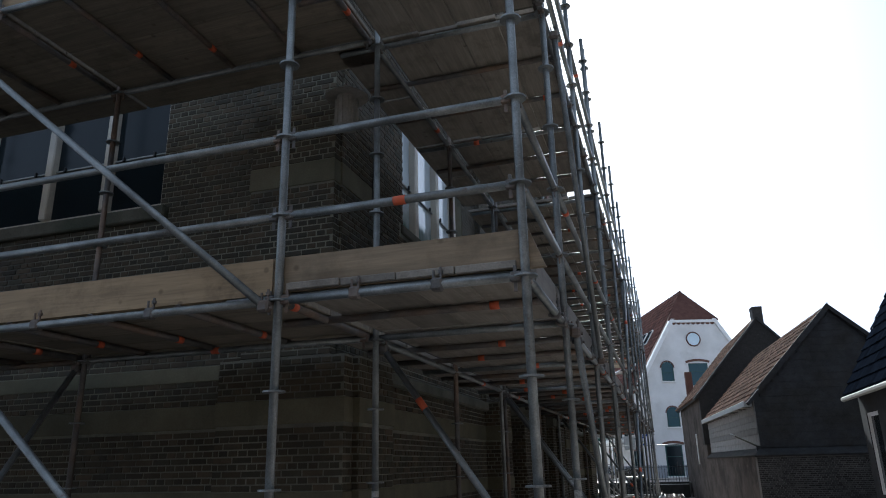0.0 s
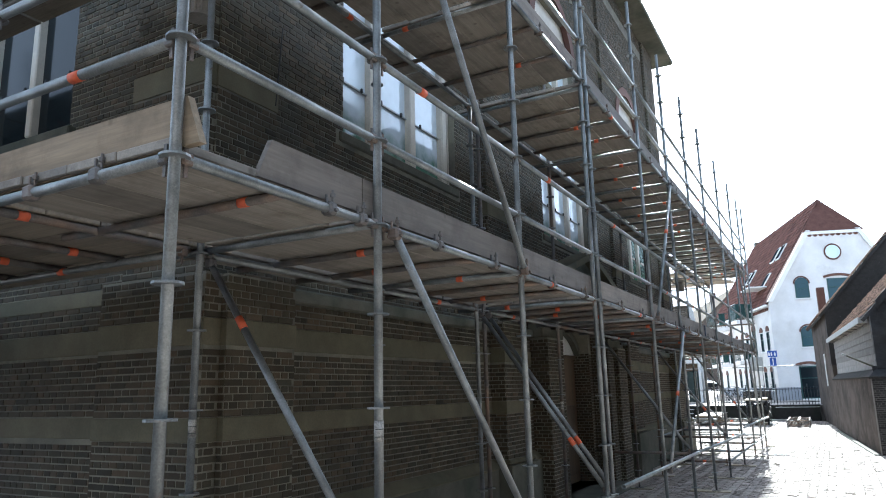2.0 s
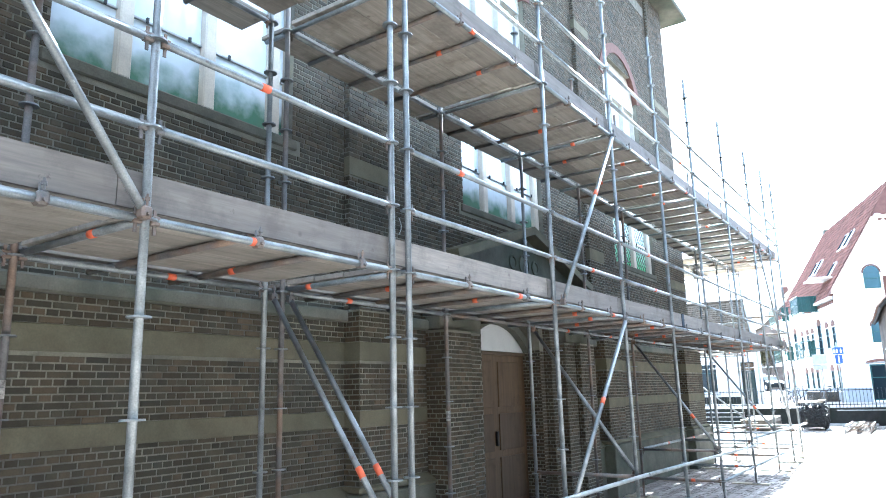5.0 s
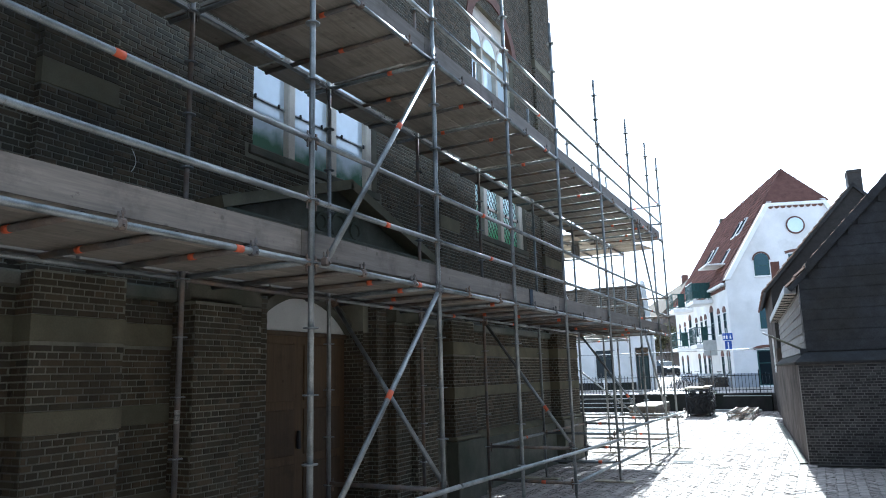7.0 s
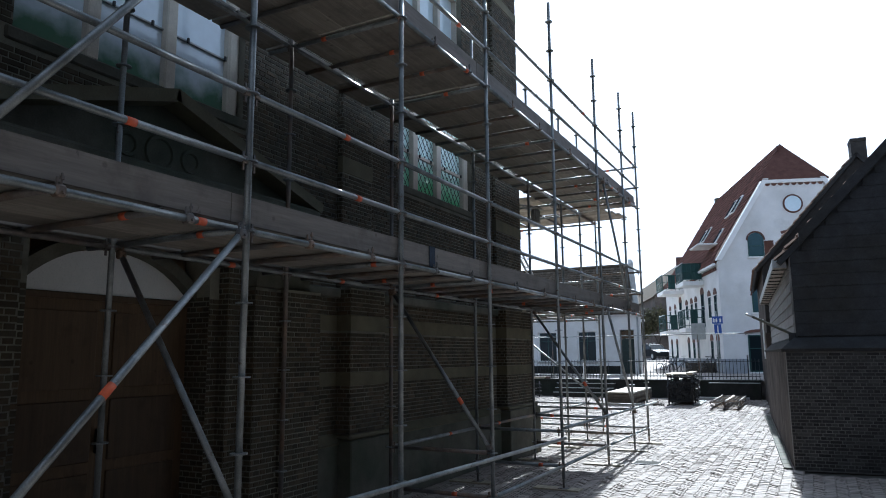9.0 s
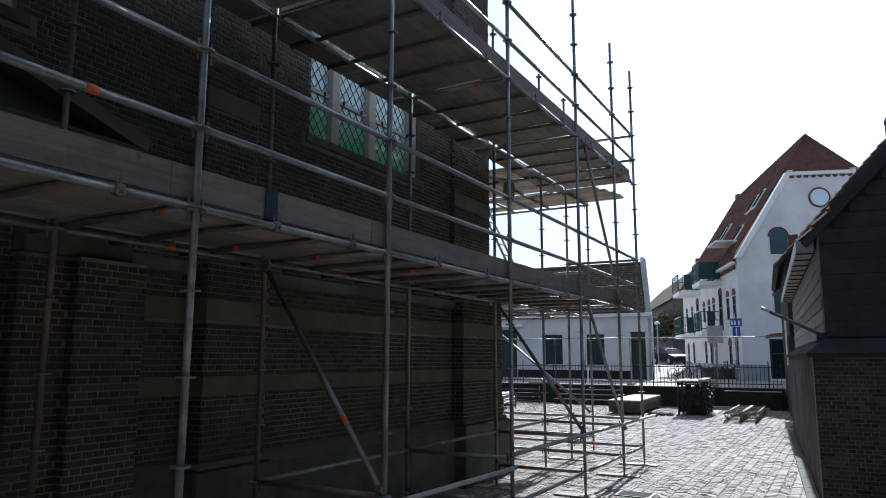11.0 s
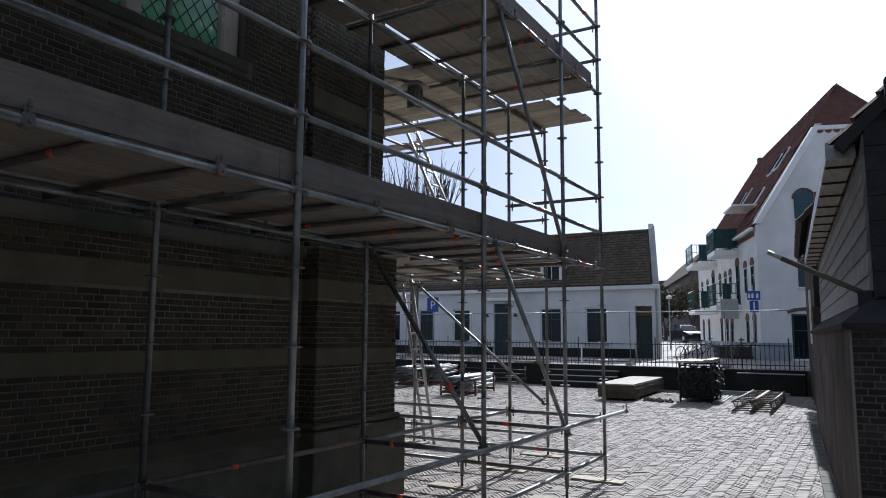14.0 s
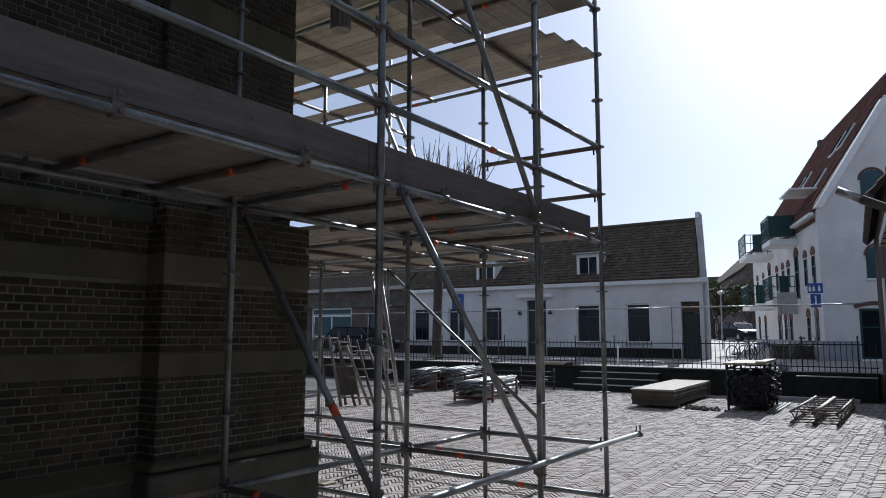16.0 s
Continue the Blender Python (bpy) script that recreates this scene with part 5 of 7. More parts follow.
def balcony(y0, y1, z, out=1.5, solid=False):
    b = part("balcony", box_bm((-out, y0, z - 0.26), (-0.005, y1, z), 0.02), M["white_trim"], wh, WM, "white balcony slab with dark green railing")
    for q in (0.12, 0.62, 1.12):
        tube("rail", loc(-out, y0, z + q), loc(-out, y1, z + q), 0.025, M["green"], b, seg=6)
        tube("rail", loc(-out, y0, z + q), loc(-0.05, y0, z + q), 0.025, M["green"], b, seg=6)
    tube("rail", loc(-out, y0, z + 1.17), loc(-out, y1, z + 1.17), 0.02, M["white_trim"], b, seg=6)
    n = 9
    for k in range(n + 1):
        y = y0 + (y1 - y0) * k / n
        tube("baluster", loc(-out, y, z), loc(-out, y, z + 1.12), 0.016 if 0 < k < n else 0.03, M["green"], b, seg=6)
        if k < 5:
            x = -out + out * k / 5
            tube("baluster", loc(x, y0, z), loc(x, y0, z + 1.12), 0.016, M["green"], b, seg=6)
    lo, hi = (0.03, out - 0.1) if solid else (0.28 * out, 0.62 * out)
    box("screen", (-out + lo, y0 + 0.03, z + 0.1), (-out + hi, y0 + 0.05, z + 1.1), M["green"], b, 0.004, "", WM)
    if solid:
        box("screen", (-out + 0.03, y0 + 0.1, z + 0.08), (-out + 0.05, y1 - 0.1, z + 1.05), M["green"], b, 0.004, "", WM)
    return b


balcony(4.0, 6.1, 2.78, 1.26)
balcony(10.5, 13.2, 2.78, 1.4)
balcony(3.9, 6.1, 5.70, 1.26, True)
balcony(10.5, 13.2, 5.70, 1.45)
for y, f in ((3.4, 0.48), (4.8, 0.48), (9.6, 0.36), (11.0, 0.36), (3.4, 0.2)):
    a = Vector(loc(-0.25 + (hx + 0.25) * f, y, EA - 0.1 + (AP - EA + 0.1) * f))
    sm_ = plane_frame(a, WM.to_3x3() @ Vector((0, 1, 0)), Vector(loc(hx, 5, AP)) - Vector(loc(-0.25, 5, EA - 0.1))) @ pose(0, 0, 0, 0, 0, 0)
    s = part("skylight", box_bm((0, 0, -0.14), (0.8, 1.3, -0.06)), M["white_trim"], wh, sm_ @ pose(0, 0, 0, 0, 0, 0))
    part("skylight_pane", box_bm((0.07, 0.07, -0.155), (0.73, 1.23, -0.142)), M["pane_shade"], s, sm_)
box("dormer_awning", (-0.6, 2.2, EA + 1.35), (0.6, 4.6, EA + 1.45), M["white_trim"], wh, 0.02, "", WM)
box("chimney", (hx - 0.2, 17.3, AP - 1.0), (hx + 0.15, 17.8, AP + 0.12), M["stone_dark"], wh, 0.01, "", WM)

# ---- low white house ----
lh = thing("low_house", "low white plastered house with dark tiled roof and dormers", "house", (-13, 47, 0.8))
LX0, LX1, LE, SK = -21.2, -4.25, 4.42, 0.30
wins = [(-8.05, -6.87), (-10.57, -9.35), (-15.98, -14.85), (-18.33, -17.2), (-20.77, -19.65)]
doors = [(-5.45, -4.62, 3.4), (-13.35, -12.25, 3.65)]
holes = [(a - LX0, b - LX0, 0.72, 2.57) for a, b in wins] + [(a - LX0, b - LX0, 0.0, z - 0.8) for a, b, z in doors]
LM = Matrix.Translation((LX0, 47, 0.8))
part("front_wall", wall_mesh("front_wall", LX1 - LX0, LE - 0.8, 0.3, holes), M["white"], lh, LM)
part("gable_wall", pydata("gable_wall", [(LX1 - 0.3 - SK * (y - 47), y, z) for y, z in ((47.31, 0.8), (53, 0.8), (53, 4.25), (50.1, 7.75), (47.31, 4.45))]
                         + [(LX1 - SK * (y - 47), y, z) for y, z in ((47.31, 0.8), (53, 0.8), (53, 4.25), (50.1, 7.75), (47.31, 4.45))],
                         [(4, 3, 2, 1, 0), (5, 6, 7, 8, 9), (0, 1, 6, 5), (1, 2, 7, 6), (2, 3, 8, 7), (3, 4, 9, 8), (4, 0, 5, 9)]), M["white"], lh)
part("back_wall", box_bm((LX0, 52.7, 0.8), (LX1 - 2.2, 53, 4.25)), M["white"], lh)
for a, b in wins:
    w = part("window", wall_mesh("window_frame", b - a, 1.85, 0.09, [(0.07, b - a - 0.07, 0.07, 1.78)]), M["white_trim"], lh, Matrix.Translation((a, 47.08, 1.52)), "white sash window")
    box("pane", (a + 0.07, 47.13, 1.59), (b - 0.07, 47.15, 3.30), M["pane_dark"], w, 0)
    box("glazing_bar", ((a + b) / 2 - 0.02, 47.1, 1.59), ((a + b) / 2 + 0.02, 47.13, 3.30), M["green"], w, 0.003)
    box("glazing_bar", (a + 0.07, 47.1, 2.75), (b - 0.07, 47.13, 2.79), M["green"], w, 0.003)
    box("window_sill", (a - 0.06, 46.92, 1.43), (b + 0.06, 47.06, 1.517), M["concrete"], w, 0.01)
for a, b, z in doors:
    d = box("front_door", (a + 0.06, 47.15, 0.82), (b - 0.06, 47.21, z - 0.55), M["door_green"], lh, 0.01, "dark green panelled door")
    box("door_light", (a + 0.06, 47.15, z - 0.5), (b - 0.06, 47.18, z - 0.06), M["pane_dark"] if z > 3.5 else M["oak"], d, 0)
    for q in range(7):
        box("door_board", (a + 0.1, 47.132, 0.86 + 0.27 * q), (b - 0.1, 47.151, 1.10 + 0.27 * q), M["door_green"], d, 0.008)
box("door_cornice", (-13.8, 46.72, 3.78), (-11.85, 46.998, 3.96), M["white_trim"], lh, 0.03)
for x in (-13.7, -11.95):
    bm = bmesh.new()
    rod_bm(bm, (x, 46.85, 2.93), (x, 46.85, 3.10), 0.14, 12, 0.03)
    rod_bm(bm, (x, 46.85, 3.08), (x, 46.998, 3.12), 0.015, 6)
    part("wall_lamp", bm, M["iron"], lh, None, "black cone wall lamp")
for a, b in ((LX0, -13.4), (-12.2, -5.5)):
    box("plinth", (a, 46.955, 0.8), (b, 46.998, 1.28), M["kerb_dark"], lh, 0.01)
box("eave_cornice", (LX0, 46.78, 4.24), (LX1 + 0.05, 46.998, 4.47), M["white_trim"], lh, 0.03)
slab("roof_slope", [(LX0, 46.75, 4.48), (LX1 - 0.31, 46.75, 4.48), (LX1 - 1.25, 50.1, 7.58), (LX0, 50.1, 7.58)], 0.12, M["tile_grey"], lh)
slab("roof_slope", [(LX1 - 2.2, 53.4, 4.48), (LX0, 53.4, 4.48), (LX0, 50.1, 7.58), (LX1 - 1.25, 50.1, 7.58)], 0.12, M["tile_grey"], lh)
part("roof_tiles", tiles_mesh("roof_tiles", LX1 - LX0 - 0.33, 4.6, 0.24, 0.23, 0.04, 0.03, skew=0.93), M["tile_grey"], lh, plane_frame((LX0, 46.75, 4.49), (1, 0, 0), (0, 3.35, 3.1)), kind="stuff")
part("ridge", rod_bm(bmesh.new(), (LX0, 50.1, 7.6), (LX1 - 1.2, 50.1, 7.6), 0.12, 8), M["tile_grey"], lh)
box("gable_coping", (LX1 - 1.2, 49.95, 7.62), (LX1 - 0.98, 50.25, 7.98), M["white_trim"], lh, 0.03)
slab("gable_coping", [(LX1 + 0.03, 46.9, 4.5), (LX1 - 0.92, 50.1, 7.86), (LX1 - 1.2, 50.1, 7.86), (LX1 - 0.25, 46.9, 4.5)], 0.1, M["concrete"], lh)
tube("downpipe", (LX1 - 0.12, 46.93, 0.8), (LX1 - 0.12, 46.93, 4.15), 0.05, M["zinc"], lh)
for x in (-9.95, -15.9):
    d = part("dormer", wall_mesh("dormer", 1.2, 1.25, 1.4, [(0.14, 1.06, 0.15, 1.1)]), M["white_trim"], lh, Matrix.Translation((x - 0.6, 47.1, 4.62)), "white dormer window")
    box("pane", (x - 0.46, 47.2, 4.77), (x + 0.46, 47.22, 5.72), M["pane_dark"], d, 0)
    box("glazing_bar", (x - 0.02, 47.16, 4.77), (x + 0.02, 47.2, 5.72), M["white_trim"], d, 0.003)
    box("dormer_roof", (x - 0.75, 46.95, 5.872), (x + 0.75, 48.7, 5.96), M["zinc"], d, 0.02)

nb = thing("terrace_house", "low brown house with a wide shop window and dark roof", "house", (-30, 47.2, 0.8))
NB = Matrix.Translation((-40.0, 47.2, 0.8))
part("front_wall", wall_mesh("front_wall", 18.7, 4.0, 0.3, [(10.7, 14.2, 0.9, 2.75), (15.6, 16.6, 0.0, 2.4), (4.6, 7.6, 0.9, 2.75)]), M["brown_brick"], nb, NB)
for a, b in ((-29.3, -25.8), (-35.4, -32.4)):
    w = part("shop_window", wall_mesh("shop_window", b - a, 1.85, 0.1, [(0.1, (b - a) / 2 - 0.05, 0.1, 1.3), ((b - a) / 2 + 0.05, b - a - 0.1, 0.1, 1.3), (0.1, b - a - 0.1, 1.4, 1.75)]), M["white_trim"], nb,
             Matrix.Translation((a, 47.26, 1.7)), "white painted shop window")
    box("pane", (a + 0.08, 47.31, 1.78), (b - 0.08, 47.325, 3.47), M["pane_teal"], w, 0)
    box("blind", (a + 0.12, 47.36, 1.9), (b - 0.12, 47.37, 2.6), M["cream"], w, 0.002, "cream roller blind")
d = box("front_door", (-24.36, 47.3, 0.82), (-23.44, 47.36, 3.16), M["green"], nb, 0.01, "dark green panelled door")
for q in (1.0, 1.9):
    box("door_panel", (-24.2, 47.285, q), (-23.6, 47.301, q + 0.75), M["green"], d, 0.01)
box("fascia", (-40.0, 47.05, 3.55), (-21.3, 47.198, 3.95), M["stone_dark"], nb, 0.02)
box("eave_cornice", (-40.0, 46.95, 4.55), (-21.3, 47.198, 4.78), M["concrete"], nb, 0.02)
slab("roof_slope", [(-40, 46.95, 4.8), (-21.3, 46.95, 4.8), (-21.3, 50.3, 7.7), (-40, 50.3, 7.7)], 0.12, M["tile_grey"], nb)
slab("roof_slope", [(-21.3, 53.6, 4.8), (-40, 53.6, 4.8), (-40, 50.3, 7.7), (-21.3, 50.3, 7.7)], 0.12, M["tile_grey"], nb)
part("back_wall", box_bm((-40, 53.0, 0.8), (-21.3, 53.3, 4.8)), M["brown_brick"], nb)
for x in (-40.0, -21.6):
    shape([(47.51, 0.8), (52.99, 0.8), (52.99, 4.7), (50.3, 7.5), (47.51, 4.7)], 0.28, Matrix.Translation((x + 0.29, 0, 0)) @ pose(0, 0, 0, 0, 0, 90), "side_gable", M["brown_brick"], nb)

# ---- black barns along the lane: the row is turned a little ----
TURN = 4.8
BM_ = pose(4.33, 18.42, 0, 0, 0, TURN)
bl = lambda x, y, z: tuple(BM_ @ Vector((x, y, z)))
barn = thing("barn", "black tarred barn with brick base and old tiled roof", "barn", (4.33, 18.42, 0), "barns", rz=TURN)
BL, BW, BF = 11.2, 5.3, 0.23
part("brick_base", box_bm((0, BF, 0), (BW, BF + 0.3, 2.0)), M["mortar_dark"], barn, BM_)
part("rendered_base", box_bm((0, BF + 0.302, 0), (0.35, BL, 2.0)), M["render"], barn, BM_)
items = brick_list(0.0, BW, 0.02, 2.0, seed=77)
tagged(part("base_brickwork", bricks_mesh("base_brickwork", items), M["tar_brick"], barn, BM_ @ Matrix.Translation((0, BF, 0))), kind="stuff")
slab("ledge_cap", [bl(-0.07, BF - 0.07, 2.04), bl(BW, BF - 0.07, 2.04), bl(BW, BF + 0.26, 2.24), bl(0.17, BF + 0.26, 2.24)], 0.06, M["tar"], barn)
slab("ledge_cap", [bl(-0.07, BL, 2.04), bl(-0.07, BF - 0.07, 2.04), bl(0.17, BF + 0.26, 2.24), bl(0.17, BL, 2.24)], 0.06, M["kerb_dark"], barn)
g0, g1, gz, ga = 0.20, BW, 3.76, 6.40
gm = (g0 + g1) / 2
shape([(g0, 2.2), (g1, 2.2), (g1, gz), (gm, ga), (g0, gz)], 0.2, BM_ @ Matrix.Translation((0, BF + 0.27, 0)), "gable_wall", M["tar"], barn)
k = 0
z = 2.26
while z < ga - 0.2:
    lo = g0 + max(0, (z + 0.2 - gz) / (ga - gz)) * (gm - g0)
    hi = g1 - (lo - g0)
    box("board", (lo, BF + 0.235 + 0.004 * (k % 2), z), (hi, BF + 0.265, z + 0.212), M["tar"], barn, 0.004, "", BM_)
    z += 0.215
    k += 1
part("side_wall", box_bm((g0 + 0.02, BF + 0.475, 2.2), (g0 + 0.2, BL, gz)), M["clap"], barn, BM_)
for k in range(7):
    z = 2.25 + k * 0.2
    c = pydata("weatherboard", [(g0 - 0.035, BF + 0.27, z), (g0 - 0.035, BL, z), (g0 - 0.015, BL, z + 0.22), (g0 - 0.015, BF + 0.27, z + 0.22), (g0 + 0.02, BF + 0.27, z), (g0 + 0.02, BL, z), (g0 + 0.02, BL, z + 0.22), (g0 + 0.02, BF + 0.27, z + 0.22)],
               [(0, 3, 2, 1), (4, 5, 6, 7), (0, 1, 5, 4), (3, 7, 6, 2), (0, 4, 7, 3), (1, 2, 6, 5)])
    part("weatherboard", c, M["clap"], barn, BM_)
OV = 0.22
EZ = gz - 0.16
sl = math.hypot(gm - g0 + OV, ga + 0.08 - EZ)
up = Vector((gm - g0 + OV, 0, ga + 0.08 - EZ))
slab("roof_slope", [bl(g0 - OV, BL, EZ), bl(g0 - OV, BF + 0.2, EZ), bl(gm, BF + 0.2, ga + 0.08), bl(gm, BL, ga + 0.08)], 0.1, M["tar"], barn)
slab("roof_slope", [bl(g1 + 0.3, BF + 0.2, gz - 0.12), bl(g1 + 0.3, BL, gz - 0.12), bl(gm, BL, ga + 0.08), bl(gm, BF + 0.2, ga + 0.08)], 0.1, M["tar"], barn)
part("roof_tiles", tiles_mesh("roof_tiles", BL - BF - 0.28, sl, 0.24, 0.3, 0.045, 0.04), M["tile_brown"], barn,
     plane_frame(bl(g0 - OV, BL, EZ + 0.01), BM_.to_3x3() @ Vector((0, -1, 0)), BM_.to_3x3() @ up), kind="stuff")
slab("verge_board", [bl(g0 + 0.16, BF + 0.16, gz + 0.09), bl(gm, BF + 0.16, ga - 0.06), bl(gm, BF + 0.16, ga + 0.17), bl(g0 + 0.16, BF + 0.16, gz + 0.32)][::-1], 0.06, M["tar"], barn)
slab("verge_board", [bl(g1 + 0.33, BF + 0.16, gz - 0.2), bl(g1 + 0.33, BF + 0.16, gz - 0.02), bl(gm, BF + 0.16, ga + 0.1), bl(gm, BF + 0.16, ga - 0.06)][::-1], 0.06, M["tar"], barn)
gut = part("gutter", box_bm((-0.085, 0.66, 3.50), (-0.055, BL, 3.665), 0.006), M["zinc"], barn, BM_, "old zinc gutter edge")
part("gutter_floor", box_bm((-0.054, 0.66, 3.50), (0.145, BL, 3.535), 0.004), M["gutter_board"], gut, BM_, "grey boarded gutter floor")
part("gutter_end", box_bm((-0.087, 0.63, 3.495), (0.147, 0.659, 3.63), 0.004), M["zinc"], gut, BM_)
for k in range(14):
    y = 0.95 + k * 0.74
    box("gutter_bracket", (-0.08, y, 3.478), (0.16, y + 0.014, 3.499), M["iron"], barn, 0.003, "", BM_)
pole = thing("flagpole", "slanting grey flagpole on an iron wall bracket", "flagpole", bl(0.2, 0.6, 2.3))
tube("pole", (4.47, 18.99, 2.27), (3.80, 18.95, 2.625), 0.024, M["stone_dark"], pole)
tube("pole_tip", (3.80, 18.95, 2.625), (3.69, 18.944, 2.684), 0.021, M["alu"], pole, "pale worn tip")
box("bracket", bl(0.08, 0.5, 2.17), tuple(Vector(bl(0.08, 0.5, 2.17)) + Vector((0.12, 0.18, 0.15))), M["iron"], pole, 0.01)

barn2 = thing("barn", "dark brick barn with chimney and worn tiled roof", "barn", bl(0, 12.6, 0), "barns", rz=TURN)
B2 = BM_ @ Matrix.Translation((0.10, BL + 1.4, 0))
b2 = lambda x, y, z: tuple(B2 @ Vector((x, y, z)))
w2, l2, e2, a2 = 6.14, 9.0, 4.93, 8.39
part("side_wall", box_bm((0, 0.2, 0), (0.3, l2, e2)), M["render"], barn2, B2)
shape([(0, 0), (w2, 0), (w2, e2), (w2 / 2, a2), (0, e2)], 0.3, B2 @ Matrix.Translation((0, -0.12, 0)), "gable_wall", M["tar_brick"], barn2)
slab("roof_slope", [b2(-0.25, l2, e2 - 0.2), b2(-0.25, -0.2, e2 - 0.2), b2(w2 / 2, -0.2, a2 + 0.08), b2(w2 / 2, l2, a2 + 0.08)], 0.1, M["tar"], barn2)
slab("roof_slope", [b2(w2 + 0.25, -0.2, e2 - 0.2), b2(w2 + 0.25, l2, e2 - 0.2), b2(w2 / 2, l2, a2 + 0.08), b2(w2 / 2, -0.2, a2 + 0.08)], 0.1, M["tar"], barn2)
up = Vector((w2 / 2 + 0.25, 0, a2 - e2 + 0.28))
part("roof_tiles", tiles_mesh("roof_tiles", l2 + 0.02, up.length, 0.24, 0.3, 0.045, 0.04), M["tile_brown"], barn2,
     plane_frame(b2(-0.25, l2, e2 - 0.19), B2.to_3x3() @ Vector((0, -1, 0)), B2.to_3x3() @ up), kind="stuff")
box("chimney", (w2 / 2 - 0.12, -0.1, a2 - 0.4), (w2 / 2 + 0.33, 0.5, 8.84), M["tar_brick"], barn2, 0.01, "", B2)
box("chimney_cap", (w2 / 2 - 0.13, -0.11, 8.842), (w2 / 2 + 0.34, 0.51, 8.97), M["tar_brick"], barn2, 0.01, "", B2)
box("wall_chimney", (0.42, 8.2, 4.6), (0.80, 8.6, 6.95), M["red_brick_trim"], barn2, 0.01, "small red brick chimney stack", B2)
box("downpipe", (-0.06, 2.5, 1.75), (-0.005, 2.58, 3.2), M["white_trim"], barn2, 0.01, "white downpipe", B2)
part("rear_gable", box_bm((0.4, BL - 0.2, 0), (BW - 0.3, BL - 0.02, gz)), M["tar"], barn, BM_)
shape([(g0 + 0.25, gz), (g1 - 0.25, gz), (gm, ga - 0.15)], 0.15, BM_ @ Matrix.Translation((0, BL - 0.2, 0)), "rear_gable", M["tar"], barn)
part("far_wall", box_bm((BW - 0.25, 0.36, 0), (BW, BL - 0.02, gz)), M["tar"], barn, BM_)
part("far_wall", box_bm((w2 - 0.3, 0.2, 0), (w2, l2, e2)), M["tar_brick"], barn2, B2)
shape([(0.31, 0), (w2 - 0.31, 0), (w2 - 0.31, e2), (w2 / 2, a2 - 0.2), (0.31, e2)], 0.25, B2 @ Matrix.Translation((0, l2 - 0.27, 0)), "rear_gable", M["tar_brick"], barn2)
for k in range(22):
    box("kerb_stone", (-0.17, 0.3 + 0.5 * k, 0.0), (-0.03, 0.785 + 0.5 * k, 0.035), M["stone_dark"], barn, 0.006, "", BM_)
part("link_wall", box_bm((0.02, BL + 0.01, 0), (0.3, BL + 1.45, 2.6)), M["render"], barn, BM_)

CX = 0.35
cottage = thing("cottage", "dark wooden cottage with blue glazed tile roof and white gutter", "house", (6.2 + CX, 11, 0))
part("lane_wall", wall_mesh("lane_wall", 8.0, 3.3, 0.25, [(0.5, 1.5, 1.1, 2.9), (2.6, 3.6, 1.1, 2.9), (5.2, 6.2, 1.1, 2.9)]), M["tar"], cottage, Matrix.Translation((6.0 + CX, 14.5, 0)) @ pose(0, 0, 0, 0, 0, -90))
part("end_wall", box_bm((6.26 + CX, 14.2, 0), (10.0 + CX, 14.5, 3.3)), M["tar"], cottage)
slab("roof_slope", [(5.75 + CX, 14.7, 3.35), (5.75 + CX, 6.5, 3.35), (7.9 + CX, 6.5, 7.1), (7.9 + CX, 14.7, 7.1)], 0.12, M["slate"], cottage)
part("roof_tiles", tiles_mesh("roof_tiles", 8.1, 4.2, 0.24, 0.3, 0.035, 0.03), M["slate"], cottage, plane_frame((5.75 + CX, 14.7, 3.37), (0, -1, 0), (2.15, 0, 3.75)), kind="stuff")
for y in (6.7, 14.21):
    shape([(6.3 + CX, 3.302), (9.75 + CX, 3.302), (7.9 + CX, 6.85)], 0.2, Matrix.Translation((0, y, 0)), "gable_end", M["tar"], cottage)
part("end_wall", box_bm((6.26 + CX, 6.7, 0), (9.99 + CX, 6.95, 3.3)), M["tar"], cottage)
part("rear_wall", box_bm((9.74 + CX, 6.96, 0), (9.99 + CX, 14.19, 3.3)), M["tar"], cottage)
slab("roof_slope", [(10.1 + CX, 6.5, 3.35), (10.1 + CX, 14.7, 3.35), (7.9 + CX, 14.7, 7.1), (7.9 + CX, 6.5, 7.1)], 0.12, M["slate"], cottage)
box("gutter", (5.66 + CX, 6.5, 3.22), (5.76 + CX, 14.7, 3.33), M["concrete"], cottage, 0.03, "white painted gutter")
for u in (0.5, 2.6, 5.2):
    y = 14.5 - u
    w = part("window", wall_mesh("window_frame", 1.0, 1.8, 0.1, [(0.08, 0.92, 0.08, 1.72)]), M["white_trim"], cottage, Matrix.Translation((6.02 + CX, y, 1.1)) @ pose(0, 0, 0, 0, 0, -90), "white sash window")
    box("pane", (6.07 + CX, y - 0.92, 1.18), (6.09 + CX, y - 0.08, 2.82), M["pane_dark"], w, 0)

# ---- yard edge, street, yard things ----
lw = thing("low_wall", "dark low retaining wall with a stone coping", "wall", (-10, 38.4, 0), kind="structure")
for a, b in ((-22, -6.40), (-3.60, 2.6)):
    part("wall_core", box_bm((a, 38.25, 0), (b, 38.6, 0.72)), M["kerb_dark"], lw)
    box("coping", (a - 0.02, 38.2, 0.722), (b + 0.02, 38.64, 0.81), M["kerb_dark"], lw, 0.01)
part("wall_step", box_bm((0.55, 37.95, 0), (2.6, 38.245, 0.68)), M["kerb_dark"], lw)
box("step_top", (0.53, 37.93, 0.682), (2.6, 38.195, 0.712), M["concrete"], lw, 0.006)
st = thing("stone_steps", "dark stone steps up to the street", "steps", (-5.0, 38, 0), kind="structure")
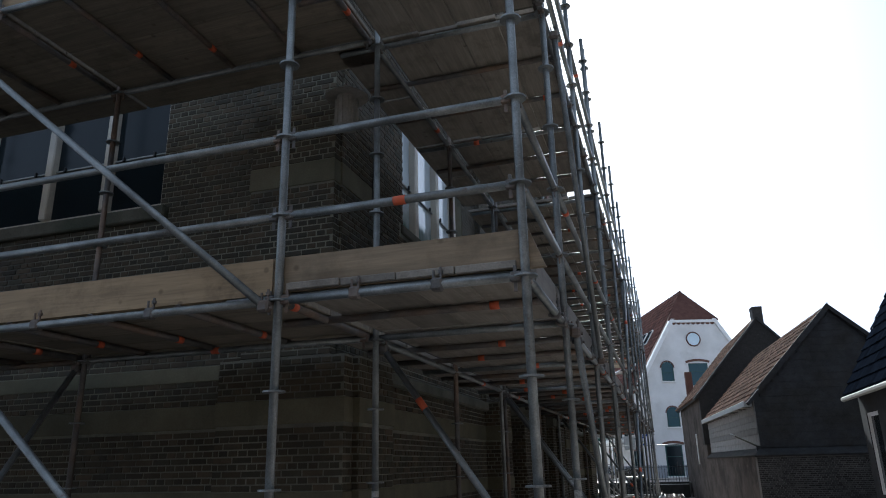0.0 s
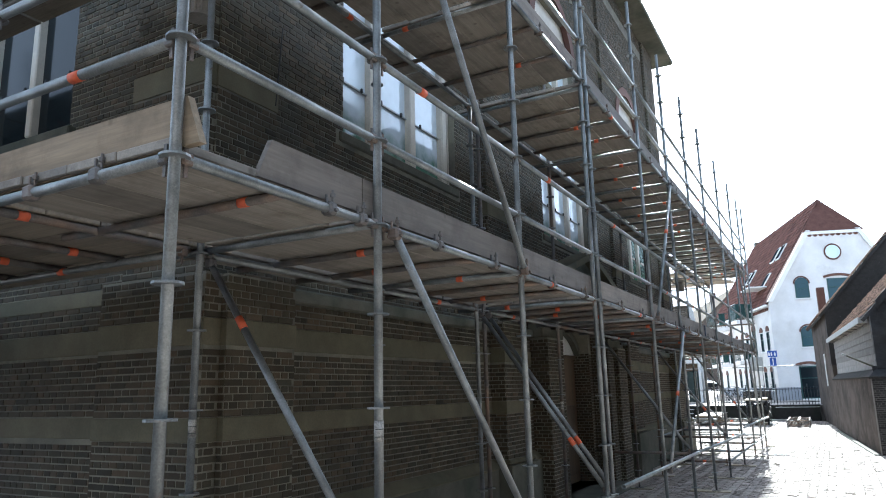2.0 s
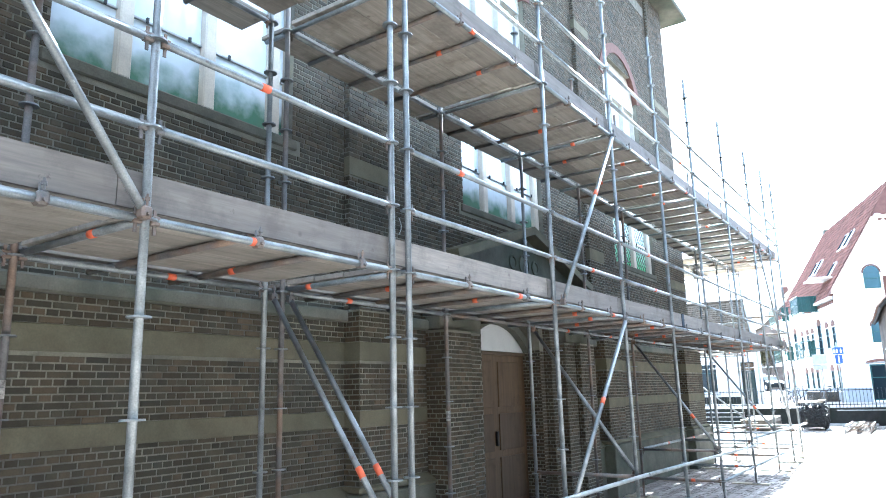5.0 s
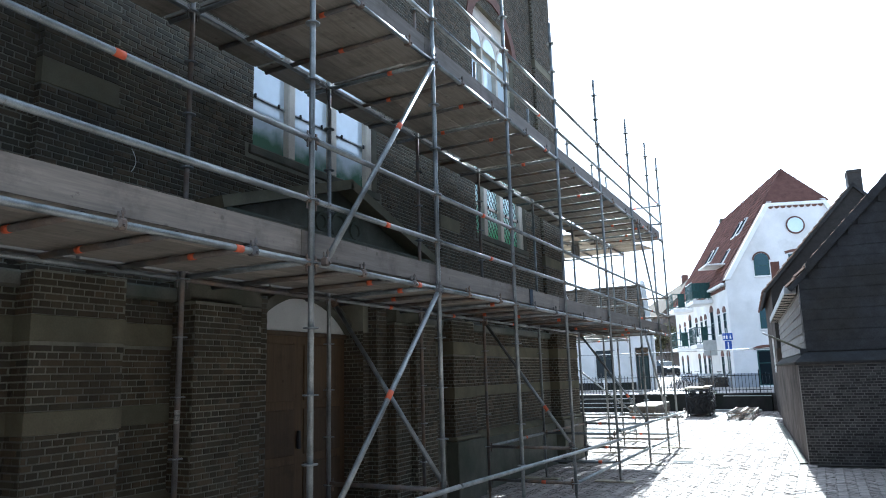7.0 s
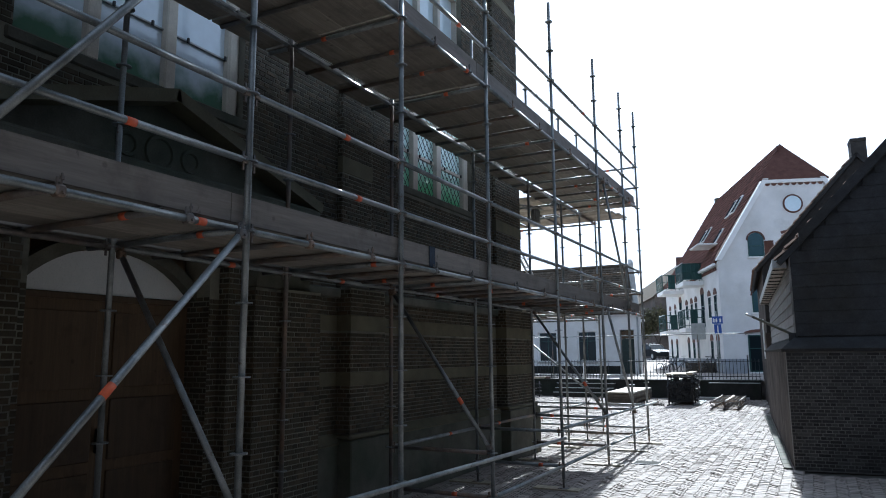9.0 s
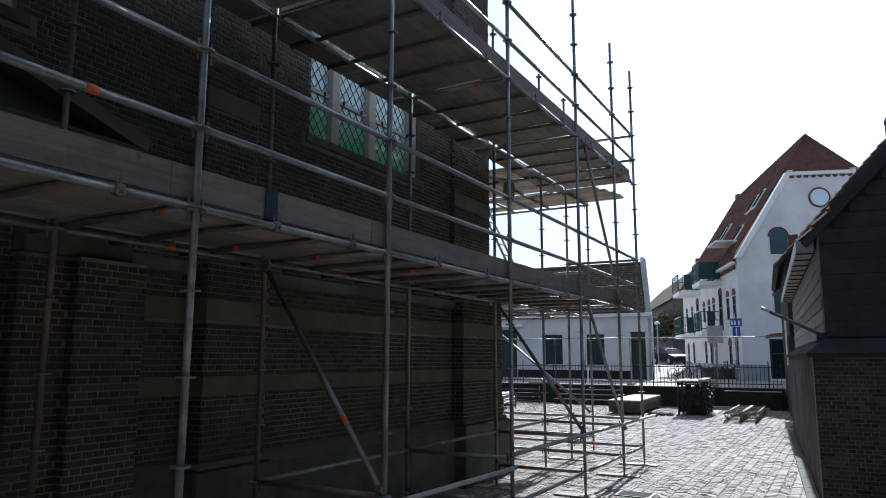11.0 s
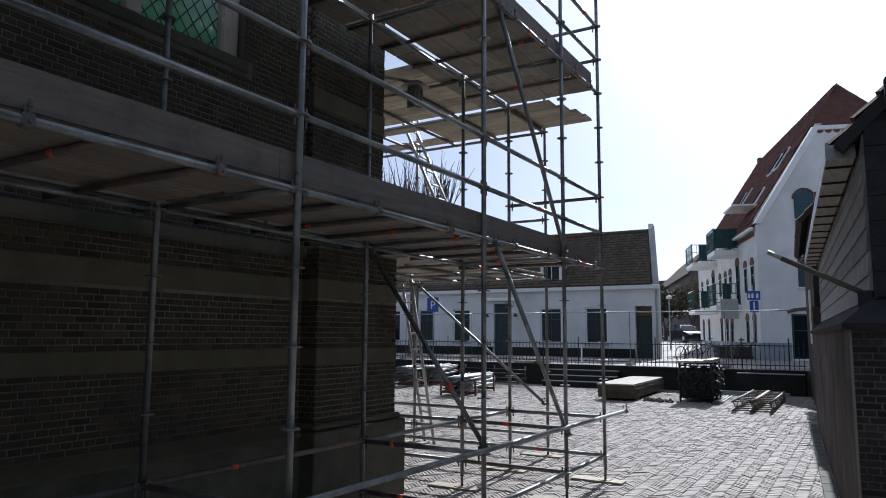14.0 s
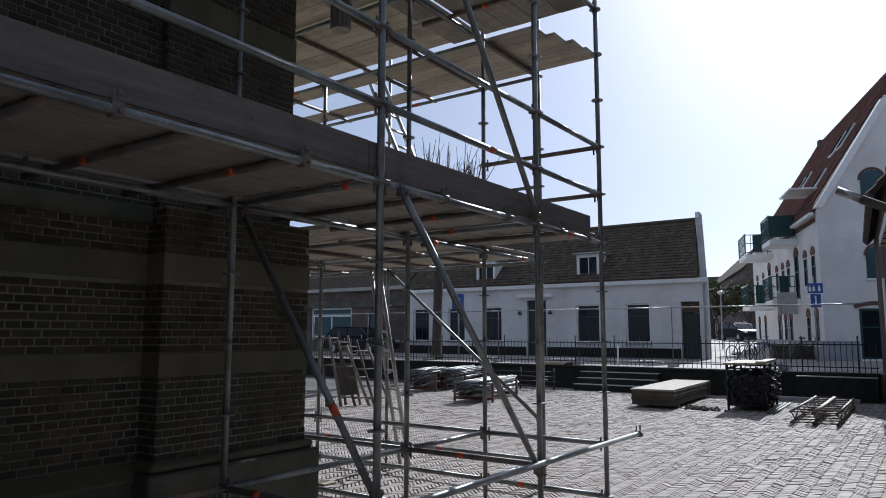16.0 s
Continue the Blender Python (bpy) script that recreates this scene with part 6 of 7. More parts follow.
for k in range(4):
    part("tread", box_bm((-6.39, 37.4 + 0.3 * k, 0.2 * k), (-3.61, 38.62, 0.2 * k + 0.199), 0.01), M["kerb_dark"], st)
    # sunlit tread tops put in as pale slabs over the dark treads
    box("nosing", (-6.39, 37.38 + 0.3 * k, 0.2 * k + 0.2), (-3.61, 37.72 + 0.3 * k, 0.2 * k + 0.225), M["concrete"], st, 0.006)
rail = thing("railing", "black iron railing on the wall along the street", "railing", (-9, 38.75, 0.8))
for z in (0.95, 1.62):
    tube("rail", (-22, 38.75, z), (2.6, 38.75, z), 0.018, M["iron"], rail, seg=6)
for k in range(164):
    x = -21.9 + k * 0.15
    if not -4.0 < x < -3.2:
        tube("bar", (x, 38.75, 0.81), (x, 38.75, 1.72 + (0.16 if k % 10 == 0 else 0)), 0.011 if k % 10 else 0.022, M["iron"], rail, seg=6)
hf = thing("site_fence", "galvanised temporary mesh fence on feet", "fence", (-4, 39.3, 0.8))
for k in range(7):
    x = -21 + 3.5 * k
    tube("post", (x, 39.3, 0.8), (x, 39.3, 2.85), 0.016, SO, hf, seg=8)
    box("foot", (x - 0.12, 39.0, 0.8), (x + 0.12, 39.6, 0.93), M["concrete"], hf, 0.02)
    if k < 6:
        tube("rail", (x, 39.3, 2.85), (x + 3.5, 39.3, 2.85), 0.02, M["zinc"], hf, seg=8)
        tube("rail", (x, 39.3, 0.98), (x + 3.5, 39.3, 0.98), 0.016, M["zinc"], hf, seg=8)
tube("rail", (0, 39.3, 2.85), (3.0, 39.3, 2.85), 0.02, M["zinc"], hf, seg=8)


def rubble():
    r = random.Random(17)
    bm = bmesh.new()
    for k in range(46):
        d = abs(r.gauss(0, 0.28))
        a = r.uniform(0, 6.28)
        s_ = r.uniform(0.025, 0.06)
        bmesh.ops.create_icosphere(bm, subdivisions=1, radius=s_, matrix=pose(1.3 * d * math.cos(a), d * math.sin(a), s_ * 0.6, r.uniform(0, 90), 0, r.uniform(0, 90)))
    for v in bm.verts:
        v.co += Vector((r.uniform(-1, 1), r.uniform(-1, 1), r.uniform(-1, 1))) * 0.008
    return bm


def board_stack(at, rz, w, l, n, th, label, material):
    t = thing("board_stack", label, "boards", at, rz=rz)
    m = pose(*at, 0, 0, rz)
    r = random.Random(5)
    for k in range(2):
        box("bearer", (0.0, 0.5 + k * (l - 1.1), 0), (w, 0.6 + k * (l - 1.1), 0.08), M["pale_wood"], t, 0.004, "", m)
    for k in range(n):
        dx, dy = r.uniform(-0.012, 0.012), r.uniform(-0.03, 0.03)
        # all but the top board go dark: the sides' shade put into colour
        box("board", (dx, dy, 0.081 + k * th), (w + dx, l + dy, 0.079 + (k + 1) * th), material if k == n - 1 else M["dark_board"], t, 0.004, "", m)
    return t


board_stack((-2.70, 33.0, 0), 3, 1.10, 4.5, 9, 0.046, "low stack of pale timber boards on bearers in the yard", M["pale_wood"])

cart = thing("stillage", "dark steel stillage crammed with scaffold couplers, boards on top", "container", (0.0, 34.8, 0), rz=4)
cm = pose(-0.42, 33.72, 0, 0, 0, 4)
cl = lambda x, y, z: tuple(cm @ Vector((x, y, z)))
CWX, CWY = 0.88, 2.3
for x in (0, CWX):
    for y in (0, CWY / 2, CWY):
        tube("post", cl(x, y, 0.0), cl(x, y, 1.15), 0.032, M["iron"], cart, seg=8)
for z in (0.18, 0.62, 1.06):
    for a, b in (((0, 0), (CWX, 0)), ((CWX, 0), (CWX, CWY)), ((0, CWY), (CWX, CWY)), ((0, 0), (0, CWY))):
        tube("rail", cl(*a, z), cl(*b, z), 0.022, M["iron"], cart, seg=6)
for lo, hi in (((0.02, 0.03, 0.17), (CWX - 0.02, 0.05, 0.86)), ((0.03, 0.06, 0.17), (0.05, CWY - 0.04, 0.86)), ((CWX - 0.05, 0.06, 0.17), (CWX - 0.03, CWY - 0.04, 0.86))):
    box("panel", lo, hi, M["iron"], cart, 0.004, "", cm)
box("base", (0.0, 0.0, 0.12), (CWX, CWY, 0.168), M["iron"], cart, 0.01, "", cm)
r = random.Random(3)
dark_coupler = coupler_mesh().copy()
dark_coupler.materials[0] = M["iron"]
for k in range(280):
    face = k % 3
    p = (r.uniform(-0.05, CWX + 0.05), r.uniform(-0.10, 0.02), r.uniform(0.2, 0.92)) if face == 0 else \
        (CWX + r.uniform(-0.04, 0.12), r.uniform(0.0, CWY), r.uniform(0.2, 0.98)) if face == 1 else \
        (r.uniform(0.05, CWX - 0.05), r.uniform(0.05, CWY - 0.05), r.uniform(0.78, 0.98))
    part("coupler", dark_coupler, None, cart, cm @ Matrix.Translation(p) @ pose(0, 0, 0, r.uniform(0, 180), r.uniform(0, 180), r.uniform(0, 180)))
for k in range(4):
    box("board", (-0.07 + 0.255 * k, -0.12 + 0.10 * (k % 3), 1.151 + 0.05 * (k == 3)), (0.165 + 0.255 * k, CWY + 0.1 - 0.12 * (k % 2), 1.20 + 0.05 * (k == 3)), M["pale_wood"], cart, 0.004, "", cm)
box("batten", (0.62, 0.05, 1.152), (0.92, 0.15, 1.199), M["pale_wood"], cart, 0.004, "", cm)
wt = thing("marker_post", "short white marker tube fixed to the railing", "post", (-5.24, 38.66, 0.82))
tube("tube", (-5.24, 38.66, 0.82), (-5.24, 38.66, 1.56), 0.03, M["white_trim"], wt)
tp = thing("timber_pile", "short reddish brown boards piled on the wall coping", "boards", (-7.5, 38.42, 0.81))
r = random.Random(8)
for k in range(6):
    x = -7.95 + 0.12 * (k % 3) + r.uniform(-0.05, 0.05)
    box("board", (x, 38.25 + 0.1 * (k % 3), 0.812 + 0.05 * (k // 3)), (x + 0.85, 38.34 + 0.1 * (k % 3), 0.858 + 0.05 * (k // 3)), M["red_brick_trim"] if k % 3 else M["pale_wood"], tp, 0.004)
rub = tagged(part("rubble", rubble(), M["sand"], None, Matrix.Translation((-1.05, 33.5, 0)), "small heap of soil and broken mortar on the pavers", "stuff"), category="rubble")
lt = thing("loose_tubes", "short grey tubes lying beside the stillage", "tubes", (0.9, 33.4, 0))
for k in range(3):
    tube("tube", (0.52 + 0.1 * k, 33.4 - 0.1 * k, 0.03), (0.40 + 0.09 * k, 36.2 + 0.1 * k, 0.03), 0.025, ST, lt)

for k in range(2):
    o = Vector((1.36 + 0.46 * k, 31.5, 0))
    g = thing("lattice_girder", "worn grey steel lattice girder lying on the pavers", "girder", tuple(o), "lattice girders on the ground")
    way = Vector((-0.02, 1, 0)).normalized()
    for x in (0, 0.42):
        for z in (0.05, 0.27):
            tube("chord", o + Vector((x, 0, z)), o + Vector((x, 0, z)) + way * 4.6, 0.025, SO, g)
    for i in range(8):
        y = 0.1 + 0.6 * i
        for z in (0.05, 0.27):
            tube("lacing", o + Vector((0, 0, z)) + way * y, o + Vector((0.42, 0, z)) + way * (y + 0.15), 0.017, SO, g, seg=6)
        for x in (0, 0.42):
            a, b = (0.05, 0.27) if i % 2 else (0.27, 0.05)
            tube("lacing", o + Vector((x, 0, a)) + way * y, o + Vector((x, 0, b)) + way * min(4.55, y + 0.6), 0.017, SO, g, seg=6)
pl = thing("plank", "pale plank lying against the low wall", "plank", (0.8, 37.88, 0))
box("board", (-0.35, 37.60, 0.0), (2.15, 37.92, 0.10), M["concrete"], pl, 0.004)


def tube_pile(at, rz, n, length, label, material, seed, rack=True):
    t = thing("tube_pile", label, "tubes", at, "tube piles", rz=rz)
    m = pose(*at, 0, 0, rz)
    r = random.Random(seed)
    per = 7
    for k in range(n):
        row, c = divmod(k, per)
        y = (c - per / 2) * 0.10 + (row % 2) * 0.05
        z = 0.16 + row * 0.052
        dx = r.uniform(-0.3, 0.3)
        a, b = m @ Vector((-length / 2 + dx, y, z + 0.03)), m @ Vector((length / 2 + dx, y + r.uniform(-0.16, 0.16), z + 0.03 + r.uniform(0, 0.05)))
        tube("tube", a, b, 0.025, material if r.random() < 0.7 else SO, t, seg=8)
    if rack:
        for x in (-length / 3, length / 3):
            box("rack_bar", (x - 0.04, -0.6, 0.06), (x + 0.04, 0.6, 0.14), M["red_brick_trim"], t, 0.01, "rusty red rack", m)
            for y in (-0.58, 0.58):
                box("rack_post", (x - 0.03, y - 0.03, 0), (x + 0.03, y + 0.03, 0.55), M["red_brick_trim"], t, 0.005, "", m)
    return t


tube_pile((-7.13, 32.9, 0), 101.5, 56, 3.3, "grey steel scaffold tubes piled in a low red rack", ST, 2)
tube_pile((-10.5, 36.5, 0), 104, 70, 3.3, "grey scaffold tubes heaped in the yard", ST, 3)
tube_pile((-10.45, 34.3, 0), 100, 77, 1.3, "grey scaffold ledgers stacked in the yard", ST, 6)
r = random.Random(31)
for k in range(4):
    o = Vector((-9.30 + 0.28 * k, 28.35 + 0.25 * k, 0))
    g = thing("trestle", "brown wooden trestle leaning against its neighbours in the yard", "trestle", tuple(o), "leaning trestles")
    a, b = o, o + Vector((0.20 + r.uniform(-0.1, 0.1), 0.62, 0))
    up_ = Vector((-0.34 - 0.14 * k, 0.02 - 0.05 * k, 2.0 - 0.13 * k))
    for p in (a, b):
        box("leg", (-0.022, -0.035, 0), (0.022, 0.035, up_.length), M["toe"] if k % 2 else M["dark_board"], g, 0.004, "", along(p, p + up_ * r.uniform(0.95, 1.0)))
    for q in (0.12, r.uniform(0.4, 0.6), 0.9):
        tube("rung", a + up_ * q, b + up_ * q, 0.022, M["toe"], g, seg=8)
    if k == 1:
        slab("panel", [a + up_ * 0.15, b + up_ * 0.15, b + up_ * 0.6, a + up_ * 0.6], 0.02, M["dark_board"], g, "worn brown board")
tr = thing("trestle_rail", "long low rail frames lying behind the tube piles", "rails", (-8, 36.8, 0))
for k in range(4):
    tube("rail", (-9.6, 36.9, 0.12 + 0.16 * k), (-6.8, 36.9, 0.12 + 0.16 * k), 0.025, M["iron"], tr)
for x in (-9.5, -8.2, -6.9):
    tube("post", (x, 36.93, 0), (x, 36.93, 0.75), 0.03, M["iron"], tr)
mh = thing("manhole_cover", "dark iron manhole cover set in the pavers", "manhole", (1.9, 18.45, 0.0))
box("frame", (1.64, 18.25, -0.02), (2.16, 18.65, 0.014), M["iron"], mh, 0.003)
box("lid", (1.68, 18.29, 0.0145), (2.12, 18.61, 0.019), M["kerb_dark"], mh, 0.003)


# signs, lamp, car, bicycle on the street
def sign_post(x, y, z, h):
    t = thing("sign_post", "grey post with blue traffic signs", "sign", (x, y, z))
    tube("post", (x, y, z), (x, y, z + h), 0.03, M["zinc"], t)
    return t


sp = sign_post(0.0, 46.9, 0.8, 3.5)
s = box("sign_plate", (-0.22, 46.83, 3.60), (0.34, 46.86, 4.01), M["sign_blue"], sp, 0.004, "blue rectangular sign with white symbols")
for x in (-0.13, 0.01, 0.21):
    box("symbol", (x - 0.045, 46.82, 3.68), (x + 0.045, 46.829, 3.86), M["white_trim"], s, 0.002)
    box("symbol", (x - 0.02, 46.82, 3.875), (x + 0.02, 46.829, 3.92), M["white_trim"], s, 0.002)
s = box("sign_plate", (-0.13, 46.83, 3.03), (0.25, 46.86, 3.57), M["sign_blue"], sp, 0.004, "blue sign with white upright bar")
box("symbol", (0.03, 46.82, 3.1), (0.09, 46.829, 3.5), M["white_trim"], s, 0.002)
sp = sign_post(-0.80, 45.6, 0.8, 2.8)
box("sign_plate", (-1.17, 45.52, 2.72), (-0.43, 45.56, 3.6), M["zinc"], sp, 0.01, "grey back of a large sign")
sp = sign_post(-13.25, 40.5, 0.8, 2.9)
s = box("sign_plate", (-13.56, 40.42, 3.0), (-12.94, 40.45, 3.68), M["sign_blue"], sp, 0.004, "blue parking sign")
ft = bpy.data.curves.new("letter", "FONT")
ft.body, ft.size, ft.extrude, ft.align_x = "P", 0.55, 0.002, "CENTER"
letter = new("letter", ft)
letter.data.materials.append(M["white_trim"])
letter.parent = s
WORLD[letter] = Matrix.Translation((-13.25, 40.415, 3.13)) @ pose(0, 0, 0, 90, 0, 0)
letter.matrix_basis = WORLD[s].inverted() @ WORLD[letter]
sl_ = thing("street_lamp", "grey street lamp with white globe", "street lamp", (-6.82, 60, 0.85))
tube("post", (-6.82, 60, 0.8), (-6.82, 60, 4.35), 0.045, M["zinc"], sl_)
bm = bmesh.new()
bmesh.ops.create_uvsphere(bm, u_segments=16, v_segments=10, radius=0.2, matrix=Matrix.Diagonal((1, 1, 0.62, 1)))
part("globe", bm, M["lamp_glass"], sl_, Matrix.Translation((-6.82, 60, 4.5)))


def car(at, rz, label):
    t = thing("car", label, "car", at, rz=rz)
    m = pose(*at, 0, 0, rz)
    for name, prof, half, lean, material in (("body", [(-2.1, 0.32), (2.08, 0.32), (2.15, 0.66), (2.0, 0.80), (1.1, 0.97), (-1.95, 1.02), (-2.15, 0.85)], 0.86, 0.0, M["car"]),
                                             ("cabin", [(-1.98, 1.0), (1.15, 0.96), (0.35, 1.44), (-1.55, 1.47)], 0.80, 0.16, M["pane_dark"]),
                                             ("roof", [(-1.62, 1.43), (0.40, 1.41), (0.25, 1.50), (-1.40, 1.53)], 0.66, 0.06, M["car"])):
        bm = bmesh.new()
        n = len(prof)
        top = max(z for x, z in prof) - 0.12
        sides = [[bm.verts.new((x, s_ * (half - (lean if z > top else 0)), z)) for x, z in prof] for s_ in (-1, 1)]
        bm.faces.new(sides[0]); bm.faces.new(sides[1][::-1])
        for k in range(n):
            bm.faces.new((sides[0][k], sides[1][k], sides[1][(k + 1) % n], sides[0][(k + 1) % n]))
        bmesh.ops.recalc_face_normals(bm, faces=bm.faces[:])
        bmesh.ops.bevel(bm, geom=bm.edges[:], offset=0.04, segments=2, affect="EDGES")
        part(name, bm, material, t, m)
    for s in (-1, 1):
        for x0, x1 in ((1.08, 0.36), (-0.35, -0.42), (-1.92, -1.55)):
            tube("pillar", m @ Vector((x0, s * 0.79, 0.98)), m @ Vector((x1, s * 0.66, 1.43)), 0.03, M["car"], t, seg=6)
        for x in (-1.3, 1.35):
            bm = bmesh.new()
            bmesh.ops.create_cone(bm, cap_ends=True, segments=18, radius1=0.33, radius2=0.33, depth=0.2, matrix=pose(x, s * 0.78, 0.33, 90, 0, 0))
            wheel = part("wheel", bm, M["rubber"], t, m)
            bm = bmesh.new()
            bmesh.ops.create_cone(bm, cap_ends=True, segments=14, radius1=0.2, radius2=0.2, depth=0.21, matrix=pose(x, s * 0.785, 0.33, 90, 0, 0))
            part("rim", bm, M["alu"], wheel, m)
        box("headlight", (1.98, s * 0.62 - 0.16, 0.66), (2.165, s * 0.62 + 0.16, 0.8), M["lamp_glass"], t, 0.03, "", m)
        box("tail_light", (-2.17, s * 0.66 - 0.12, 0.72), (-2.0, s * 0.66 + 0.12, 0.95), M["tape"], t, 0.02, "", m)
    return t


car((-9.4, 76.5, 1.4), -50, "dark parked car on the far street")
car((-22.3, 44.2, 0.8), 0, "dark parked car behind the railing")


def bicycle(at, rz):
    t = thing("bicycle", "dark bicycle parked by the railing", "bicycle", at, "bicycles", rz=rz)
    m = pose(*at, 0, 0, rz)
    g = lambda x, z, y=0: m @ Vector((x, y, z))
    for x in (-0.52, 0.52):
        wheel = part("wheel", ring_mesh(0.33, 0.02), M["rubber"], t, m @ Matrix.Translation((x, 0, 0.35)))
        for k in range(9):
            c, d = 0.31 * math.cos(k * math.pi / 9), 0.31 * math.sin(k * math.pi / 9)
            tube("spoke", g(x - c, 0.35 - d), g(x + c, 0.35 + d), 0.003, M["alu"], wheel, seg=4)
    for a, b in (((-0.52, 0.34), (-0.15, 0.85)), ((-0.15, 0.85), (-0.05, 0.3)), ((-0.05, 0.3), (0.38, 0.8)), ((-0.15, 0.75), (0.38, 0.8)), ((0.38, 0.95), (0.52, 0.34)), ((-0.52, 0.34), (-0.05, 0.3))):
        tube("frame_tube", g(*a), g(*b), 0.018, M["iron"], t, seg=6)
    tube("handlebar", g(0.36, 1.02, -0.28), g(0.36, 1.02, 0.28), 0.014, M["iron"], t, seg=6)
    box("saddle", (-0.27, -0.07, 0.9), (-0.02, 0.07, 0.96), M["rubber"], t, 0.02, "", m)
    return t


bicycle((-0.75, 49.3, 0.84), 20)
pt = thing("planter", "long brown wooden planter beside the house wall", "planter", (-1.3, 49.9, 0.83))
for k in range(3):
    box("board", (-2.25, 49.7, 0.84 + 0.2 * k), (-0.4, 49.74, 1.03 + 0.2 * k), M["dark_board"], pt, 0.008)
    box("board", (-2.25, 50.26, 0.84 + 0.2 * k), (-0.4, 50.3, 1.03 + 0.2 * k), M["dark_board"], pt, 0.008)
for x in (-2.25, -0.44):
    box("end_board", (x, 49.745, 0.84), (x + 0.04, 50.255, 1.43), M["dark_board"], pt, 0.008)
box("soil", (-2.2, 49.75, 0.86), (-0.45, 50.25, 1.36), M["sand"], pt, 0.01)
bicycle((-2.45, 44.8, 0.8), 60)
bicycle((-2.0, 45.6, 0.81), 35)


# far houses down the street
def far_house(x, y, w, d, e, rdg, rz, wallmat, roofmat, label):
    t = thing("far_house", label, "house", (x, y, 1.2), "far houses", rz=rz)
    m = pose(x, y, 1.2, 0, 0, rz)
    q = lambda a, b, c: tuple(m @ Vector((a, b, c)))
    part("wall", box_bm((0, 0, -1), (w, d, e)), wallmat, t, m)
    shape([(0, e), (d, e), (d / 2, rdg)], 0.2, m @ Matrix.Translation((w, 0, 0)) @ pose(0, 0, 0, 0, 0, 90), "gable", wallmat, t)
    slab("roof_slope", [q(-0.2, -0.3, e - 0.15), q(w + 0.2, -0.3, e - 0.15), q(w + 0.2, d / 2, rdg), q(-0.2, d / 2, rdg)], 0.15, roofmat, t)
    slab("roof_slope", [q(w + 0.2, d + 0.3, e - 0.15), q(-0.2, d + 0.3, e - 0.15), q(-0.2, d / 2, rdg), q(w + 0.2, d / 2, rdg)], 0.15, roofmat, t)
    for i in range(int(w / 3)):
        for z in (0.6, 3.2):
            if z + 1.6 < e:
                wn_ = box("window", (0.8 + i * 3, -0.04, z), (2.2 + i * 3, 0.06, z + 1.5), M["white_trim"], t, 0.02, "", m)
                box("pane", (0.9 + i * 3, -0.05, z + 0.1), (2.1 + i * 3, -0.041, z + 1.4), M["pane_dark"], wn_, 0, "", m)
    box("chimney", (w * 0.7, d / 2 - 0.4, rdg - 0.6), (w * 0.7 + 0.8, d / 2 + 0.4, rdg + 0.9), M["red_brick_trim"], t, 0.01, "", m)
    return t


FT = Vector((4.1, 14.7, 0)) + ((WM @ Vector((0.6, 66, 0))) - Vector((4.1, 14.7, 0))) * 1.3
far_house(FT.x, FT.y, 52, 11.7, 7.6, 13.2, -70.5, M["brown_brick"], M["tile_grey"], "brown brick terrace down the street")
far_house(-52, 150, 38, 11, 7.3, 12, 5, M["brown_brick"], M["tile_grey"], "brick terrace closing the far street")


# trees: bare branches beyond the far scaffold, leafy ones down the street and across the lane
def branch_tree(name, at, height, label, spread=0.5, leaves=0, seed=0, r0=0.16, leaf=0.12, look_="leaf"):
    r = random.Random(seed)
    t = thing(name, label, "tree", at)
    bm = bmesh.new()
    tips = []

    def grow(p, d, length, rad, lev):
        q = p + d * length
        rod_bm(bm, p, q, rad, 6 if lev < 2 else 4, rad * 0.68)
        if lev >= 5:
            tips.append(q)
            return
        if lev > 2:
            tips.append(q)
        for k in range(3 if lev in (1, 2) else 2):
            nd = (d + Vector((r.uniform(-1, 1), r.uniform(-1, 1), r.uniform(-0.25, 0.55))) * spread).normalized()
            grow(q, nd, length * r.uniform(0.68, 0.86), rad * 0.62, lev + 1)

    grow(Vector((0, 0, 0)), Vector((0.02, 0.01, 1)), height * 0.27, r0, 0)
    part("trunk", bm, M["bark"], t, Matrix.Translation(at))
    if leaves:
        verts, faces = [], []
        for q in tips:
            for k in range(leaves):
                c = q + Vector((r.gauss(0, 0.35), r.gauss(0, 0.35), r.gauss(0, 0.3)))
                a = Vector((r.uniform(-1, 1), r.uniform(-1, 1), r.uniform(-1, 1))).normalized() * leaf
                b = a.cross(Vector((r.uniform(-1, 1), r.uniform(-1, 1), r.uniform(-1, 1)))).normalized() * leaf * 0.6
                i = len(verts)
                verts += [tuple(c - a), tuple(c + b), tuple(c + a), tuple(c - b)]
                faces.append((i, i + 1, i + 2, i + 3))
        part("crown", pydata("crown", verts, faces), M[look_], t, Matrix.Translation(at), kind="stuff")
    return t




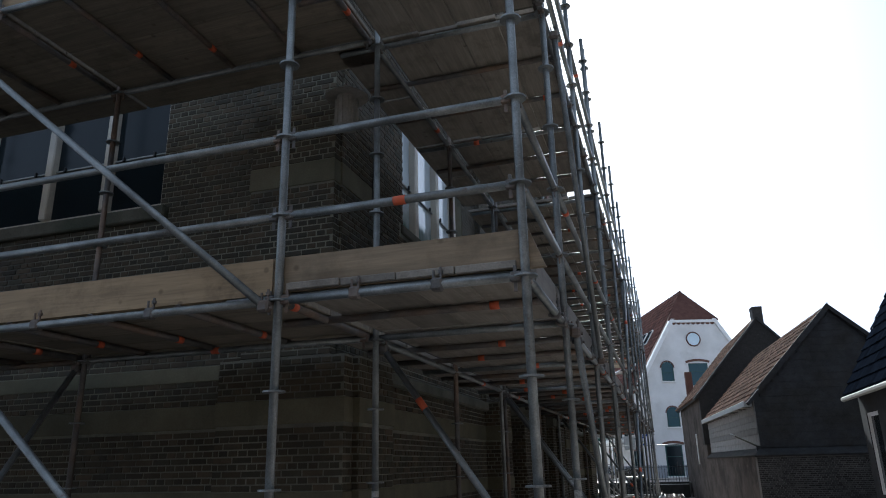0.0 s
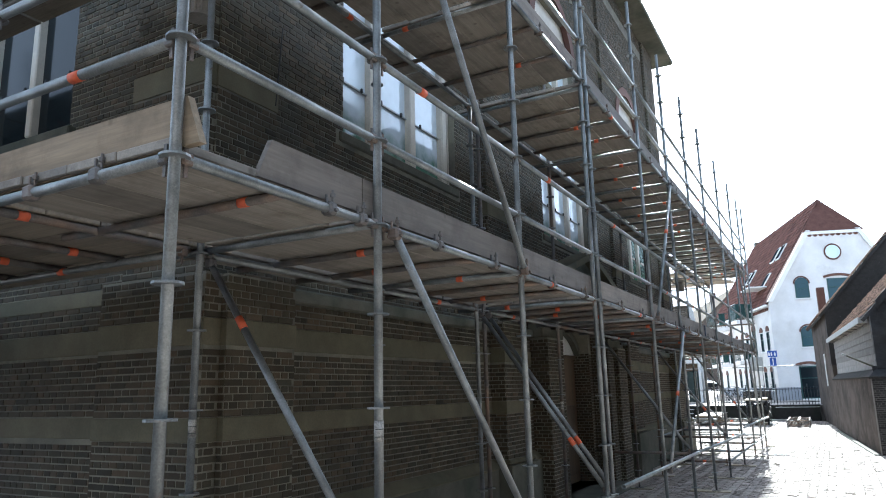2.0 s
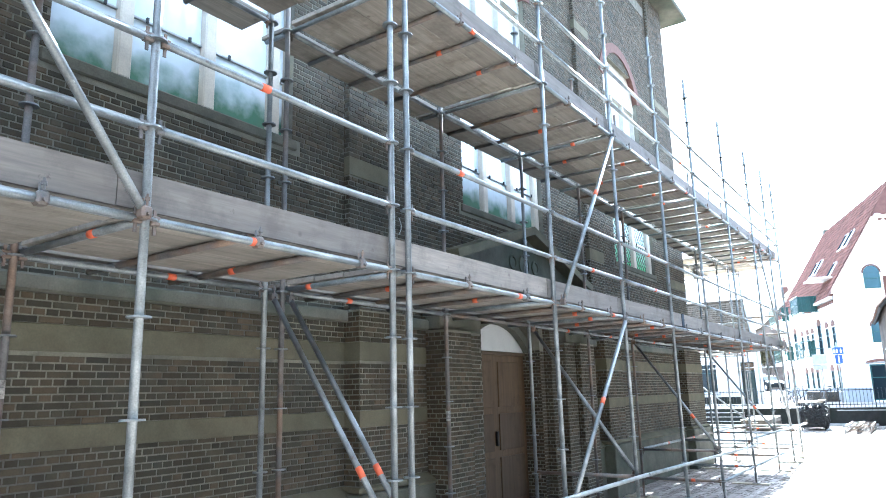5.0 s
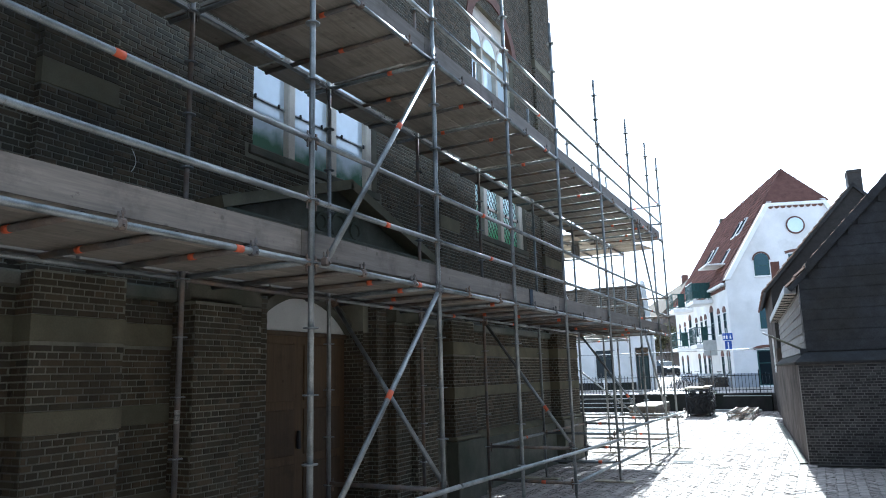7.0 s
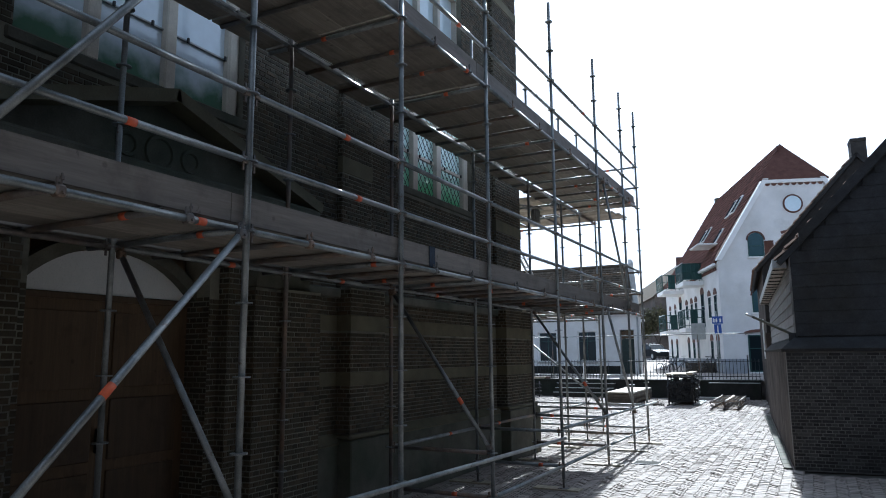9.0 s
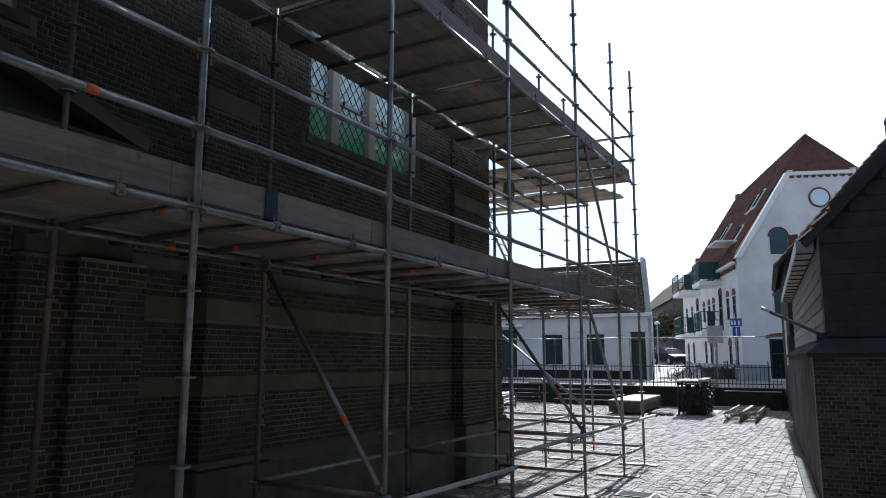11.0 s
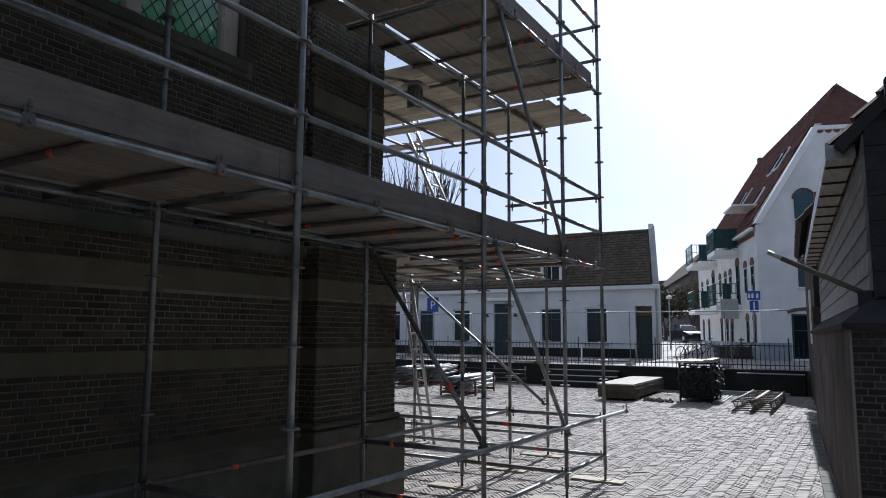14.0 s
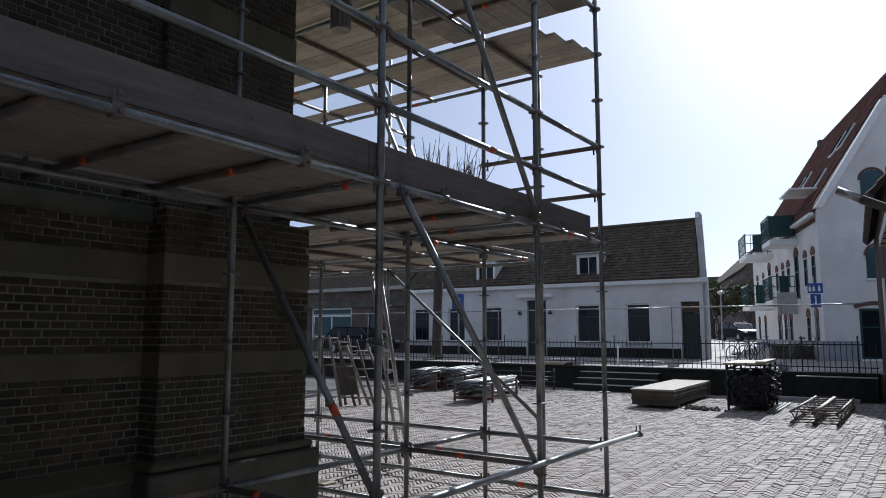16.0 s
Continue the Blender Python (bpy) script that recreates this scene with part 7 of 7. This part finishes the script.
def pollard(at, label):
    """Thick trunk, short knuckled limbs and a brush of thin upright twigs."""
    r = random.Random(12)
    t = thing("bare_tree", label, "tree", at)
    bm = bmesh.new()
    for z0, z1, ra, rb in ((0, 0.5, 0.28, 0.22), (0.5, 2.6, 0.22, 0.2), (2.6, 4.4, 0.2, 0.24)):
        rod_bm(bm, (0.03 * z0, 0, z0), (0.03 * z1, 0, z1), ra, 12, rb)
    heads = []
    for k in range(9):
        a = k * 2 * math.pi / 9 + r.uniform(-0.2, 0.2)
        out = r.uniform(0.9, 1.9)
        p = Vector((0.13, 0, 4.25))
        q = p + Vector((math.cos(a) * out * 0.55, math.sin(a) * out * 0.55, r.uniform(0.7, 1.1)))
        e = q + Vector((math.cos(a) * out * 0.45, math.sin(a) * out * 0.45, r.uniform(0.9, 1.5)))
        rod_bm(bm, p, q, 0.15, 8, 0.11)
        rod_bm(bm, q, e, 0.11, 8, 0.12)
        heads.append((e, a))
    part("trunk", bm, M["bark"], t, Matrix.Translation(at))
    bm = bmesh.new()
    for e, a in heads:
        for k in range(13):
            d = Vector((math.cos(a) * 0.16 + r.gauss(0, 0.2), math.sin(a) * 0.16 + r.gauss(0, 0.2), 1)).normalized()
            long = r.uniform(1.8, 3.6)
            mid = e + d * long * 0.5
            tip = mid + (d + Vector((r.gauss(0, 0.1), r.gauss(0, 0.1), 0.25))).normalized() * long * 0.5
            rod_bm(bm, e, mid, 0.032, 5, 0.022)
            rod_bm(bm, mid, tip, 0.022, 4, 0.010)
            for q in range(2):
                f = mid.lerp(tip, r.uniform(0, 0.5))
                rod_bm(bm, f, f + (d + Vector((r.gauss(0, 0.4), r.gauss(0, 0.4), 0))).normalized() * r.uniform(0.4, 0.9), 0.009, 4, 0.004)
    tagged(part("brushwood", bm, M["bark"], t, Matrix.Translation(at)), kind="stuff")
    return t


branch_tree("tree", (-13.4, 86, 1.4), 4.6, "small street tree in brown bud", 0.55, 22, 41, 0.16, 0.16, "bud")
branch_tree("tree", (-11.0, 88, 1.4), 6.0, "street tree in brown bud", 0.5, 16, 43, 0.16, 0.16, "bud")
branch_tree("tree", (-15.6, 92, 1.4), 5.0, "street tree in brown bud", 0.5, 18, 44, 0.16, 0.16, "bud")
pollard((-14.1, 40.0, 0.8), "bare pollarded tree with upright twigs")
branch_tree("tree", (-17.4, 100, 1.4), 7, "leafy street tree in spring green", 0.5, 14, 7, 0.2, 0.25)
for k, (x, y) in enumerate(((13.5, 2), (15, 7.5), (13.5, 13), (17, 18.5), (14.5, -5))):
    branch_tree("tree", (x, y, 0), 15, "leafy green tree across the lane", 0.5, 16, 20 + k, 0.28, 0.3)

# ---- joined and single bricks and pavers, last ----
n_single = 0
for items, m, parent, near in late_bricks:
    if near and n_single < 300:
        take = 300 - n_single
        brick_pieces(items, m, parent, limit=take)
        n_single += min(len(items), take)
        items = items[take:]
    if items:
        tagged(part("pier_brickwork", bricks_mesh("pier_brickwork", items), BR, parent, m), kind="stuff")

r = random.Random(9)
pv, near_p = [], []
PL_, PW_, UNIT = 0.203, 0.0465, 0.0525
# herringbone at forty-five degrees, its zigzags running down the lane
E1, E2 = Vector((math.sqrt(0.5), math.sqrt(0.5), 0)), Vector((-math.sqrt(0.5), math.sqrt(0.5), 0))
for s_ in range(-46, 40):
    for t_ in range(-420, 760):
        i, j = t_ + 8 * s_, t_
        for cx, cy, ang in ((i + 2, j + 0.5, 45), (i + 0.5, j + 3, 135)):
            c = (E1 * cx + E2 * cy) * UNIT
            x, y = c.x, c.y
            if not (-11.5 < x < 6.2 and -9 < y < 38.15) or (x < -0.9 and y < 19.3) or (y > 18.3 and x > 4.43 - 0.084 * (y - 18.42)):
                continue
            dz = r.gauss(0, 0.0022) + 0.011 * noise.noise(Vector((x * 0.45, y * 0.45, 0))) + (-0.001 if ang == 45 else 0.002)
            (near_p if 2.1 < x < 4.0 and 17.6 < y < 20.4 else pv).append((x, y, dz, r.gauss(0, 0.0018), r.gauss(0, 0.0016), ang + r.gauss(0, 0.9)))
pv += near_p[300:]
near_p = near_p[:300]


def paver_verts(x, y, dz, tx, ty, ang=0.0):
    """Corners of one paver with eased edges: its foot in the sand, then its face."""
    tight = abs(ang - 45) < 20
    e, h, w = (0.003, PL_ / 2 + 0.001, PW_ / 2 + 0.0015) if tight else (0.005, PL_ / 2, PW_ / 2 - 0.001)
    ca, sa = math.cos(radians(ang)), math.sin(radians(ang))
    at = lambda u, v, z: (x + u * ca - v * sa, y + u * sa + v * ca, z)
    b = [at(-h, -w, -0.03), at(h, -w, -0.03), at(h, w, -0.03), at(-h, w, -0.03)]
    t = [at(-h + e, -w + e, dz - tx - ty), at(h - e, -w + e, dz + tx - ty), at(h - e, w - e, dz + tx + ty), at(-h + e, w - e, dz - tx + ty)]
    return b + t


QUADS = [(4, 5, 6, 7), (0, 1, 5, 4), (1, 2, 6, 5), (2, 3, 7, 6), (3, 0, 4, 7)]
verts, faces = [], []
for p in pv:
    k = len(verts)
    verts += paver_verts(*p)
    faces += [tuple(k + i for i in q) for q in QUADS]
tagged(part("paving", pydata("paving", verts, faces), M["paver"], yard), kind="stuff")
pm = [pydata("paver", paver_verts(0, 0, 0.002 * (k - 2), 0.0016 * (k - 2), 0.0012 * (2 - k)), QUADS) for k in range(5)]
for me in pm:
    me.materials.append(M["paver_piece"])
for x, y, dz, tx, ty, ang in near_p:
    part("paver", pm[r.randrange(5)], None, yard, pose(x, y, dz * 0.5, 0, 0, ang))
